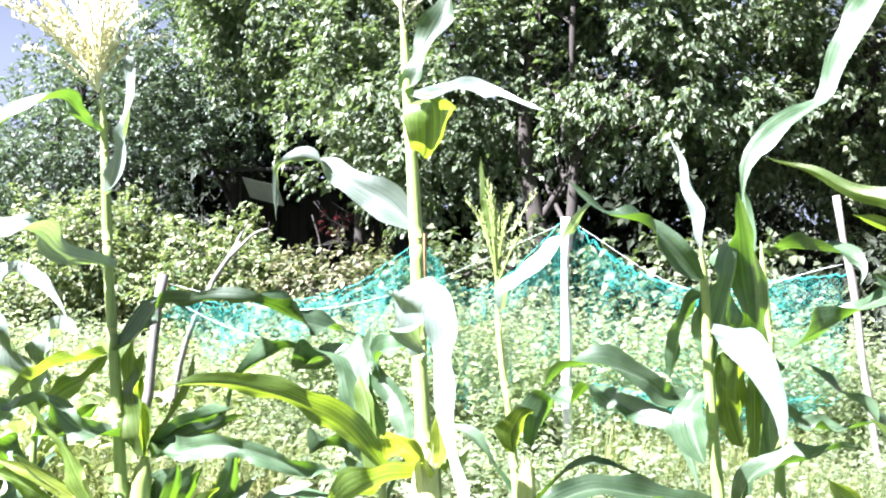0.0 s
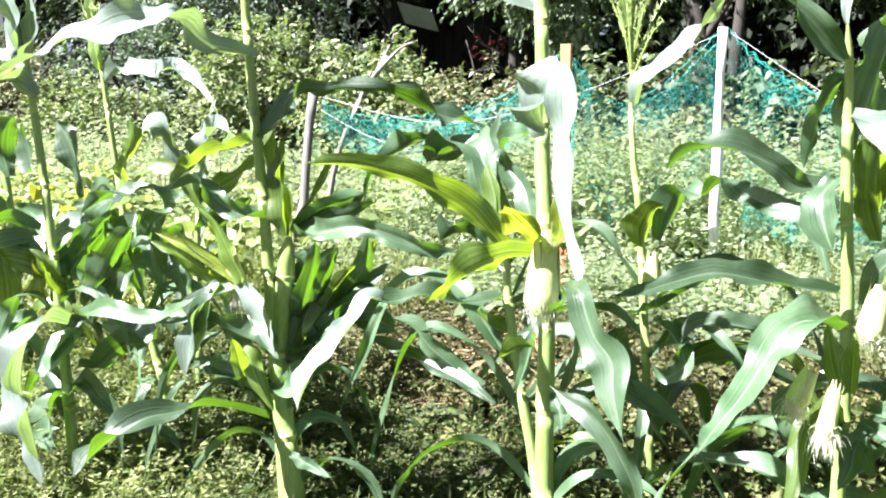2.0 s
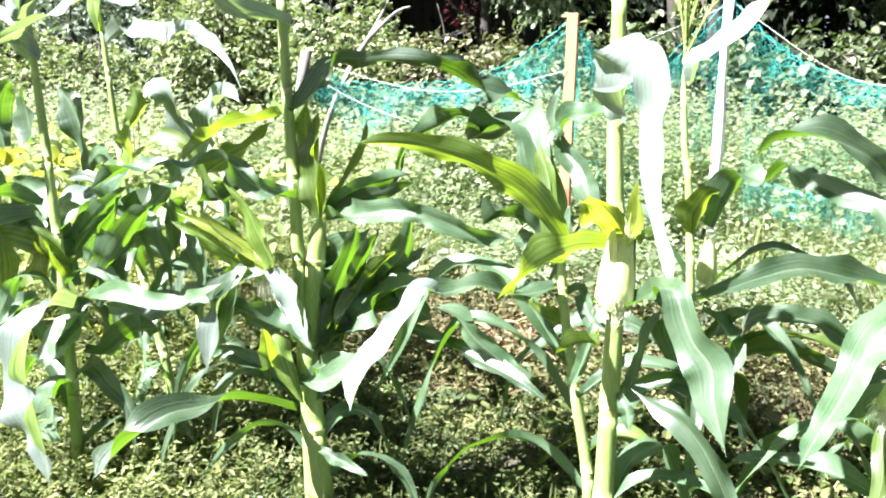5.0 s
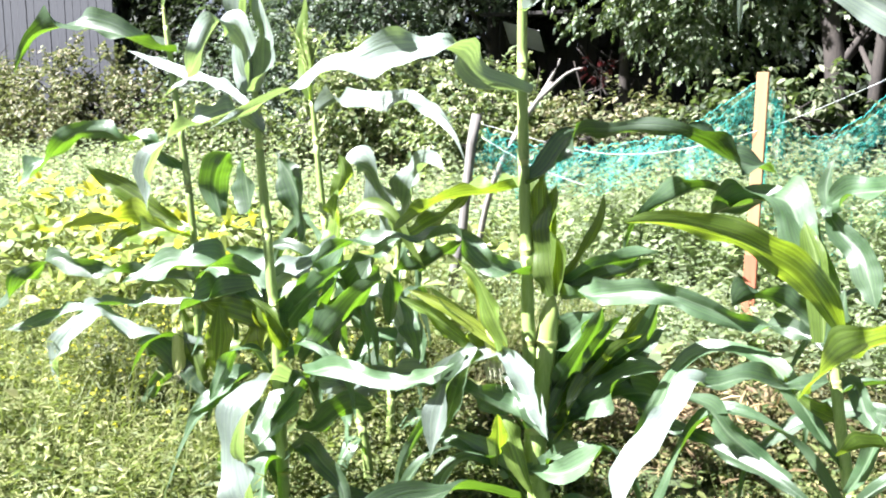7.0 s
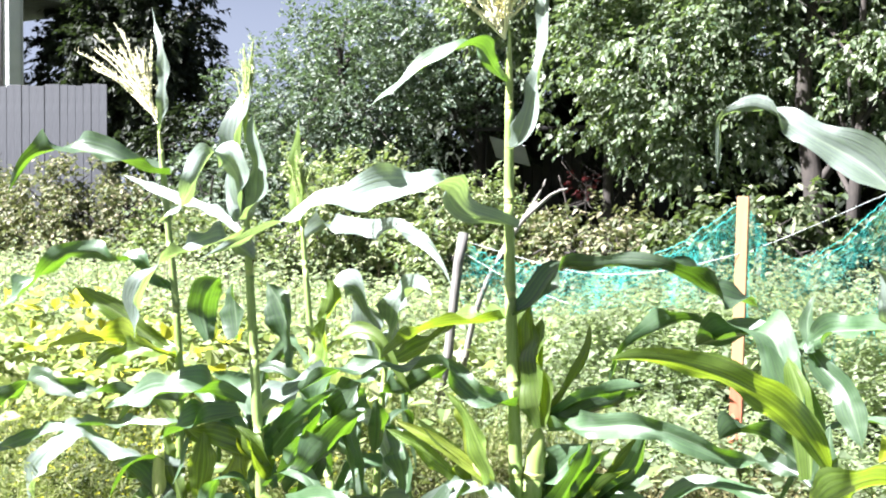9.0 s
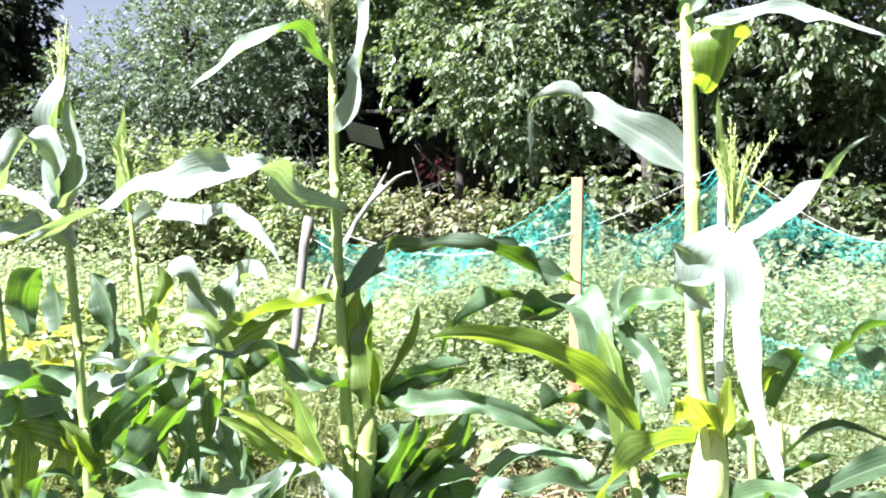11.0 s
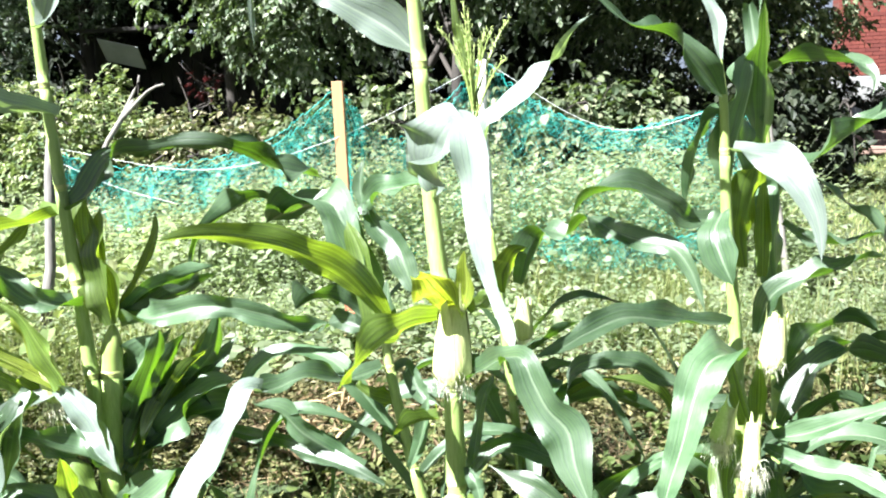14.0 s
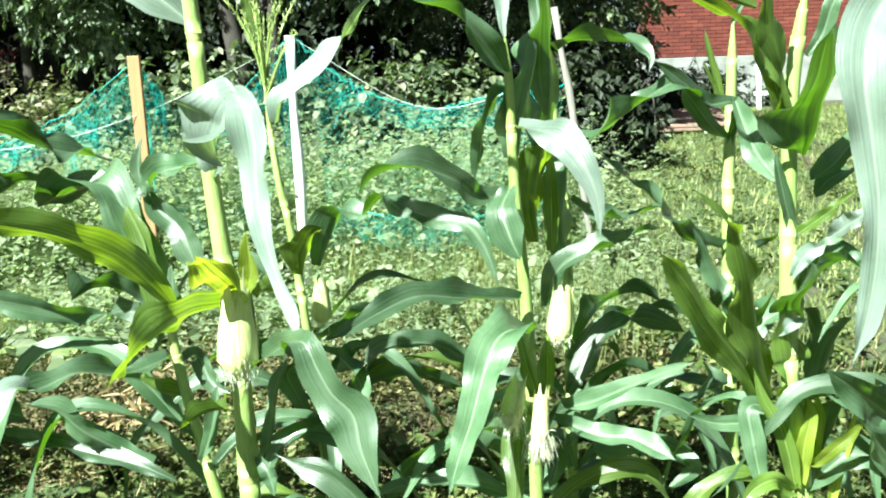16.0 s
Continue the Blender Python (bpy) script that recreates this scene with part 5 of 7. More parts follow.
blade(plant, [(-0.78, 1.98, 0.423, 3.7, 60), (-0.74, 2.02, 0.527, 5.8, -44), (-0.7, 2.06, 0.59, 6.2, -44), (-0.65, 2.1, 0.661, 5.1, -45), (-0.61, 2.12, 0.736, 0.8, -40)], "fresh")
blade(plant, [(-0.78, 1.98, 0.437, 4.3, 30), (-0.73, 2.04, 0.481, 7.8, 45), (-0.68, 2.08, 0.512, 10.8, 50), (-0.62, 2.12, 0.516, 9.5, 45), (-0.57, 2.14, 0.483, 0.9, 40)])
blade(plant, [(-0.8, 2.02, 0.56, 3.9, 60), (-0.78, 2.04, 0.626, 9.1, 55), (-0.74, 2.06, 0.666, 4.4, 40), (-0.73, 2.07, 0.699, 0.6, 40)])
blade(plant, [(-0.79, 2, 0.387, 3.9, -44), (-0.73, 2.06, 0.517, 6.1, -44), (-0.66, 2.1, 0.599, 6.4, 50), (-0.62, 2.14, 0.636, 3.9, 45), (-0.59, 2.16, 0.676, 0.6, 40)])
blade(plant, [(-0.95, 1.92, 0.62, 2.8, 40), (-0.99, 1.88, 0.671, 4.5, 40), (-1.04, 1.85, 0.71, 3.4, 40), (-1.09, 1.83, 0.735, 0.4, 40)], "fresh")
blade(plant, [(-0.92, 1.92, 0.636, 4.5, 60), (-0.95, 1.88, 0.688, 3.5, 50), (-0.99, 1.86, 0.733, 2.3, 45), (-1.02, 1.84, 0.766, 0.4, 45)], "fresh")
blade(plant, [(-0.91, 1.92, 0.651, 3.4, -30), (-0.92, 1.9, 0.719, 3.7, -20), (-0.94, 1.88, 0.785, 2.8, -20), (-0.97, 1.87, 0.828, 0.7, -20)], "yellow")
blade(plant, [(-0.93, 1.9, 0.627, 4.2, 50), (-0.95, 1.87, 0.585, 6.1, 65), (-0.97, 1.86, 0.511, 7.3, 70), (-0.99, 1.85, 0.424, 0.7, 70)])
blade(plant, [(-0.95, 1.9, 0.611, 3.7, 40), (-1, 1.88, 0.57, 4.6, 55), (-1.06, 1.87, 0.537, 4.1, 50), (-1.12, 1.86, 0.518, 0.6, 40)])
blade(plant, [(-0.89, 1.93, 0.597, 2.7, 60), (-0.82, 1.9, 0.561, 5.9, 68), (-0.78, 1.89, 0.507, 5.3, 65), (-0.75, 1.88, 0.46, 0.6, 60)])
blade(plant, [(-0.91, 1.92, 0.49, 2.7, -44), (-0.86, 1.9, 0.448, 5.4, -44), (-0.83, 1.9, 0.386, 5.2, -44), (-0.8, 1.92, 0.308, 0.7, -44)], "fresh")
blade(plant, [(-0.81, 1.94, 0.361, 1.9, 40), (-0.72, 1.88, 0.396, 5.4, 50), (-0.64, 1.86, 0.456, 5.9, 50), (-0.62, 1.85, 0.49, 0.6, 50)])
blade(plant, [(-0.84, 1.95, 0.275, 3, -20), (-0.87, 1.86, 0.327, 4.1, -35), (-0.91, 1.78, 0.356, 5.5, 20), (-0.94, 1.72, 0.355, 6.6, 50), (-0.98, 1.66, 0.352, 8, 55), (-1.02, 1.6, 0.317, 9.5, 58), (-1.04, 1.54, 0.282, 6.7, 60), (-1.04, 1.5, 0.262, 0.7, 60)])
blade(plant, [(-0.76, 1.93, 0.2, 1.9, 40), (-0.69, 1.9, 0.2, 3.8, 50), (-0.6, 1.86, 0.2, 0.5, 50)])
blade(plant, [(-0.81, 1.94, 0.347, 4.1, -30), (-0.86, 1.92, 0.359, 7, -44), (-0.92, 1.9, 0.392, 5.9, 30), (-0.99, 1.9, 0.415, 4.4, 40), (-1.05, 1.9, 0.39, 0.7, 40)])
blade(plant, [(-0.83, 2.06, 0.413, 2.8, -44), (-0.79, 2.02, 0.512, 6.4, -44), (-0.73, 1.97, 0.615, 5.8, -44), (-0.67, 1.92, 0.711, 3.7, -44), (-0.65, 1.9, 0.761, 0.4, -44)])
blade(plant, [(-0.81, 2.07, 0.448, 2.5, -44), (-0.75, 2.03, 0.558, 5.1, -44), (-0.68, 1.99, 0.667, 4.9, -44), (-0.62, 1.95, 0.738, 0.7, -44)])
blade(plant, [(-0.8, 2.04, 0.604, 3.9, 55), (-0.75, 2.02, 0.661, 9.6, 58), (-0.7, 2, 0.718, 1, 50)])
blade(plant, [(-0.79, 2.08, 0.404, 2.1, -44), (-0.73, 2.04, 0.542, 3.8, -44), (-0.65, 2, 0.64, 3.7, -44), (-0.58, 1.97, 0.698, 0.6, -44)], "fresh")
blade(plant, [(-0.75, 2.1, 0.533, 3.5, -44), (-0.67, 2.07, 0.606, 8.5, -44), (-0.6, 2.03, 0.678, 6.3, -44), (-0.56, 1.99, 0.777, 0.6, -44)])
blade(plant, [(-0.77, 2.05, 0.462, 5, 40), (-0.7, 2.03, 0.518, 10.5, 50), (-0.66, 2.03, 0.557, 9, 45), (-0.61, 2.04, 0.59, 6.7, 20), (-0.56, 2.05, 0.605, 0.9, 20)])
blade(plant, [(-0.85, 1.92, 0.565, 1.6, 50), (-0.79, 1.88, 0.552, 5.3, 60), (-0.76, 1.86, 0.516, 4, 64), (-0.74, 1.85, 0.477, 0.4, 64)], "pale")
blade(plant, [(-0.8, 1.95, 0.365, 2.7, 40), (-0.73, 1.92, 0.429, 5, 45), (-0.66, 1.9, 0.462, 0.6, 40)])
blade(plant, [(-0.89, 1.92, 0.345, 2.3, -44), (-0.86, 1.87, 0.442, 5.1, -44), (-0.84, 1.82, 0.522, 0.5, -44)], "fresh")
blade(plant, [(-0.79, 2, 0.743, 4.2, 70), (-0.8, 1.99, 0.827, 8.8, 74), (-0.81, 1.99, 0.907, 7.4, 76), (-0.8, 2, 0.985, 0.7, 78)], "fresh")
blade(plant, [(-0.8, 2.03, 0.747, 2.5, -44), (-0.73, 2.02, 0.802, 5.9, -44), (-0.65, 2.01, 0.833, 5.2, -44), (-0.56, 2, 0.861, 0.7, -44)])
blade(plant, [(-0.88, 1.9, 0.629, 2.7, 60), (-0.94, 1.88, 0.605, 5, 65), (-0.98, 1.86, 0.548, 7.6, 70), (-1, 1.85, 0.462, 7.3, 72), (-1.02, 1.85, 0.372, 0.9, 72)], "pale")
blade(plant, [(-0.87, 1.9, 0.636, 3.1, 60), (-0.81, 1.88, 0.591, 6.1, 64), (-0.78, 1.88, 0.525, 6.1, 66), (-0.76, 1.88, 0.485, 0.8, 66)], "pale")
blade(plant, [(-0.98, 1.86, 0.549, 3.1, -20), (-0.91, 1.88, 0.524, 8.6, -44), (-0.85, 1.9, 0.497, 8.7, -44), (-0.8, 1.92, 0.469, 3.5, 40)])
blade(plant, [(-0.87, 1.9, 0.636, 2.7, 50), (-0.94, 1.87, 0.692, 3, 45), (-1.01, 1.85, 0.732, 2.6, 45), (-1.07, 1.83, 0.756, 0.4, 45)], "yellow")
blade(plant, [(-0.86, 1.9, 0.644, 4.2, 60), (-0.89, 1.88, 0.722, 4.8, 60), (-0.92, 1.87, 0.79, 2.8, 60), (-0.96, 1.86, 0.824, 0.4, 60)], "fresh")
blade(plant, [(-0.83, 1.95, 0.308, 2.4, -44), (-0.86, 1.92, 0.388, 4.3, -44), (-0.87, 1.9, 0.458, 0.6, -44)], "fresh")
corn_ear(plant, (-0.89, 1.92, 0.6), (-0.9, 1.9, 0.7), 0.023, 5)
corn_tassel(plant, (-0.88, 1.95, 1.57), (-0.9, 1.95, 1.79), 56, 0.26)
corn_fill(plant, 9, 0.08, 0.5, 140)

# corn plant H
plant = corn_plant(-0.13, 1.99, "short bushy corn plant with dark arching leaves")
corn_stalk(plant, [(-0.13, 1.99, -0.02), (-0.14, 2, 0.22), (-0.19, 2.02, 0.44), (-0.23, 2.04, 0.64), (-0.24, 2.06, 0.76)], 0.012, 0.009)
blade(plant, [(-0.22, 2.05, 0.718, 2.8, -44), (-0.25, 2, 0.784, 6.4, -44), (-0.29, 1.95, 0.852, 7.5, -44), (-0.34, 1.9, 0.894, 7.4, -44), (-0.39, 1.86, 0.925, 6.6, -44), (-0.46, 1.82, 0.945, 5.4, -44), (-0.52, 1.78, 0.952, 3.9, -44), (-0.57, 1.74, 0.95, 0.4, -44)], "fresh")
blade(plant, [(-0.24, 2.1, 0.706, 4.2, 75), (-0.27, 2.12, 0.791, 8.6, 75), (-0.32, 2.14, 0.884, 8.4, 70), (-0.36, 2.16, 0.959, 8.4, 20), (-0.43, 2.2, 0.962, 12.5, -44), (-0.49, 2.22, 0.935, 11.5, -44), (-0.54, 2.24, 0.908, 1, -44)])
blade(plant, [(-0.28, 2.1, 0.812, 3.9, 70), (-0.32, 2.14, 0.901, 6.3, 60), (-0.37, 2.18, 0.957, 6.3, 30), (-0.43, 2.2, 0.95, 7.5, 60), (-0.47, 2.22, 0.936, 5.8, 65), (-0.51, 2.23, 0.961, 6.6, -20), (-0.56, 2.24, 0.97, 11, -44), (-0.63, 2.25, 0.936, 6, -44), (-0.68, 2.26, 0.907, 3.6, -44), (-0.72, 2.27, 0.865, 2.6, -44), (-0.75, 2.28, 0.777, 0.5, -44)])
blade(plant, [(-0.28, 2.12, 0.951, 2.3, 50), (-0.25, 2.1, 0.915, 4.7, 60), (-0.21, 2.08, 0.879, 5.6, 62), (-0.19, 2.06, 0.836, 6.4, 65), (-0.17, 2.05, 0.779, 1.3, 70)])
blade(plant, [(-0.24, 2.06, 0.701, 3.3, 70), (-0.23, 2.06, 0.749, 4.8, 75), (-0.23, 2.07, 0.811, 0.7, 70)])
blade(plant, [(-0.26, 2.07, 0.699, 4.1, 78), (-0.27, 2.08, 0.78, 5.9, 76), (-0.29, 2.1, 0.86, 5.9, 74), (-0.32, 2.12, 0.928, 1.3, 70)], "fresh")
blade(plant, [(-0.24, 2.02, 0.636, 3.3, 20), (-0.28, 1.97, 0.634, 5.4, 30), (-0.31, 1.92, 0.642, 5.9, 40), (-0.36, 1.87, 0.665, 5.6, 50), (-0.4, 1.83, 0.657, 6.1, 55), (-0.43, 1.79, 0.66, 5.2, 50)])
blade(plant, [(-0.25, 2.02, 0.384, 1.2, 40), (-0.32, 2.03, 0.417, 3.6, 45), (-0.39, 2.05, 0.43, 5.5, 40), (-0.47, 2.07, 0.447, 4.9, 30), (-0.56, 2.09, 0.465, 3.9, 40), (-0.65, 2.1, 0.478, 0.4, 40)])
blade(plant, [(-0.22, 2.03, 0.554, 3.6, -30), (-0.26, 2.02, 0.57, 6.3, -40), (-0.3, 2.02, 0.601, 3.6, -40), (-0.32, 2.02, 0.637, 0.5, -40)], "fresh")
blade(plant, [(-0.27, 2.1, 0.702, 2.1, -44), (-0.34, 2.12, 0.75, 9.9, -44), (-0.4, 2.14, 0.758, 12.5, -44), (-0.46, 2.16, 0.727, 1.1, -44)])
blade(plant, [(-0.26, 2.1, 0.673, 1.8, 40), (-0.3, 2.12, 0.695, 4.4, 45), (-0.36, 2.15, 0.702, 4.7, 40), (-0.42, 2.18, 0.669, 0.8, 40)])
blade(plant, [(-0.23, 2.05, 0.608, 2.2, 40), (-0.2, 2.08, 0.623, 3.5, 55), (-0.17, 2.06, 0.568, 4.1, 60), (-0.13, 2.04, 0.55, 0.5, 60)])
blade(plant, [(-0.19, 2, 0.433, 1.4, 60), (-0.17, 1.98, 0.477, 3.1, 70), (-0.15, 1.97, 0.54, 3.6, 70), (-0.14, 1.97, 0.599, 0.5, 70)])
blade(plant, [(-0.42, 1.8, 0.661, 3.7, 55), (-0.44, 1.77, 0.669, 5.1, 62), (-0.45, 1.73, 0.624, 4.6, 66), (-0.47, 1.69, 0.587, 6.3, 70), (-0.49, 1.65, 0.552, 7.1, 72), (-0.49, 1.6, 0.509, 3.9, 72), (-0.49, 1.58, 0.48, 0.4, 72)], "pale")
blade(plant, [(-0.3, 2.06, 0.407, 2.4, -30), (-0.37, 2.05, 0.449, 4.5, -40), (-0.42, 2.03, 0.494, 5.1, -44), (-0.46, 2.02, 0.541, 6.1, -30), (-0.52, 2.02, 0.56, 0.8, -30)])
corn_fill(plant, 6, 0.12, 0.5, 160, 0.42)

# corn plant B
plant = corn_plant(-0.08, 1.88, "corn plant bearing a plump ear and hanging leaves whitened as in sun")
corn_stalk(plant, [(-0.08, 1.88, -0.02), (-0.08, 1.88, 0.41), (-0.08, 1.88, 0.65), (-0.09, 1.9, 0.77), (-0.11, 1.92, 0.98), (-0.12, 1.93, 1.24), (-0.14, 1.93, 1.58), (-0.15, 1.93, 1.7)], 0.019, 0.009)
blade(plant, [(-0.11, 1.94, 1.399, 3.2, -44), (-0.09, 1.92, 1.399, 7.4, -44), (-0.07, 1.89, 1.429, 12, -44), (-0.06, 1.86, 1.466, 11.7, -44), (-0.06, 1.84, 1.496, 5.9, -20), (-0.08, 1.84, 1.507, 2.6, 20)], "fresh")
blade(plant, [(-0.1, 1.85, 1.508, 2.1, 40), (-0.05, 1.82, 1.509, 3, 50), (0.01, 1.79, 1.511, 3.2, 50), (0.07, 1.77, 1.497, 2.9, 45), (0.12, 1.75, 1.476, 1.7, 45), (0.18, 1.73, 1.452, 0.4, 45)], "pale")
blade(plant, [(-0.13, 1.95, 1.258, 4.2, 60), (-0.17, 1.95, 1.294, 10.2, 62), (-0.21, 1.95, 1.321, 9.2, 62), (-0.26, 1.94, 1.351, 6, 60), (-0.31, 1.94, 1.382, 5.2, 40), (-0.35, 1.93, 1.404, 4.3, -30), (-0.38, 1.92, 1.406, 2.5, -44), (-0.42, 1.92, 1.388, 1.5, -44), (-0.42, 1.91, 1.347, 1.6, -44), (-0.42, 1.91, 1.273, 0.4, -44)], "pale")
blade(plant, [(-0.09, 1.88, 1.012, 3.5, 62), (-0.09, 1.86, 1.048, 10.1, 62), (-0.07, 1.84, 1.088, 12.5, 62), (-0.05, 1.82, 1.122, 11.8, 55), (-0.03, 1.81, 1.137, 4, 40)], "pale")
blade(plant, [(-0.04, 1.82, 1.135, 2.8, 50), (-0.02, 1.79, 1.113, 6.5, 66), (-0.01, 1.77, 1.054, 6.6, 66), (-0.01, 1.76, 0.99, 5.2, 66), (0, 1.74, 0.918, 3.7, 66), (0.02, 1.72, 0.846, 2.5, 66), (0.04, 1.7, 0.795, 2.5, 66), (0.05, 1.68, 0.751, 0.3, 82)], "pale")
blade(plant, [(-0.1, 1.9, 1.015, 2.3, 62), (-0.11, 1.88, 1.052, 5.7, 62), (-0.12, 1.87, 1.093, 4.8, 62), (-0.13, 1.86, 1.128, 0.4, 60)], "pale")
blade(plant, [(-0.12, 1.95, 1.015, 2.3, 20), (-0.17, 2, 1.007, 5.3, 45), (-0.23, 2.05, 0.992, 5.9, 50), (-0.27, 2.08, 0.967, 3.6, 50), (-0.3, 2.1, 0.948, 0.6, 50)])
blade(plant, [(-0.27, 2.08, 0.944, 2.1, 80), (-0.28, 2.09, 1, 3.2, 80), (-0.27, 2.1, 1.058, 0.4, 80)])
blade(plant, [(-0.06, 1.84, 0.804, 4.5, 60), (-0.07, 1.79, 0.836, 8.5, 60), (-0.08, 1.74, 0.866, 8.8, 56), (-0.09, 1.71, 0.886, 6.2, 52), (-0.1, 1.69, 0.898, 0.9, 50)], "yellow")
blade(plant, [(-0.05, 1.84, 0.799, 2.8, 70), (-0.04, 1.83, 0.842, 3.9, 68), (-0.04, 1.82, 0.884, 2.7, 66), (-0.04, 1.81, 0.911, 0.5, 66)], "yellow")
blade(plant, [(-0.04, 1.85, 0.792, 2.5, 80), (-0.01, 1.86, 0.815, 3.7, 75), (0.01, 1.87, 0.848, 0.4, 70)], "fresh")
blade(plant, [(-0.1, 1.86, 0.774, 6.8, -20), (-0.14, 1.81, 0.778, 9.4, -40), (-0.18, 1.76, 0.762, 9.4, -42), (-0.22, 1.71, 0.732, 5.8, -40), (-0.24, 1.65, 0.707, 0.6, -40)], "fresh")
blade(plant, [(-0.06, 1.86, 0.668, 2.7, 40), (-0.02, 1.8, 0.697, 5.4, 50), (0.02, 1.72, 0.74, 4.2, 50), (0.06, 1.64, 0.767, 4, 40), (0.08, 1.62, 0.731, 6.4, 60), (0.1, 1.61, 0.693, 6.9, 66), (0.13, 1.6, 0.661, 8, 66), (0.14, 1.58, 0.614, 6.8, 70), (0.16, 1.56, 0.565, 2.1, 72), (0.17, 1.55, 0.542, 0.3, 72)])
blade(plant, [(-0.09, 1.87, 0.247, 1.9, 0), (0.06, 1.74, 0.281, 3.4, 20), (0.17, 1.64, 0.394, 3.5, 50), (0.14, 1.62, 0.498, 4.7, 62), (0.09, 1.63, 0.552, 4.9, 62), (0.04, 1.65, 0.565, 3.3, 60), (-0, 1.67, 0.579, 0.3, 60)])
blade(plant, [(-0.11, 1.9, 0.572, 4.7, -20), (-0.16, 1.92, 0.557, 5.8, -30), (-0.21, 1.94, 0.523, 0.7, -30)], "fresh")
blade(plant, [(-0.06, 1.87, 0.489, 1.3, 40), (-0.04, 1.85, 0.464, 3.3, 60), (-0.03, 1.84, 0.424, 0.5, 60)])
blade(plant, [(-0.14, 1.93, 1.536, 3.2, 75), (-0.11, 1.92, 1.572, 6, 80), (-0.09, 1.93, 1.624, 7.6, 80), (-0.06, 1.94, 1.687, 6, 80), (-0.05, 1.95, 1.75, 0.6, 80)])
blade(plant, [(-0.06, 1.9, 0.426, 2.4, -20), (-0.04, 1.95, 0.551, 2.4, 60), (-0.03, 1.97, 0.592, 3.5, 60), (-0.01, 2, 0.632, 0.5, 60)])
corn_ear(plant, (-0.072, 1.82, 0.668), (-0.066, 1.83, 0.81), 0.034, 3)
corn_tassel(plant, (-0.15, 1.93, 1.67), (-0.16, 1.93, 1.86), 14, 0.2)
corn_fill(plant, 1, 0.15, 0.3, 181)

# corn plant C
plant = corn_plant(0.02, 2.42, "slim corn plant with thin green tassel and ear")
corn_stalk(plant, [(0.02, 2.42, -0.02), (0.02, 2.42, 0.13), (-0.03, 2.44, 0.73), (-0.06, 2.46, 0.92), (-0.08, 2.48, 1.11)], 0.012, 0.006)
blade(plant, [(-0.05, 2.45, 1.059, 3.1, 50), (-0.03, 2.43, 1.122, 6.6, 60), (0.03, 2.41, 1.165, 6, 55), (0.08, 2.4, 1.202, 6.6, 50), (0.12, 2.39, 1.251, 5.1, -20), (0.16, 2.38, 1.304, 2, -44), (0.21, 2.37, 1.345, 0.7, -44)], "pale")
blade(plant, [(-0.06, 2.48, 1.14, 2.4, -44), (-0.08, 2.48, 1.23, 4.5, -44), (-0.1, 2.48, 1.312, 4.2, -44), (-0.11, 2.48, 1.393, 2.1, -44), (-0.12, 2.48, 1.454, 0.5, -44)], "fresh")
blade(plant, [(0.03, 2.4, 0.724, 3.6, -44), (0.06, 2.38, 0.802, 11.2, -44), (0.09, 2.36, 0.858, 8.7, -20), (0.14, 2.34, 0.853, 3.3, 40), (0.19, 2.32, 0.894, 9.6, -44), (0.24, 2.3, 0.864, 4.7, 45), (0.3, 2.28, 0.843, 6.6, 50), (0.36, 2.26, 0.832, 4.7, 50), (0.4, 2.24, 0.783, 3.7, 65), (0.43, 2.22, 0.687, 0.4, 70)])
blade(plant, [(-0.01, 2.38, 0.709, 3.8, -40), (0, 2.36, 0.76, 10.6, -44), (0.02, 2.35, 0.808, 8.2, -40), (0.05, 2.35, 0.824, 0.9, -40)], "fresh")
blade(plant, [(-0.03, 2.4, 0.533, 3, 20), (0.04, 2.36, 0.568, 5.9, 20), (0.1, 2.33, 0.615, 7, -20), (0.17, 2.3, 0.663, 0.9, -20)])
blade(plant, [(0.02, 2.4, 0.521, 3.6, -44), (0.07, 2.38, 0.499, 5.5, -44), (0.11, 2.36, 0.435, 6.2, 50), (0.07, 2.35, 0.396, 4.4, 50), (0.03, 2.34, 0.428, 0.5, 50)])
blade(plant, [(-0, 2.4, 0.319, 1.8, -44), (-0.04, 2.38, 0.414, 5.2, -44), (-0.06, 2.36, 0.478, 6.4, -44), (-0.03, 2.35, 0.51, 1.2, -44)])
blade(plant, [(0.03, 2.42, 0.311, 2.3, 40), (0.1, 2.44, 0.391, 11.2, -44), (0.2, 2.48, 0.421, 10.6, -44), (0.3, 2.52, 0.392, 4.4, -44), (0.37, 2.55, 0.35, 0.9, -30)])
corn_ear(plant, (0.034, 2.3, 0.617), (0.036, 2.3, 0.702), 0.022, 2)
corn_tassel(plant, (-0.08, 2.48, 1.1), (-0.07, 2.48, 1.3), 12, 0.145)
corn_fill(plant, 10, 0.08, 0.62, 195, 0.44)

# corn plant D
plant = corn_plant(0.48, 2.08, "corn plant with pale silk hanging from small ears")
corn_stalk(plant, [(0.48, 2.08, -0.02), (0.48, 2.08, 0.27), (0.47, 2.1, 0.65), (0.45, 2.1, 0.91), (0.44, 2.08, 1.12), (0.43, 2.06, 1.23)], 0.014, 0.008)
blade(plant, [(0.43, 2.06, 1.155, 1.8, 60), (0.4, 2.03, 1.194, 6, 62), (0.36, 2, 1.237, 5.4, 58), (0.32, 1.97, 1.267, 5.7, 40), (0.26, 1.95, 1.283, 2.7, 40), (0.22, 1.93, 1.315, 1.4, 50), (0.18, 1.92, 1.354, 0.3, 50)])
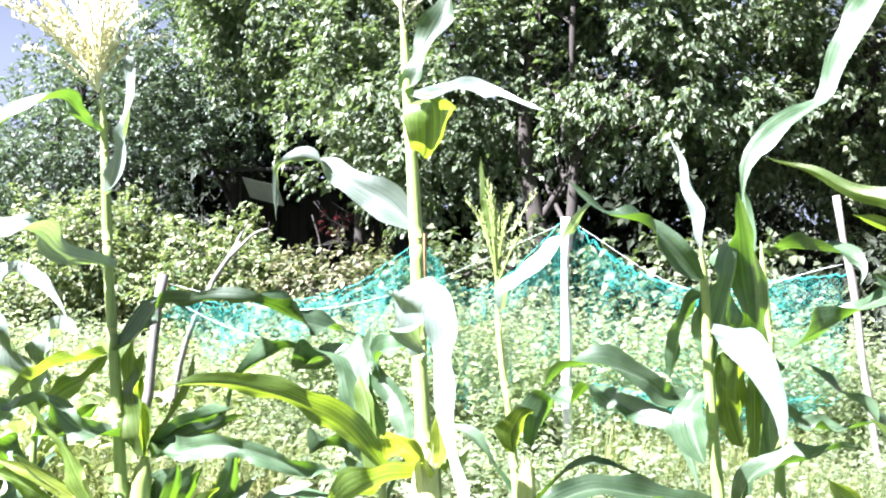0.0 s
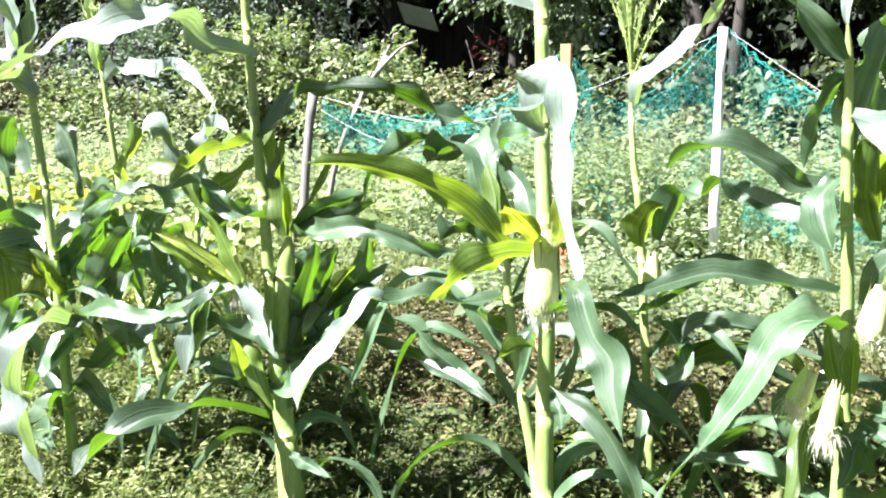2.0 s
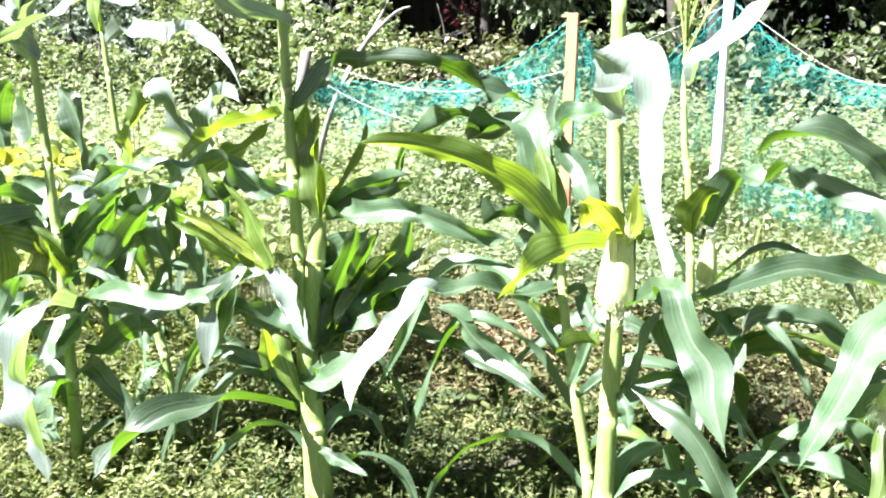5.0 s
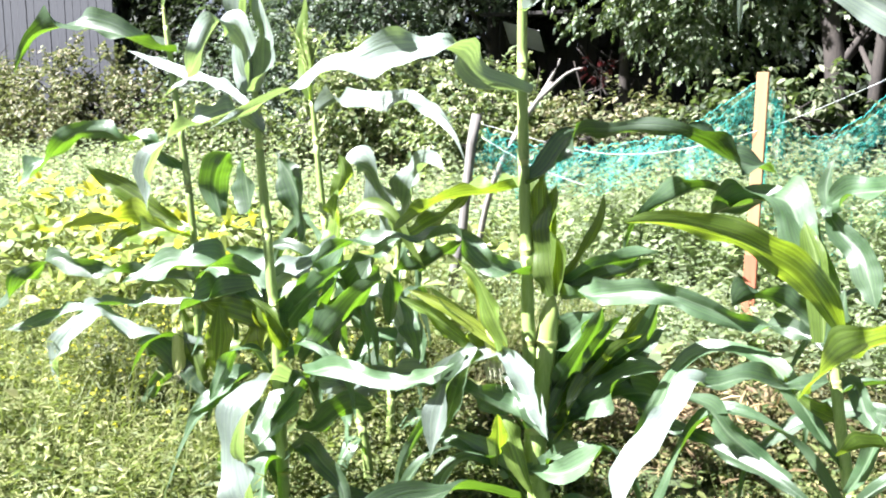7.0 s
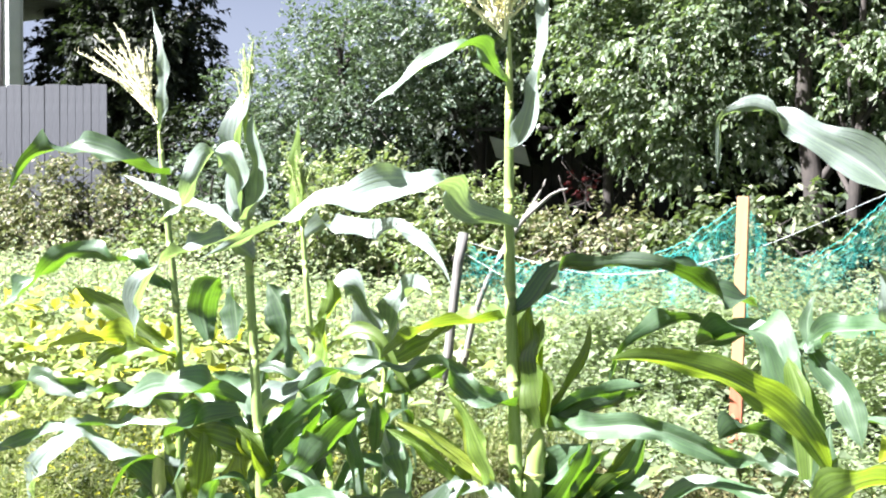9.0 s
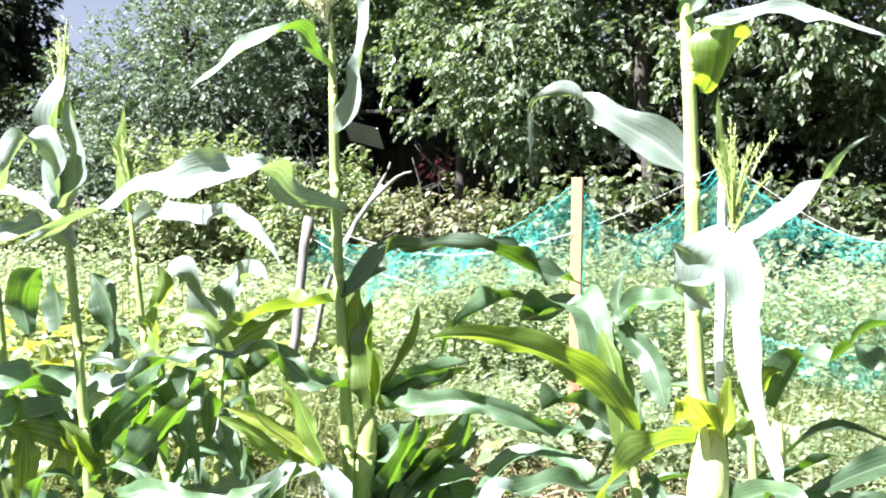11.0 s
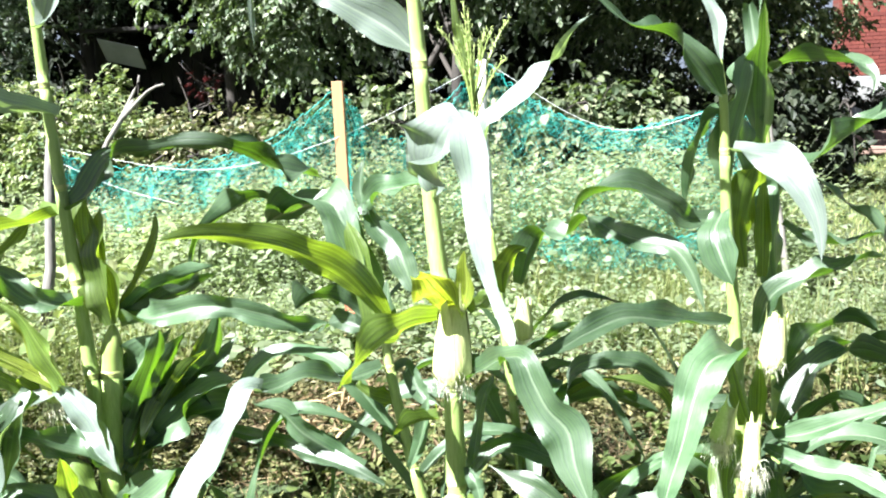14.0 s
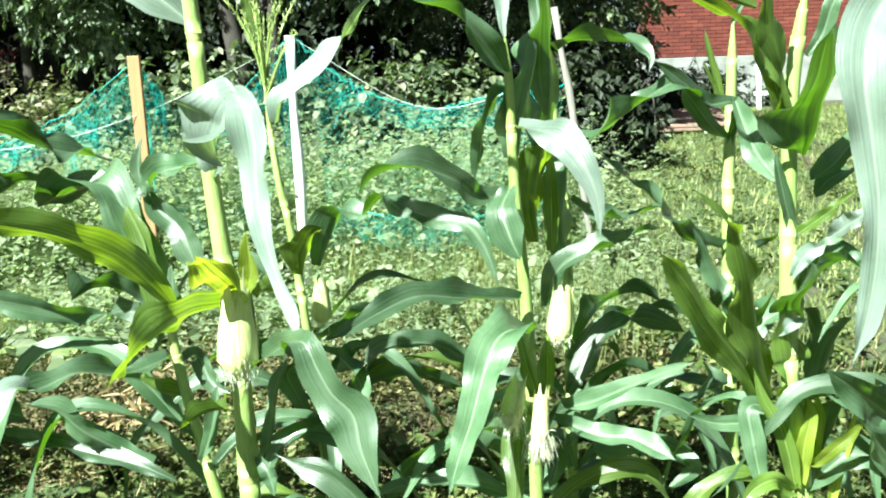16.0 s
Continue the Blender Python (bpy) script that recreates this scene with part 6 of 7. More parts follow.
blade(plant, [(0.43, 2.07, 0.915, 2.9, 50), (0.37, 2.04, 0.92, 5.2, 60), (0.33, 2, 0.956, 5.1, 55), (0.27, 1.97, 0.985, 5.1, 50), (0.22, 1.94, 0.994, 6.2, 30), (0.17, 1.91, 0.981, 4.5, -30), (0.14, 1.88, 0.945, 0.7, -30)])
blade(plant, [(0.43, 2.04, 0.932, 3.4, 70), (0.41, 2, 0.9, 6.5, 72), (0.42, 1.98, 0.855, 7.6, 74), (0.44, 1.97, 0.805, 0.8, 70)])
blade(plant, [(0.44, 2.1, 1.122, 2.9, -44), (0.41, 2.1, 1.101, 5.9, -44), (0.39, 2.1, 1.047, 5.4, -44), (0.38, 2.1, 0.992, 3.9, -44), (0.37, 2.1, 0.942, 0.7, -44)])
blade(plant, [(0.46, 2.12, 0.983, 5, -44), (0.47, 2.12, 1.066, 12.5, -44), (0.49, 2.12, 1.142, 12.5, -44), (0.5, 2.12, 1.195, 9.7, -44), (0.5, 2.12, 1.248, 1, -44)])
blade(plant, [(0.45, 2.05, 1.049, 3.2, 40), (0.48, 2, 1.046, 5.4, 55), (0.51, 1.95, 1.038, 7.7, 62), (0.54, 1.92, 1, 6, 68), (0.56, 1.9, 0.957, 4.3, 75), (0.57, 1.89, 0.909, 2.2, 80), (0.57, 1.88, 0.859, 0.3, 80)], "pale")
blade(plant, [(0.45, 2.06, 0.709, 2.3, 40), (0.38, 2.02, 0.723, 4.9, 45), (0.32, 1.98, 0.738, 6, 50), (0.24, 1.93, 0.757, 6.2, 60), (0.17, 1.88, 0.742, 5, 60), (0.12, 1.83, 0.728, 3.1, 55), (0.07, 1.78, 0.724, 0.4, 55)])
blade(plant, [(0.42, 2.25, 0.512, 1.7, 30), (0.35, 2.25, 0.532, 4.1, 30), (0.29, 2.24, 0.566, 5.7, 45), (0.22, 2.22, 0.582, 6.1, 50), (0.15, 2.2, 0.569, 3.6, 40), (0.13, 2.19, 0.531, 0.4, 40)])
blade(plant, [(0.46, 2.02, 0.646, 3.4, 20), (0.42, 1.95, 0.679, 9.2, 40), (0.38, 1.89, 0.676, 8.8, 60), (0.35, 1.84, 0.629, 7.4, 72), (0.32, 1.76, 0.577, 5.3, 76), (0.29, 1.68, 0.542, 4.2, 78), (0.27, 1.62, 0.511, 0.3, 78)])
blade(plant, [(0.48, 2, 0.526, 4, -44), (0.46, 2, 0.595, 6.5, -44), (0.44, 2, 0.666, 0.6, -44)], "fresh")
blade(plant, [(0.49, 1.99, 0.536, 2.7, 60), (0.49, 1.98, 0.602, 3.9, 60), (0.49, 1.98, 0.663, 0.4, 60)], "fresh")
blade(plant, [(0.53, 2.02, 0.489, 3, 30), (0.58, 1.98, 0.516, 4.8, 45), (0.64, 1.94, 0.557, 4.2, 45), (0.69, 1.9, 0.593, 2.9, 40), (0.74, 1.86, 0.626, 0.4, 40)])
blade(plant, [(0.51, 2.02, 0.472, 2.4, 40), (0.58, 1.98, 0.447, 5.8, 30), (0.64, 1.94, 0.453, 3.7, 50), (0.68, 1.9, 0.443, 5.3, 55), (0.71, 1.87, 0.433, 0.6, 55)])
blade(plant, [(0.5, 2.05, 0.694, 2.3, 60), (0.52, 2.04, 0.764, 5, 60), (0.56, 2.02, 0.801, 5.8, 55), (0.62, 2, 0.821, 7, -20), (0.67, 1.98, 0.85, 4.2, -44), (0.71, 1.97, 0.856, 0.7, -44)])
blade(plant, [(0.55, 2.08, 0.496, 2.3, 50), (0.59, 2.1, 0.561, 5.9, 50), (0.64, 2.12, 0.614, 5.6, 40), (0.71, 2.14, 0.634, 6.7, -20), (0.78, 2.16, 0.612, 4, -44), (0.83, 2.18, 0.581, 0.5, -44)])
blade(plant, [(0.54, 2, 0.374, 1.8, 60), (0.51, 1.98, 0.441, 4.8, 66), (0.5, 1.95, 0.397, 4.4, 70), (0.48, 1.93, 0.36, 0.6, 70)])
blade(plant, [(0.48, 2.04, 0.415, 3.5, -44), (0.44, 2.06, 0.419, 12.5, -44), (0.39, 2.08, 0.472, 10.3, -44), (0.45, 2.1, 0.513, 1, -44)])
corn_leaf(plant, [(0.43, 2.06, 1.22), (0.42, 2.06, 1.29), (0.4, 2.06, 1.37), (0.37, 2.06, 1.44)], 0.03, 80, 80, "pale")
corn_ear(plant, (0.453, 1.87, 0.485), (0.463, 1.9, 0.565), 0.017, 5)
corn_ear(plant, (0.4, 1.87, 0.535), (0.42, 1.9, 0.595), 0.02, 4)
corn_ear(plant, (0.511, 1.98, 0.644), (0.524, 2.0, 0.735), 0.024, 2)
corn_fill(plant, 9, 0.06, 0.45, 213, 0.42)

# corn plant J
plant = corn_plant(0.6, 2.3, "corn plant with broad upright green leaves")
corn_stalk(plant, [(0.6, 2.3, -0.02), (0.6, 2.3, 0.16), (0.6, 2.34, 0.74), (0.58, 2.34, 0.97), (0.56, 2.34, 1.23)], 0.013, 0.008)
blade(plant, [(0.57, 2.34, 0.913, 4.3, -44), (0.55, 2.27, 1.031, 8.9, -44), (0.54, 2.19, 1.139, 9.2, -44), (0.52, 2.1, 1.236, 6.6, -44), (0.5, 2.02, 1.323, 1.1, -44)])
blade(plant, [(0.52, 2.26, 1.333, 3.5, 70), (0.53, 2.24, 1.241, 4.4, 75), (0.53, 2.22, 1.162, 2.8, 80), (0.54, 2.21, 1.084, 0.4, 80)])
blade(plant, [(0.58, 2.33, 1.195, 3.9, -44), (0.61, 2.3, 1.215, 9.2, -44), (0.66, 2.26, 1.212, 9.6, -44), (0.71, 2.22, 1.205, 7.8, -30), (0.74, 2.2, 1.189, 2.6, 40), (0.75, 2.19, 1.169, 1.4, 70), (0.74, 2.18, 1.138, 0.3, 70)])
blade(plant, [(0.6, 2.3, 0.868, 2.3, 40), (0.65, 2.27, 0.837, 3.5, 50), (0.7, 2.24, 0.834, 8, -44), (0.74, 2.2, 0.852, 8.8, -44), (0.77, 2.17, 0.867, 0.8, -44)])
blade(plant, [(0.52, 2.25, 0.785, 4.1, -44), (0.5, 2.17, 0.889, 8.8, -44), (0.5, 2.1, 0.978, 6.9, -44), (0.5, 2.05, 1.031, 0.8, -44)], "fresh")
blade(plant, [(0.54, 2.2, 0.776, 2.4, 80), (0.54, 2.2, 0.86, 4, 80), (0.54, 2.2, 0.943, 2.4, 80), (0.54, 2.2, 0.992, 0.4, 80)], "fresh")
blade(plant, [(0.6, 2.3, 0.52, 4, -44), (0.67, 2.3, 0.624, 11.2, -44), (0.74, 2.28, 0.655, 9.4, -44), (0.8, 2.26, 0.633, 0.9, -44)])
blade(plant, [(0.59, 2.28, 0.39, 2.3, -44), (0.65, 2.24, 0.333, 11.5, -44), (0.73, 2.2, 0.332, 6.1, 40), (0.79, 2.15, 0.322, 5.8, 55), (0.82, 2.1, 0.304, 4.1, 60), (0.75, 2.08, 0.266, 0.5, 60)])
blade(plant, [(0.59, 2.28, 0.417, 2.1, 40), (0.68, 2.25, 0.423, 5.6, 45), (0.75, 2.2, 0.463, 4.7, 45), (0.84, 2.15, 0.512, 0.4, 40)])
blade(plant, [(0.6, 2.3, 0.492, 2.8, 50), (0.65, 2.28, 0.549, 6.1, 50), (0.71, 2.26, 0.605, 9.6, -30), (0.78, 2.24, 0.626, 8.4, -44), (0.85, 2.22, 0.609, 1, -44)])
blade(plant, [(0.58, 2.25, 0.753, 5.3, -44), (0.57, 2.24, 0.841, 10.9, -44), (0.58, 2.24, 0.925, 10.4, -44), (0.57, 2.24, 1.003, 0.9, -44)])
corn_fill(plant, 7, 0.08, 0.5, 228, 0.34)

# corn plant N
plant = corn_plant(1.01, 2.35, "corn plant with bare upper stalk and arching leaves")
corn_stalk(plant, [(1.01, 2.35, -0.02), (1.01, 2.35, 0.1), (0.98, 2.35, 0.76), (0.98, 2.35, 1.04), (0.98, 2.35, 1.25)], 0.015, 0.01)
blade(plant, [(0.98, 2.35, 0.98, 1.8, -30), (0.92, 2.3, 1.017, 3.9, -44), (0.87, 2.27, 1.07, 4.7, -44), (0.82, 2.24, 1.117, 6.4, 10), (0.76, 2.2, 1.1, 3, 45), (0.69, 2.16, 1.063, 7.7, -44), (0.64, 2.12, 1.039, 11.6, -44), (0.59, 2.08, 1.01, 1, -44)])
blade(plant, [(0.98, 2.35, 0.967, 1.6, 40), (0.97, 2.3, 1.065, 2.7, 62), (0.91, 2.28, 1.068, 3.8, 62), (0.87, 2.26, 1.094, 3.7, 60), (0.82, 2.24, 1.128, 3.9, 55), (0.76, 2.22, 1.169, 0.5, 50)])
blade(plant, [(0.97, 2.36, 1.044, 1.6, 70), (0.95, 2.36, 1.121, 1.8, 70), (0.93, 2.36, 1.184, 1.5, 70), (0.92, 2.36, 1.231, 0.4, 70)], "fresh")
blade(plant, [(0.97, 2.36, 1.056, 1.4, 60), (0.94, 2.35, 1.102, 1.6, 60), (0.91, 2.34, 1.162, 0.4, 60)], "fresh")
blade(plant, [(0.94, 2.22, 1.075, 2.5, 60), (0.94, 2.17, 1.03, 4.8, 65), (0.94, 2.1, 0.977, 6, 66), (0.95, 2.05, 0.942, 3.9, 66), (0.96, 2.02, 0.921, 0.5, 66)])
blade(plant, [(0.96, 2.33, 0.735, 3.2, -20), (0.89, 2.3, 0.764, 4.5, -44), (0.84, 2.27, 0.804, 4.7, -30), (0.79, 2.24, 0.848, 6.1, 45), (0.74, 2.22, 0.902, 3.2, -30), (0.69, 2.2, 0.934, 4.9, 45), (0.63, 2.18, 0.989, 0.5, 45)])
blade(plant, [(0.98, 2.33, 0.572, 1.9, 50), (0.95, 2.32, 0.657, 5.7, -44), (0.91, 2.3, 0.743, 4.8, -44), (0.87, 2.28, 0.8, 0.6, -44)])
blade(plant, [(0.97, 2.3, 0.457, 2.1, 50), (1, 2.28, 0.531, 10.4, -44), (1.03, 2.26, 0.588, 11.4, -44), (1.06, 2.25, 0.668, 1.4, -44)])
blade(plant, [(0.97, 2.3, 0.415, 4.2, -44), (0.89, 2.26, 0.421, 11.5, -44), (0.83, 2.22, 0.399, 4.7, 40), (0.77, 2.2, 0.383, 0.6, 40)])
blade(plant, [(0.98, 2.35, 1.24, 1.5, 60), (1.06, 2.3, 1.5, 4.6, 60), (0.83, 2.25, 1.808, 6.3, 70), (0.77, 2.22, 1.729, 6.6, 75), (0.73, 2.2, 1.664, 6.9, 78), (0.7, 2.18, 1.593, 5.6, 78), (0.67, 2.16, 1.52, 2.5, 40), (0.64, 2.15, 1.494, 3.7, 60), (0.6, 2.14, 1.468, 5.9, 62), (0.55, 2.13, 1.427, 5.3, 66), (0.52, 2.12, 1.375, 3.9, 75), (0.51, 2.12, 1.29, 0.4, 75)])
corn_fill(plant, 7, 0.1, 0.6, 239, 0.34)

# corn plant M
plant = corn_plant(0.97, 1.85, "sturdy corn plant with fresh light green leaves")
corn_stalk(plant, [(0.97, 1.85, -0.02), (0.95, 1.85, 0.34), (0.91, 1.85, 0.61), (0.9, 1.86, 0.97), (0.9, 1.86, 1.12), (0.92, 1.86, 1.29)], 0.0165, 0.011)
blade(plant, [(0.86, 1.86, 0.55, 2.4, -44), (0.82, 1.83, 0.617, 4.8, -44), (0.77, 1.79, 0.679, 6.4, -44), (0.72, 1.75, 0.738, 6.3, -46), (0.68, 1.71, 0.794, 4.9, -45), (0.64, 1.68, 0.844, 3.5, -30), (0.61, 1.66, 0.877, 0.4, -10)], "fresh")
blade(plant, [(0.89, 1.87, 0.545, 3, -44), (0.85, 1.83, 0.631, 7.9, -44), (0.82, 1.79, 0.717, 9.7, -44), (0.79, 1.75, 0.798, 7.1, -44), (0.76, 1.72, 0.867, 3.3, -30), (0.72, 1.7, 0.923, 2.8, 40), (0.67, 1.69, 0.969, 0.4, 40)], "fresh")
blade(plant, [(0.93, 1.86, 0.993, 3.4, -44), (0.92, 1.81, 1.036, 12.5, -44), (0.9, 1.75, 1.086, 12.5, -44), (0.88, 1.68, 1.136, 12.5, -44), (0.85, 1.62, 1.177, 6.6, -44), (0.83, 1.58, 1.204, 0.7, -44)])
blade(plant, [(0.89, 1.86, 1.024, 2.4, 75), (0.87, 1.84, 1.089, 3.5, 75), (0.84, 1.82, 1.151, 3.9, 72), (0.8, 1.8, 1.202, 4.8, 60), (0.75, 1.78, 1.238, 3.7, -20), (0.7, 1.76, 1.26, 2.5, -30), (0.66, 1.74, 1.272, 0.4, -30)], "fresh")
blade(plant, [(0.9, 1.86, 1.029, 2.9, -44), (0.87, 1.83, 1.118, 5.1, -44), (0.84, 1.8, 1.201, 5.8, -44), (0.82, 1.77, 1.27, 4.5, -44), (0.8, 1.75, 1.32, 0.6, -44)], "fresh")
blade(plant, [(0.94, 1.86, 0.696, 2.2, -44), (0.91, 1.82, 0.739, 10.5, -44), (0.91, 1.78, 0.78, 10.7, -44), (0.91, 1.75, 0.811, 0.8, -44)])
blade(plant, [(0.95, 1.86, 0.775, 3.2, -44), (0.96, 1.82, 0.803, 12.3, -44), (0.97, 1.78, 0.821, 7.1, -44), (0.99, 1.76, 0.807, 0.8, -44)])
blade(plant, [(0.9, 1.83, 0.786, 1.4, 60), (0.91, 1.81, 0.823, 3.3, 64), (0.93, 1.8, 0.839, 3, 60), (0.94, 1.79, 0.848, 0.3, 60)], "pale")
blade(plant, [(0.91, 1.83, 0.862, 2.2, 50), (0.94, 1.79, 0.903, 2.4, 55), (0.97, 1.75, 0.948, 0.3, 55)], "fresh")
blade(plant, [(0.95, 1.8, 0.858, 1.7, 50), (0.97, 1.77, 0.886, 4.3, 60), (0.99, 1.74, 0.915, 0.4, 60)], "pale")
blade(plant, [(0.93, 1.84, 0.951, 2.7, 40), (0.98, 1.86, 0.976, 5.1, 45), (1.02, 1.87, 1.014, 3.8, 45), (1.05, 1.88, 1.031, 0.5, 40)])
blade(plant, [(0.96, 1.88, 0.915, 2, 60), (0.99, 1.9, 0.941, 4.6, 60), (1.04, 1.92, 0.958, 9.2, -30), (1.09, 1.93, 0.965, 0.9, -30)])
blade(plant, [(0.9, 1.98, 0.806, 2.4, -20), (0.93, 1.97, 0.828, 3.8, -44), (0.95, 1.96, 0.856, 5.7, -44), (0.97, 1.95, 0.883, 0.9, -44)])
blade(plant, [(0.93, 1.83, 0.398, 2.7, 60), (0.93, 1.82, 0.469, 3.5, 62), (0.94, 1.82, 0.528, 2.5, 62), (0.93, 1.82, 0.566, 0.3, 62)], "yellow")
blade(plant, [(0.95, 1.82, 0.429, 2.1, 50), (0.96, 1.78, 0.473, 2.7, 50), (0.99, 1.76, 0.514, 1.8, 50), (1, 1.74, 0.545, 0.3, 50)], "yellow")
blade(plant, [(0.92, 1.83, 0.387, 2.5, 70), (0.9, 1.82, 0.46, 3.5, 70), (0.88, 1.82, 0.515, 3.1, 72), (0.85, 1.82, 0.565, 2, 74), (0.83, 1.82, 0.625, 0.3, 74)], "fresh")
blade(plant, [(0.99, 1.83, 0.349, 2.1, 76), (1, 1.83, 0.416, 2.5, 78), (1.02, 1.83, 0.481, 1.9, 78), (1.03, 1.83, 0.535, 0.3, 78)], "yellow")
blade(plant, [(0.96, 1.85, 0.364, 1.9, 80), (0.96, 1.85, 0.442, 3.2, 80), (0.97, 1.85, 0.509, 2.3, 80), (0.96, 1.85, 0.564, 0.3, 80)], "fresh")
blade(plant, [(0.91, 1.82, 0.381, 2.5, 60), (0.86, 1.78, 0.426, 3.6, 60), (0.81, 1.76, 0.417, 3, 60), (0.79, 1.75, 0.392, 0.4, 60)], "fresh")
blade(plant, [(0.89, 1.86, 0.531, 1.5, 60), (0.83, 1.83, 0.546, 3.7, 66), (0.83, 1.81, 0.49, 4.5, 70), (0.84, 1.8, 0.429, 3.1, 70), (0.85, 1.79, 0.389, 0.4, 70)])
blade(plant, [(0.92, 1.86, 0.552, 4.6, -44), (0.91, 1.84, 0.624, 7.2, -44), (0.89, 1.82, 0.694, 4.5, -44), (0.88, 1.8, 0.752, 0.7, -44)], "fresh")
blade(plant, [(0.88, 1.83, 0.682, 1.2, 60), (0.89, 1.81, 0.702, 3, 66), (0.92, 1.81, 0.711, 0.3, 66)], "pale")
blade(plant, [(0.92, 1.86, 0.485, 1.7, 40), (0.84, 1.84, 0.51, 3.9, 45), (0.77, 1.83, 0.518, 3.1, 40), (0.71, 1.82, 0.542, 0.4, 40)])
blade(plant, [(1, 1.92, 0.375, 4.9, -44), (1.02, 1.9, 0.463, 12.5, -44), (1.02, 1.86, 0.535, 10.2, -44), (1.02, 1.83, 0.589, 0.9, -44)])
blade(plant, [(1, 1.94, 0.518, 3.9, -44), (1.01, 1.92, 0.581, 10.5, -44), (1.02, 1.9, 0.643, 8, -44), (1.04, 1.88, 0.691, 0.9, -44)])
blade(plant, [(0.91, 1.85, 0.85, 1.7, 60), (0.89, 1.84, 0.903, 2.6, 70), (0.87, 1.83, 0.965, 2, 75), (0.86, 1.83, 1.008, 0.4, 75)])
blade(plant, [(0.92, 1.85, 1.163, 1.6, 60), (0.94, 1.84, 1.199, 2.9, 66), (0.95, 1.83, 1.244, 3.4, 70), (0.97, 1.82, 1.288, 0.4, 70)])
corn_fill(plant, 6, 0.1, 0.6, 255)

# corn plant Q
plant = corn_plant(1.2, 1.75, "corn plant with a very wide blade tinted pale as in sun")
corn_stalk(plant, [(1.2, 1.75, -0.02), (1.19, 1.75, 0.36), (1.14, 1.75, 0.78), (1.1, 1.75, 1.16), (1.07, 1.75, 1.41)], 0.018, 0.012)
blade(plant, [(1.04, 1.72, 1.276, 3.7, 50), (0.96, 1.66, 1.256, 8, 60), (0.9, 1.61, 1.199, 9.4, 62), (0.88, 1.58, 1.128, 9.3, 62), (0.89, 1.57, 1.041, 6.8, 62), (0.9, 1.56, 0.944, 5.1, 62), (0.9, 1.56, 0.853, 4.6, 62), (0.89, 1.56, 0.777, 4, 62), (0.87, 1.56, 0.704, 0.3, 80)], "pale")
blade(plant, [(1.08, 1.72, 0.513, 3.9, 50), (0.98, 1.66, 0.597, 8.4, 60), (0.91, 1.62, 0.65, 6.1, 62), (0.85, 1.6, 0.694, 0.4, 62)])
blade(plant, [(1.08, 1.72, 0.429, 4.8, 40), (1, 1.68, 0.514, 8.2, 50), (0.95, 1.64, 0.574, 5.9, 50), (0.92, 1.62, 0.612, 0.4, 50)])
corn_leaf(plant, [(0.85, 1.9, 1.25), (0.74, 1.92, 1.3), (0.68, 1.94, 1.33), (0.61, 1.96, 1.36), (0.54, 1.98, 1.39)], 0.04, -60, -50, "fresh")
corn_fill(plant, 6, 0.1, 0.8, 264)

# corn plant E
plant = corn_plant(-1.47, 1.88, "leafy corn plant with upright whitish top blades")
corn_stalk(plant, [(-1.47, 1.88, -0.02), (-1.47, 1.88, 0.16), (-1.5, 1.9, 0.54), (-1.54, 1.92, 0.84), (-1.56, 1.92, 1.09), (-1.57, 1.92, 1.23)], 0.015, 0.008)
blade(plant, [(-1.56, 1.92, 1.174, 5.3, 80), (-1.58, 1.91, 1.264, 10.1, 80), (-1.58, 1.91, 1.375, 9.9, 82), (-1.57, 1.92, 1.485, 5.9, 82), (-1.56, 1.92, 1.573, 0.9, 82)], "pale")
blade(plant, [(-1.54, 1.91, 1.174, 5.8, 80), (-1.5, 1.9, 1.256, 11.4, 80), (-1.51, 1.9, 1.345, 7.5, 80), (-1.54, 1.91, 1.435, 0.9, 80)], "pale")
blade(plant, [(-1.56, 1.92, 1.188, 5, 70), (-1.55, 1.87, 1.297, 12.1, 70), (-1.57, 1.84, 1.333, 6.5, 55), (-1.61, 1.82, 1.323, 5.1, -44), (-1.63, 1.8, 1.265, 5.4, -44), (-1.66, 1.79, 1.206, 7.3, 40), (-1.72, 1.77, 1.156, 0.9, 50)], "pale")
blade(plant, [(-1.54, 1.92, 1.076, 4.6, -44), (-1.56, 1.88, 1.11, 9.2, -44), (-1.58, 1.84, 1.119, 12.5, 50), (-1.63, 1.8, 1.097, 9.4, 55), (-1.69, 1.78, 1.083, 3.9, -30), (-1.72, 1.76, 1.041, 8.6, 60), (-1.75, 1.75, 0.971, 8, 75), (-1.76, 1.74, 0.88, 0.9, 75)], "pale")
blade(plant, [(-1.75, 1.98, 0.847, 3, -44), (-1.77, 1.98, 0.922, 8.8, -44), (-1.74, 1.97, 0.988, 9.3, -44), (-1.7, 1.97, 1.02, 1.1, -30)])
blade(plant, [(-1.62, 1.95, 0.868, 4.5, 60), (-1.63, 1.95, 0.934, 12.4, 65), (-1.64, 1.95, 1.013, 1.1, 65)])
blade(plant, [(-1.48, 2, 0.801, 2.4, 60), (-1.5, 2, 0.894, 8.7, 62), (-1.53, 2, 0.964, 8.2, 60), (-1.57, 2, 1.013, 0.7, 60)])
blade(plant, [(-1.55, 1.9, 0.717, 3, -44), (-1.6, 1.86, 0.74, 9.2, -44), (-1.64, 1.83, 0.748, 11.4, 30), (-1.69, 1.8, 0.748, 11, 45), (-1.76, 1.77, 0.735, 8, 50), (-1.87, 1.74, 0.693, 0.6, 50)])
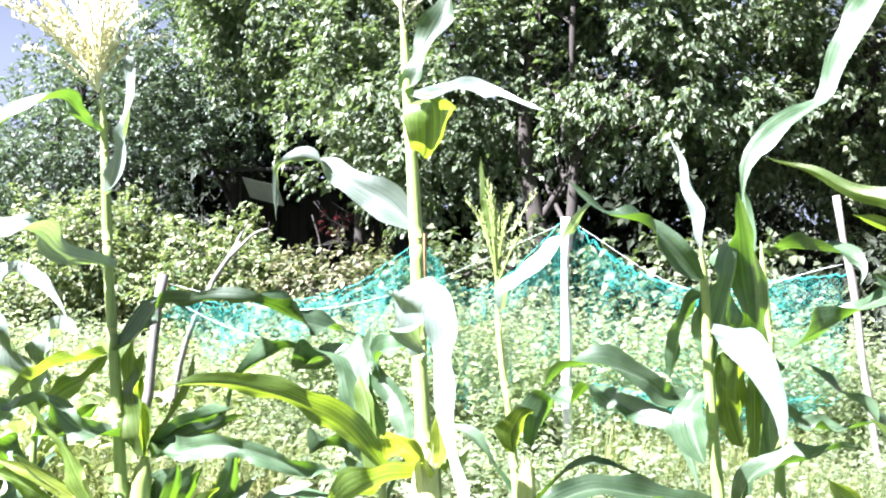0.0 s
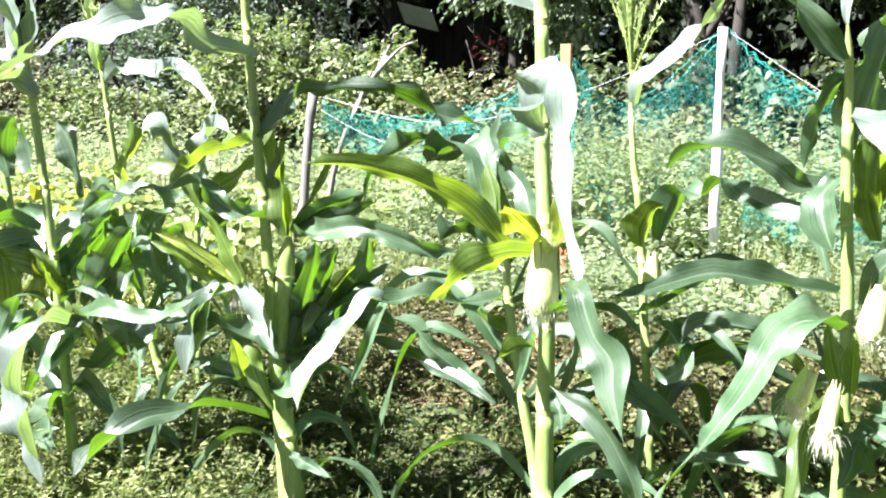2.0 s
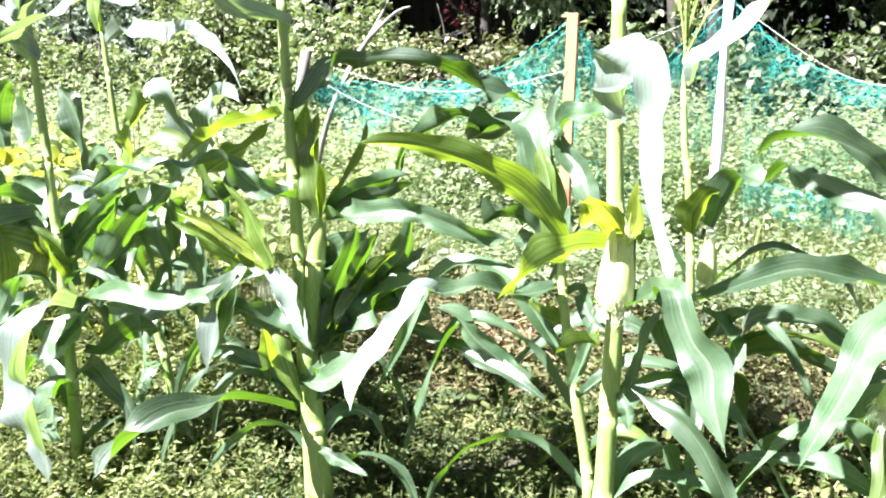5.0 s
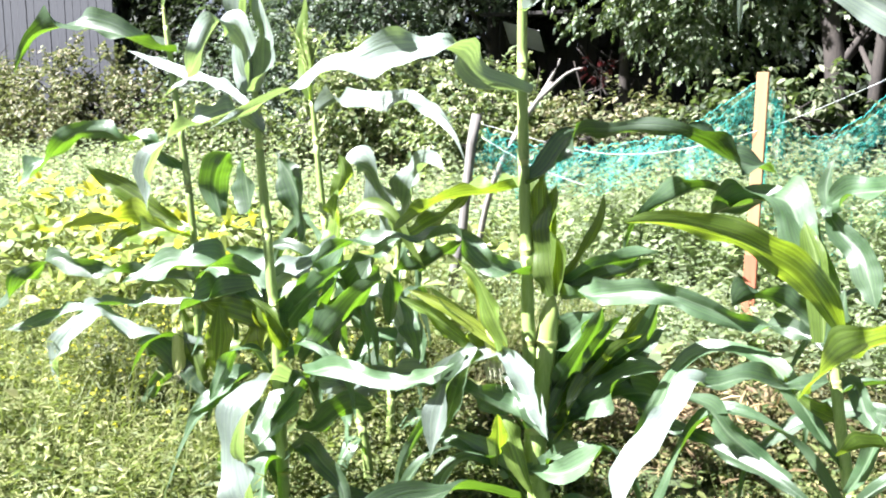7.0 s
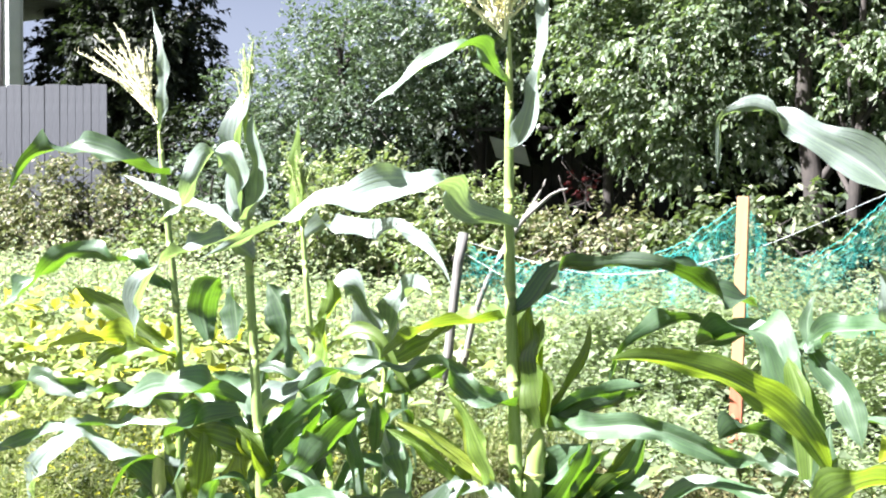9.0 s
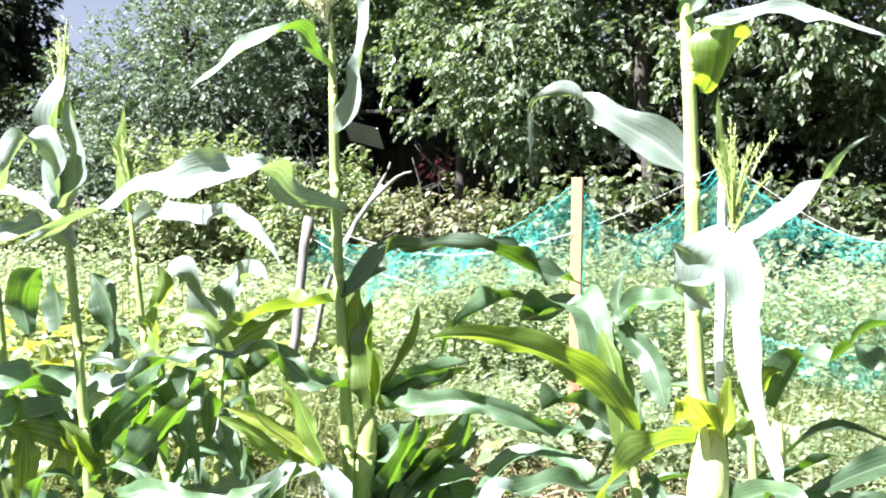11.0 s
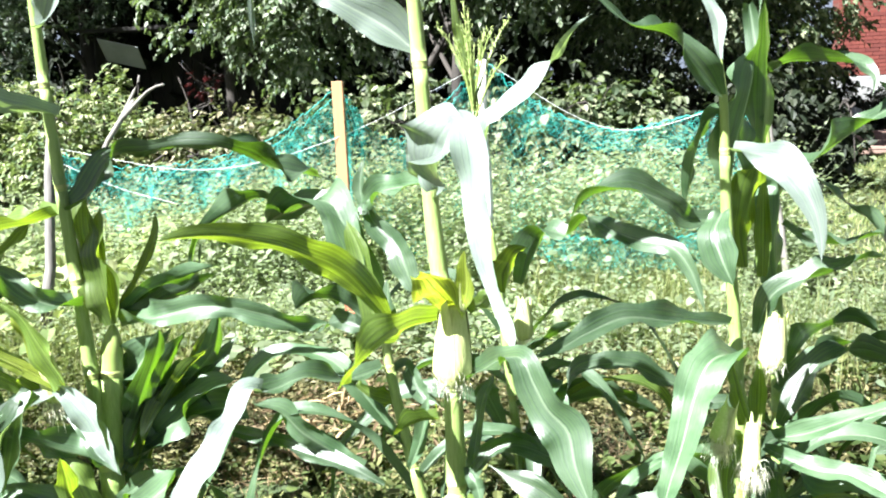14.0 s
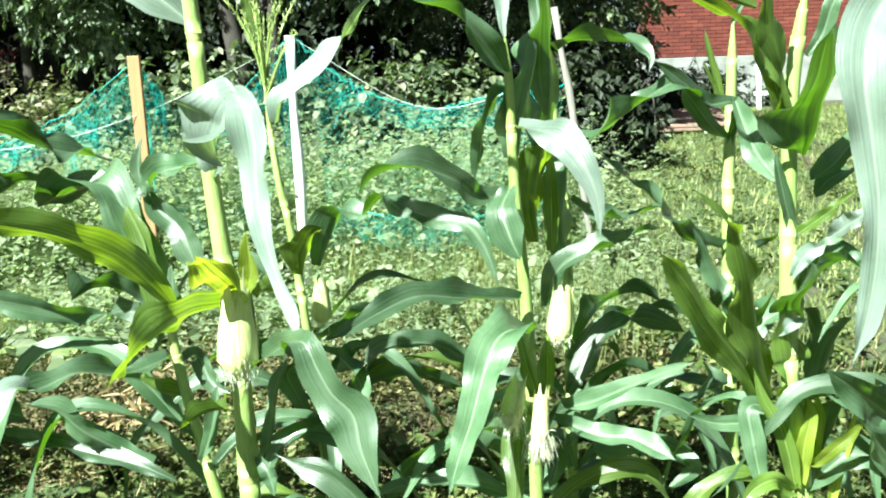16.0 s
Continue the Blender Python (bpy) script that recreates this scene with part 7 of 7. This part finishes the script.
blade(plant, [(-1.65, 2, 1.132, 2.2, 40), (-1.76, 2.02, 1.178, 3.9, 40), (-1.89, 2.04, 1.213, 3.6, 40), (-2.04, 2.06, 1.249, 3, 40), (-2.2, 2.08, 1.29, 0.6, 40)], "pale")
blade(plant, [(-1.58, 1.95, 0.497, 2.8, -44), (-1.52, 1.98, 0.603, 10.3, -44), (-1.46, 2, 0.679, 8.2, -44), (-1.4, 2.02, 0.729, 0.8, -44)])
blade(plant, [(-1.54, 1.9, 0.532, 7.1, 60), (-1.55, 1.89, 0.605, 9.2, 62), (-1.56, 1.89, 0.663, 1, 62)], "yellow")
blade(plant, [(-1.55, 1.88, 0.693, 5, -20), (-1.6, 1.84, 0.68, 9.7, -30), (-1.66, 1.8, 0.659, 10.5, 30), (-1.72, 1.78, 0.632, 0.9, 30)])
blade(plant, [(-1.45, 1.88, 0.467, 5.1, 30), (-1.44, 1.8, 0.497, 9.1, 40), (-1.45, 1.75, 0.461, 12.5, 65), (-1.45, 1.72, 0.385, 12.5, 72), (-1.44, 1.71, 0.319, 12.5, 72), (-1.41, 1.7, 0.256, 12.5, 72), (-1.38, 1.69, 0.18, 8.9, 72), (-1.36, 1.68, 0.09, 0.9, 72)], "pale")
blade(plant, [(-1.39, 1.88, 0.454, 2.8, 50), (-1.41, 1.84, 0.419, 10.9, 62), (-1.44, 1.81, 0.372, 9.3, 64), (-1.47, 1.79, 0.329, 0.7, 64)])
blade(plant, [(-1.54, 1.86, 0.482, 4.3, 40), (-1.57, 1.82, 0.464, 7.2, 60), (-1.61, 1.79, 0.426, 6.8, 60), (-1.67, 1.76, 0.379, 0.6, 60)])
blade(plant, [(-1.47, 1.92, 0.514, 2.2, -44), (-1.55, 1.94, 0.634, 7.6, -44), (-1.66, 1.96, 0.726, 12.5, -44), (-1.74, 1.98, 0.762, 1.3, -44)])
blade(plant, [(-1.46, 1.9, 0.549, 2.2, 60), (-1.51, 1.88, 0.592, 12.5, -30), (-1.64, 1.84, 0.63, 9.9, -40), (-1.71, 1.82, 0.685, 1.1, -40)], "fresh")
blade(plant, [(-1.4, 1.92, 0.464, 2.2, -44), (-1.35, 1.94, 0.597, 7.8, -44), (-1.29, 1.96, 0.714, 12.4, 50), (-1.26, 1.97, 0.786, 1.2, 50)])
blade(plant, [(-1.44, 1.9, 0.342, 3.3, 30), (-1.39, 1.92, 0.344, 9.4, -44), (-1.31, 1.94, 0.411, 10.3, -44), (-1.24, 1.96, 0.416, 1.1, -44)])
blade(plant, [(-1.43, 1.92, 0.577, 3.3, -44), (-1.36, 1.94, 0.683, 12.5, 50), (-1.34, 1.95, 0.768, 9.3, 50), (-1.32, 1.95, 0.812, 1.2, 50)])
blade(plant, [(-1.47, 1.9, 0.26, 3.3, 50), (-1.5, 1.86, 0.254, 8.4, 60), (-1.5, 1.83, 0.173, 12.5, 70), (-1.46, 1.82, 0.122, 1.3, 70)])
blade(plant, [(-1.41, 1.9, 0.49, 3.5, 50), (-1.29, 1.87, 0.534, 5.8, 55), (-1.16, 1.85, 0.531, 4, 50), (-1.05, 1.84, 0.549, 4.5, 40), (-0.95, 1.83, 0.608, 0.9, 40)])
blade(plant, [(-1.42, 1.88, 0.446, 3.5, 60), (-1.46, 1.85, 0.409, 10.3, 64), (-1.53, 1.83, 0.333, 1.1, 64)], "pale")
blade(plant, [(-1.46, 1.95, 0.497, 3.5, -44), (-1.33, 1.9, 0.607, 9.9, -44), (-1.22, 1.86, 0.714, 7.2, -44), (-1.13, 1.83, 0.771, 0.5, -44)])
blade(plant, [(-1.49, 1.96, 0.637, 2.5, -44), (-1.37, 1.92, 0.723, 6.2, -44), (-1.25, 1.88, 0.796, 0.7, -44)])
blade(plant, [(-1.46, 1.9, 0.572, 2.5, 50), (-1.49, 1.87, 0.637, 4.1, 50), (-1.54, 1.85, 0.676, 0.5, 50)], "fresh")
blade(plant, [(-1.71, 1.9, 0.439, 2.6, -44), (-1.65, 1.86, 0.553, 8.5, -44), (-1.61, 1.82, 0.66, 0.8, -44)], "fresh")
blade(plant, [(-1.26, 2.05, 0.6, 2.2, -44), (-1.23, 2.02, 0.686, 6.7, -44), (-1.23, 2, 0.751, 0.5, -44)])
blade(plant, [(-1.22, 2.05, 0.674, 2.2, 60), (-1.17, 2.03, 0.635, 7.7, 66), (-1.15, 2.02, 0.569, 8.4, 70), (-1.16, 2.02, 0.513, 1, 70)])
corn_tassel(plant, (-1.57, 1.92, 1.36), (-1.57, 1.92, 1.56), 9, 0.07)
corn_fill(plant, 9, 0.08, 0.7, 284)

# corn plant F
plant = corn_plant(-2.27, 2.38, "corn plant with feathery tassel beside the weeds")
corn_stalk(plant, [(-2.27, 2.38, -0.02), (-2.29, 2.4, 0.68), (-2.35, 2.4, 1.18), (-2.39, 2.4, 1.48)], 0.014, 0.008)
blade(plant, [(-2.33, 2.4, 1.299, 5.9, 20), (-2.4, 2.35, 1.31, 10.1, 20), (-2.47, 2.3, 1.349, 9.5, 55), (-2.57, 2.26, 1.378, 10.5, 50), (-2.68, 2.22, 1.382, 12.5, -20), (-2.78, 2.2, 1.357, 5, -44), (-2.84, 2.19, 1.3, 2.8, -44), (-2.88, 2.18, 1.222, 0.6, -44)])
blade(plant, [(-2.32, 2.4, 0.902, 2.3, 40), (-2.36, 2.36, 0.961, 6, 60), (-2.39, 2.32, 1.019, 6.7, 60), (-2.46, 2.28, 1.01, 8.4, -20), (-2.52, 2.25, 1.043, 6, -44), (-2.61, 2.21, 1.033, 7.8, -44), (-2.68, 2.18, 0.978, 7.6, -44), (-2.72, 2.14, 0.913, 12.5, 55), (-2.83, 2.1, 0.83, 1.3, 55)])
blade(plant, [(-2.3, 2.4, 0.695, 2.4, 40), (-2.39, 2.36, 0.757, 7.7, 50), (-2.5, 2.32, 0.832, 8.5, 50), (-2.59, 2.28, 0.888, 4.8, 45), (-2.65, 2.25, 0.932, 0.6, 45)], "fresh")
blade(plant, [(-2.28, 2.38, 0.692, 4.9, 20), (-2.38, 2.34, 0.716, 12.5, -20), (-2.5, 2.3, 0.736, 12.5, -30), (-2.68, 2.25, 0.715, 12.5, -20), (-2.93, 2.2, 0.68, 1.3, -20)], "yellow")
blade(plant, [(-2.27, 2.37, 0.699, 3.4, 40), (-2.37, 2.33, 0.714, 9.4, 40), (-2.48, 2.3, 0.69, 12.2, 45), (-2.56, 2.27, 0.643, 1.2, 45)], "fresh")
blade(plant, [(-2.27, 2.38, 0.543, 5.1, -20), (-2.39, 2.34, 0.552, 9.1, -44), (-2.48, 2.3, 0.562, 7.2, -44), (-2.58, 2.26, 0.565, 6.7, 50), (-2.66, 2.22, 0.583, 7, 50), (-2.74, 2.2, 0.605, 7.1, 60), (-2.83, 2.17, 0.547, 6, -44), (-2.91, 2.14, 0.472, 12.5, 60), (-3.02, 2.12, 0.388, 1.6, 60)])
blade(plant, [(-2.24, 2.37, 0.327, 4.2, -20), (-2.36, 2.33, 0.338, 6.9, -44), (-2.46, 2.3, 0.349, 5.1, 40), (-2.56, 2.26, 0.404, 6.3, 30), (-2.59, 2.23, 0.419, 11.2, 50), (-2.69, 2.2, 0.329, 12.5, 70), (-2.74, 2.18, 0.246, 8.7, 75), (-2.73, 2.17, 0.125, 1.3, 75)], "pale")
blade(plant, [(-2.27, 2.38, 0.465, 3, 20), (-2.45, 2.32, 0.454, 5.5, 20), (-2.64, 2.26, 0.432, 6.3, 30), (-2.81, 2.22, 0.384, 7, 60), (-2.91, 2.19, 0.343, 5, 60), (-3.02, 2.16, 0.317, 0.7, 60)])
blade(plant, [(-2.23, 2.36, 0.204, 3.9, -44), (-2.28, 2.36, 0.314, 8.5, -44), (-2.31, 2.36, 0.407, 4.2, -44), (-2.32, 2.36, 0.467, 0.6, -44)], "fresh")
blade(plant, [(-2.22, 2.35, 0.15, 4.2, -44), (-2.32, 2.32, 0.239, 10.9, -44), (-2.39, 2.28, 0.317, 10.8, -44), (-2.44, 2.26, 0.332, 1.4, -44)])
corn_ear(plant, (-2.32, 2.34, 0.22), (-2.32, 2.34, 0.38), 0.023, 3)
corn_tassel(plant, (-2.39, 2.4, 1.47), (-2.57, 2.4, 1.7), 26, 0.16)
corn_leaf(plant, [(-2.38, 2.4, 1.45), (-2.34, 2.38, 1.59), (-2.36, 2.38, 1.74), (-2.42, 2.4, 1.86)], 0.051, 80, 80, "pale")
corn_fill(plant, 6, 0.1, 0.6, 303)

# corn plant G
plant = corn_plant(-1.49, 2.28, "corn plant with short green tassel and crowded leaves")
corn_stalk(plant, [(-1.49, 2.28, -0.02), (-1.5, 2.28, 0.14), (-1.6, 2.28, 0.54), (-1.66, 2.3, 0.84), (-1.69, 2.3, 1.12), (-1.7, 2.3, 1.23)], 0.013, 0.006)
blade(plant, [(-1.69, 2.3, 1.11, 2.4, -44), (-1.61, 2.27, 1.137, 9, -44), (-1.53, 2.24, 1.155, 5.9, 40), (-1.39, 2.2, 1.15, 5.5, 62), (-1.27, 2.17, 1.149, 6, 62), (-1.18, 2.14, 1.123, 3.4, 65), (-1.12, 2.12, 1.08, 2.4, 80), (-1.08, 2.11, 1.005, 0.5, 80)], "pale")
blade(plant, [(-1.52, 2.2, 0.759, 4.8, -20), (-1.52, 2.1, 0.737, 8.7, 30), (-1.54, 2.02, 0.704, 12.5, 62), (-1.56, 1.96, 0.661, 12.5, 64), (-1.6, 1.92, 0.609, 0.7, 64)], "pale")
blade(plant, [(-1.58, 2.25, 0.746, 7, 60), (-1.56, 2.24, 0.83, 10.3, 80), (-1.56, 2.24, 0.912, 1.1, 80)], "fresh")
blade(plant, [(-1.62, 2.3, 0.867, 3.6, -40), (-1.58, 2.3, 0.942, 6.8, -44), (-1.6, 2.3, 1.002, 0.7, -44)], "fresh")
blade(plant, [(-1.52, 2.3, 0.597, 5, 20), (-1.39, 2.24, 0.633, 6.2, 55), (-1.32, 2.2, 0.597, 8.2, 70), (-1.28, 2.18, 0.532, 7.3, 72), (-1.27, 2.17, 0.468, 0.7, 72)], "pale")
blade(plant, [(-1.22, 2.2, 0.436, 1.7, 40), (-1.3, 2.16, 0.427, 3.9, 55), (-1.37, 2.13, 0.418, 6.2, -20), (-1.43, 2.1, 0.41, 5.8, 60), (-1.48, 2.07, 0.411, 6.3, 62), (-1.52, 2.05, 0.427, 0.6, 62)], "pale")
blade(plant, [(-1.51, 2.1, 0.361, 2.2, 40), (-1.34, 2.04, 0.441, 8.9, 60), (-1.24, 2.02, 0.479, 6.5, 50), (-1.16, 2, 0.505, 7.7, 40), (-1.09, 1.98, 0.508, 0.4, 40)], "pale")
blade(plant, [(-1.5, 2.3, 0.509, 5.1, -44), (-1.58, 2.28, 0.54, 12.5, -44), (-1.66, 2.25, 0.472, 11.4, -44), (-1.73, 2.22, 0.393, 0.9, -44)])
blade(plant, [(-1.62, 2.3, 0.601, 3.6, -44), (-1.7, 2.3, 0.659, 9.1, -44), (-1.79, 2.3, 0.718, 5.2, 50), (-1.87, 2.3, 0.709, 0.8, 50)])
blade(plant, [(-1.61, 2.3, 0.541, 3, -44), (-1.54, 2.3, 0.65, 7.6, -44), (-1.45, 2.3, 0.74, 10.2, 50), (-1.39, 2.3, 0.777, 1.1, 50)])
corn_leaf(plant, [(-1.7, 2.3, 1.15), (-1.72, 2.3, 1.28), (-1.71, 2.3, 1.46)], 0.063, 80, 80, "fresh")
corn_tassel(plant, (-1.7, 2.3, 1.2), (-1.7, 2.3, 1.33), 10, 0.07)
corn_fill(plant, 9, 0.1, 0.8, 319)

# corn plant K
plant = corn_plant(-1.6, 2.55, "low corn plant with curled broad leaves")
corn_stalk(plant, [(-1.6, 2.55, -0.02), (-1.6, 2.55, 0.02), (-1.59, 2.57, 0.54), (-1.59, 2.6, 0.74)], 0.012, 0.008)
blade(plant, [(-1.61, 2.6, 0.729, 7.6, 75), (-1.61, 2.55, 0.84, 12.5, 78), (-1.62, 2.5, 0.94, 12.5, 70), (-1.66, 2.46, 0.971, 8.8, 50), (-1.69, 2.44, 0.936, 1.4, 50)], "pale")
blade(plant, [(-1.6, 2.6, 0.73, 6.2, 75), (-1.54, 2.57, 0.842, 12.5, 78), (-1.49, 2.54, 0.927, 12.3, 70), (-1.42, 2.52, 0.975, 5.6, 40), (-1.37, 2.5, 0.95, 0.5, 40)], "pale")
blade(plant, [(-1.61, 2.6, 0.689, 6.2, -30), (-1.51, 2.6, 0.752, 9.2, -40), (-1.41, 2.6, 0.813, 7.6, -40), (-1.33, 2.6, 0.888, 0.9, -40)], "fresh")
blade(plant, [(-1.6, 2.58, 0.62, 3.3, 50), (-1.49, 2.56, 0.637, 11.6, -44), (-1.38, 2.54, 0.704, 8.2, -44), (-1.31, 2.52, 0.747, 1.1, -44)])
blade(plant, [(-1.61, 2.58, 0.51, 3.4, -44), (-1.69, 2.55, 0.579, 8.5, -44), (-1.74, 2.52, 0.616, 7.2, 40), (-1.81, 2.5, 0.593, 1.1, 40)])
corn_fill(plant, 9, 0.05, 0.6, 327)


# ---- single bricks of the near house corner ----
def house_bricks(wall):
    rng = random.Random(12)
    base = []
    for size in ((0.25, 0.03, 0.065), (0.12, 0.03, 0.065)):
        bm = box_bm(bmesh.new(), size, (0, 0, 0), None, 0.0)
        me = bpy.data.meshes.new("brick")
        bm.to_mesh(me)
        bm.free()
        me.materials.append(SINGLE_BRICK)
        base.append(me)
    for row in range(16):
        for col in range(18):
            half = row % 2 == 1 and col == 0
            b = part("brick", base[1 if half else 0], wall)
            x = 0.066 if half else 0.131 + 0.26 * col - (0.13 if row % 2 else 0.0)
            b.location = (x, -0.004 + rng.uniform(-0.004, 0.003), 1.1 + 0.075 * row)


house_bricks(HOUSE_WALL)
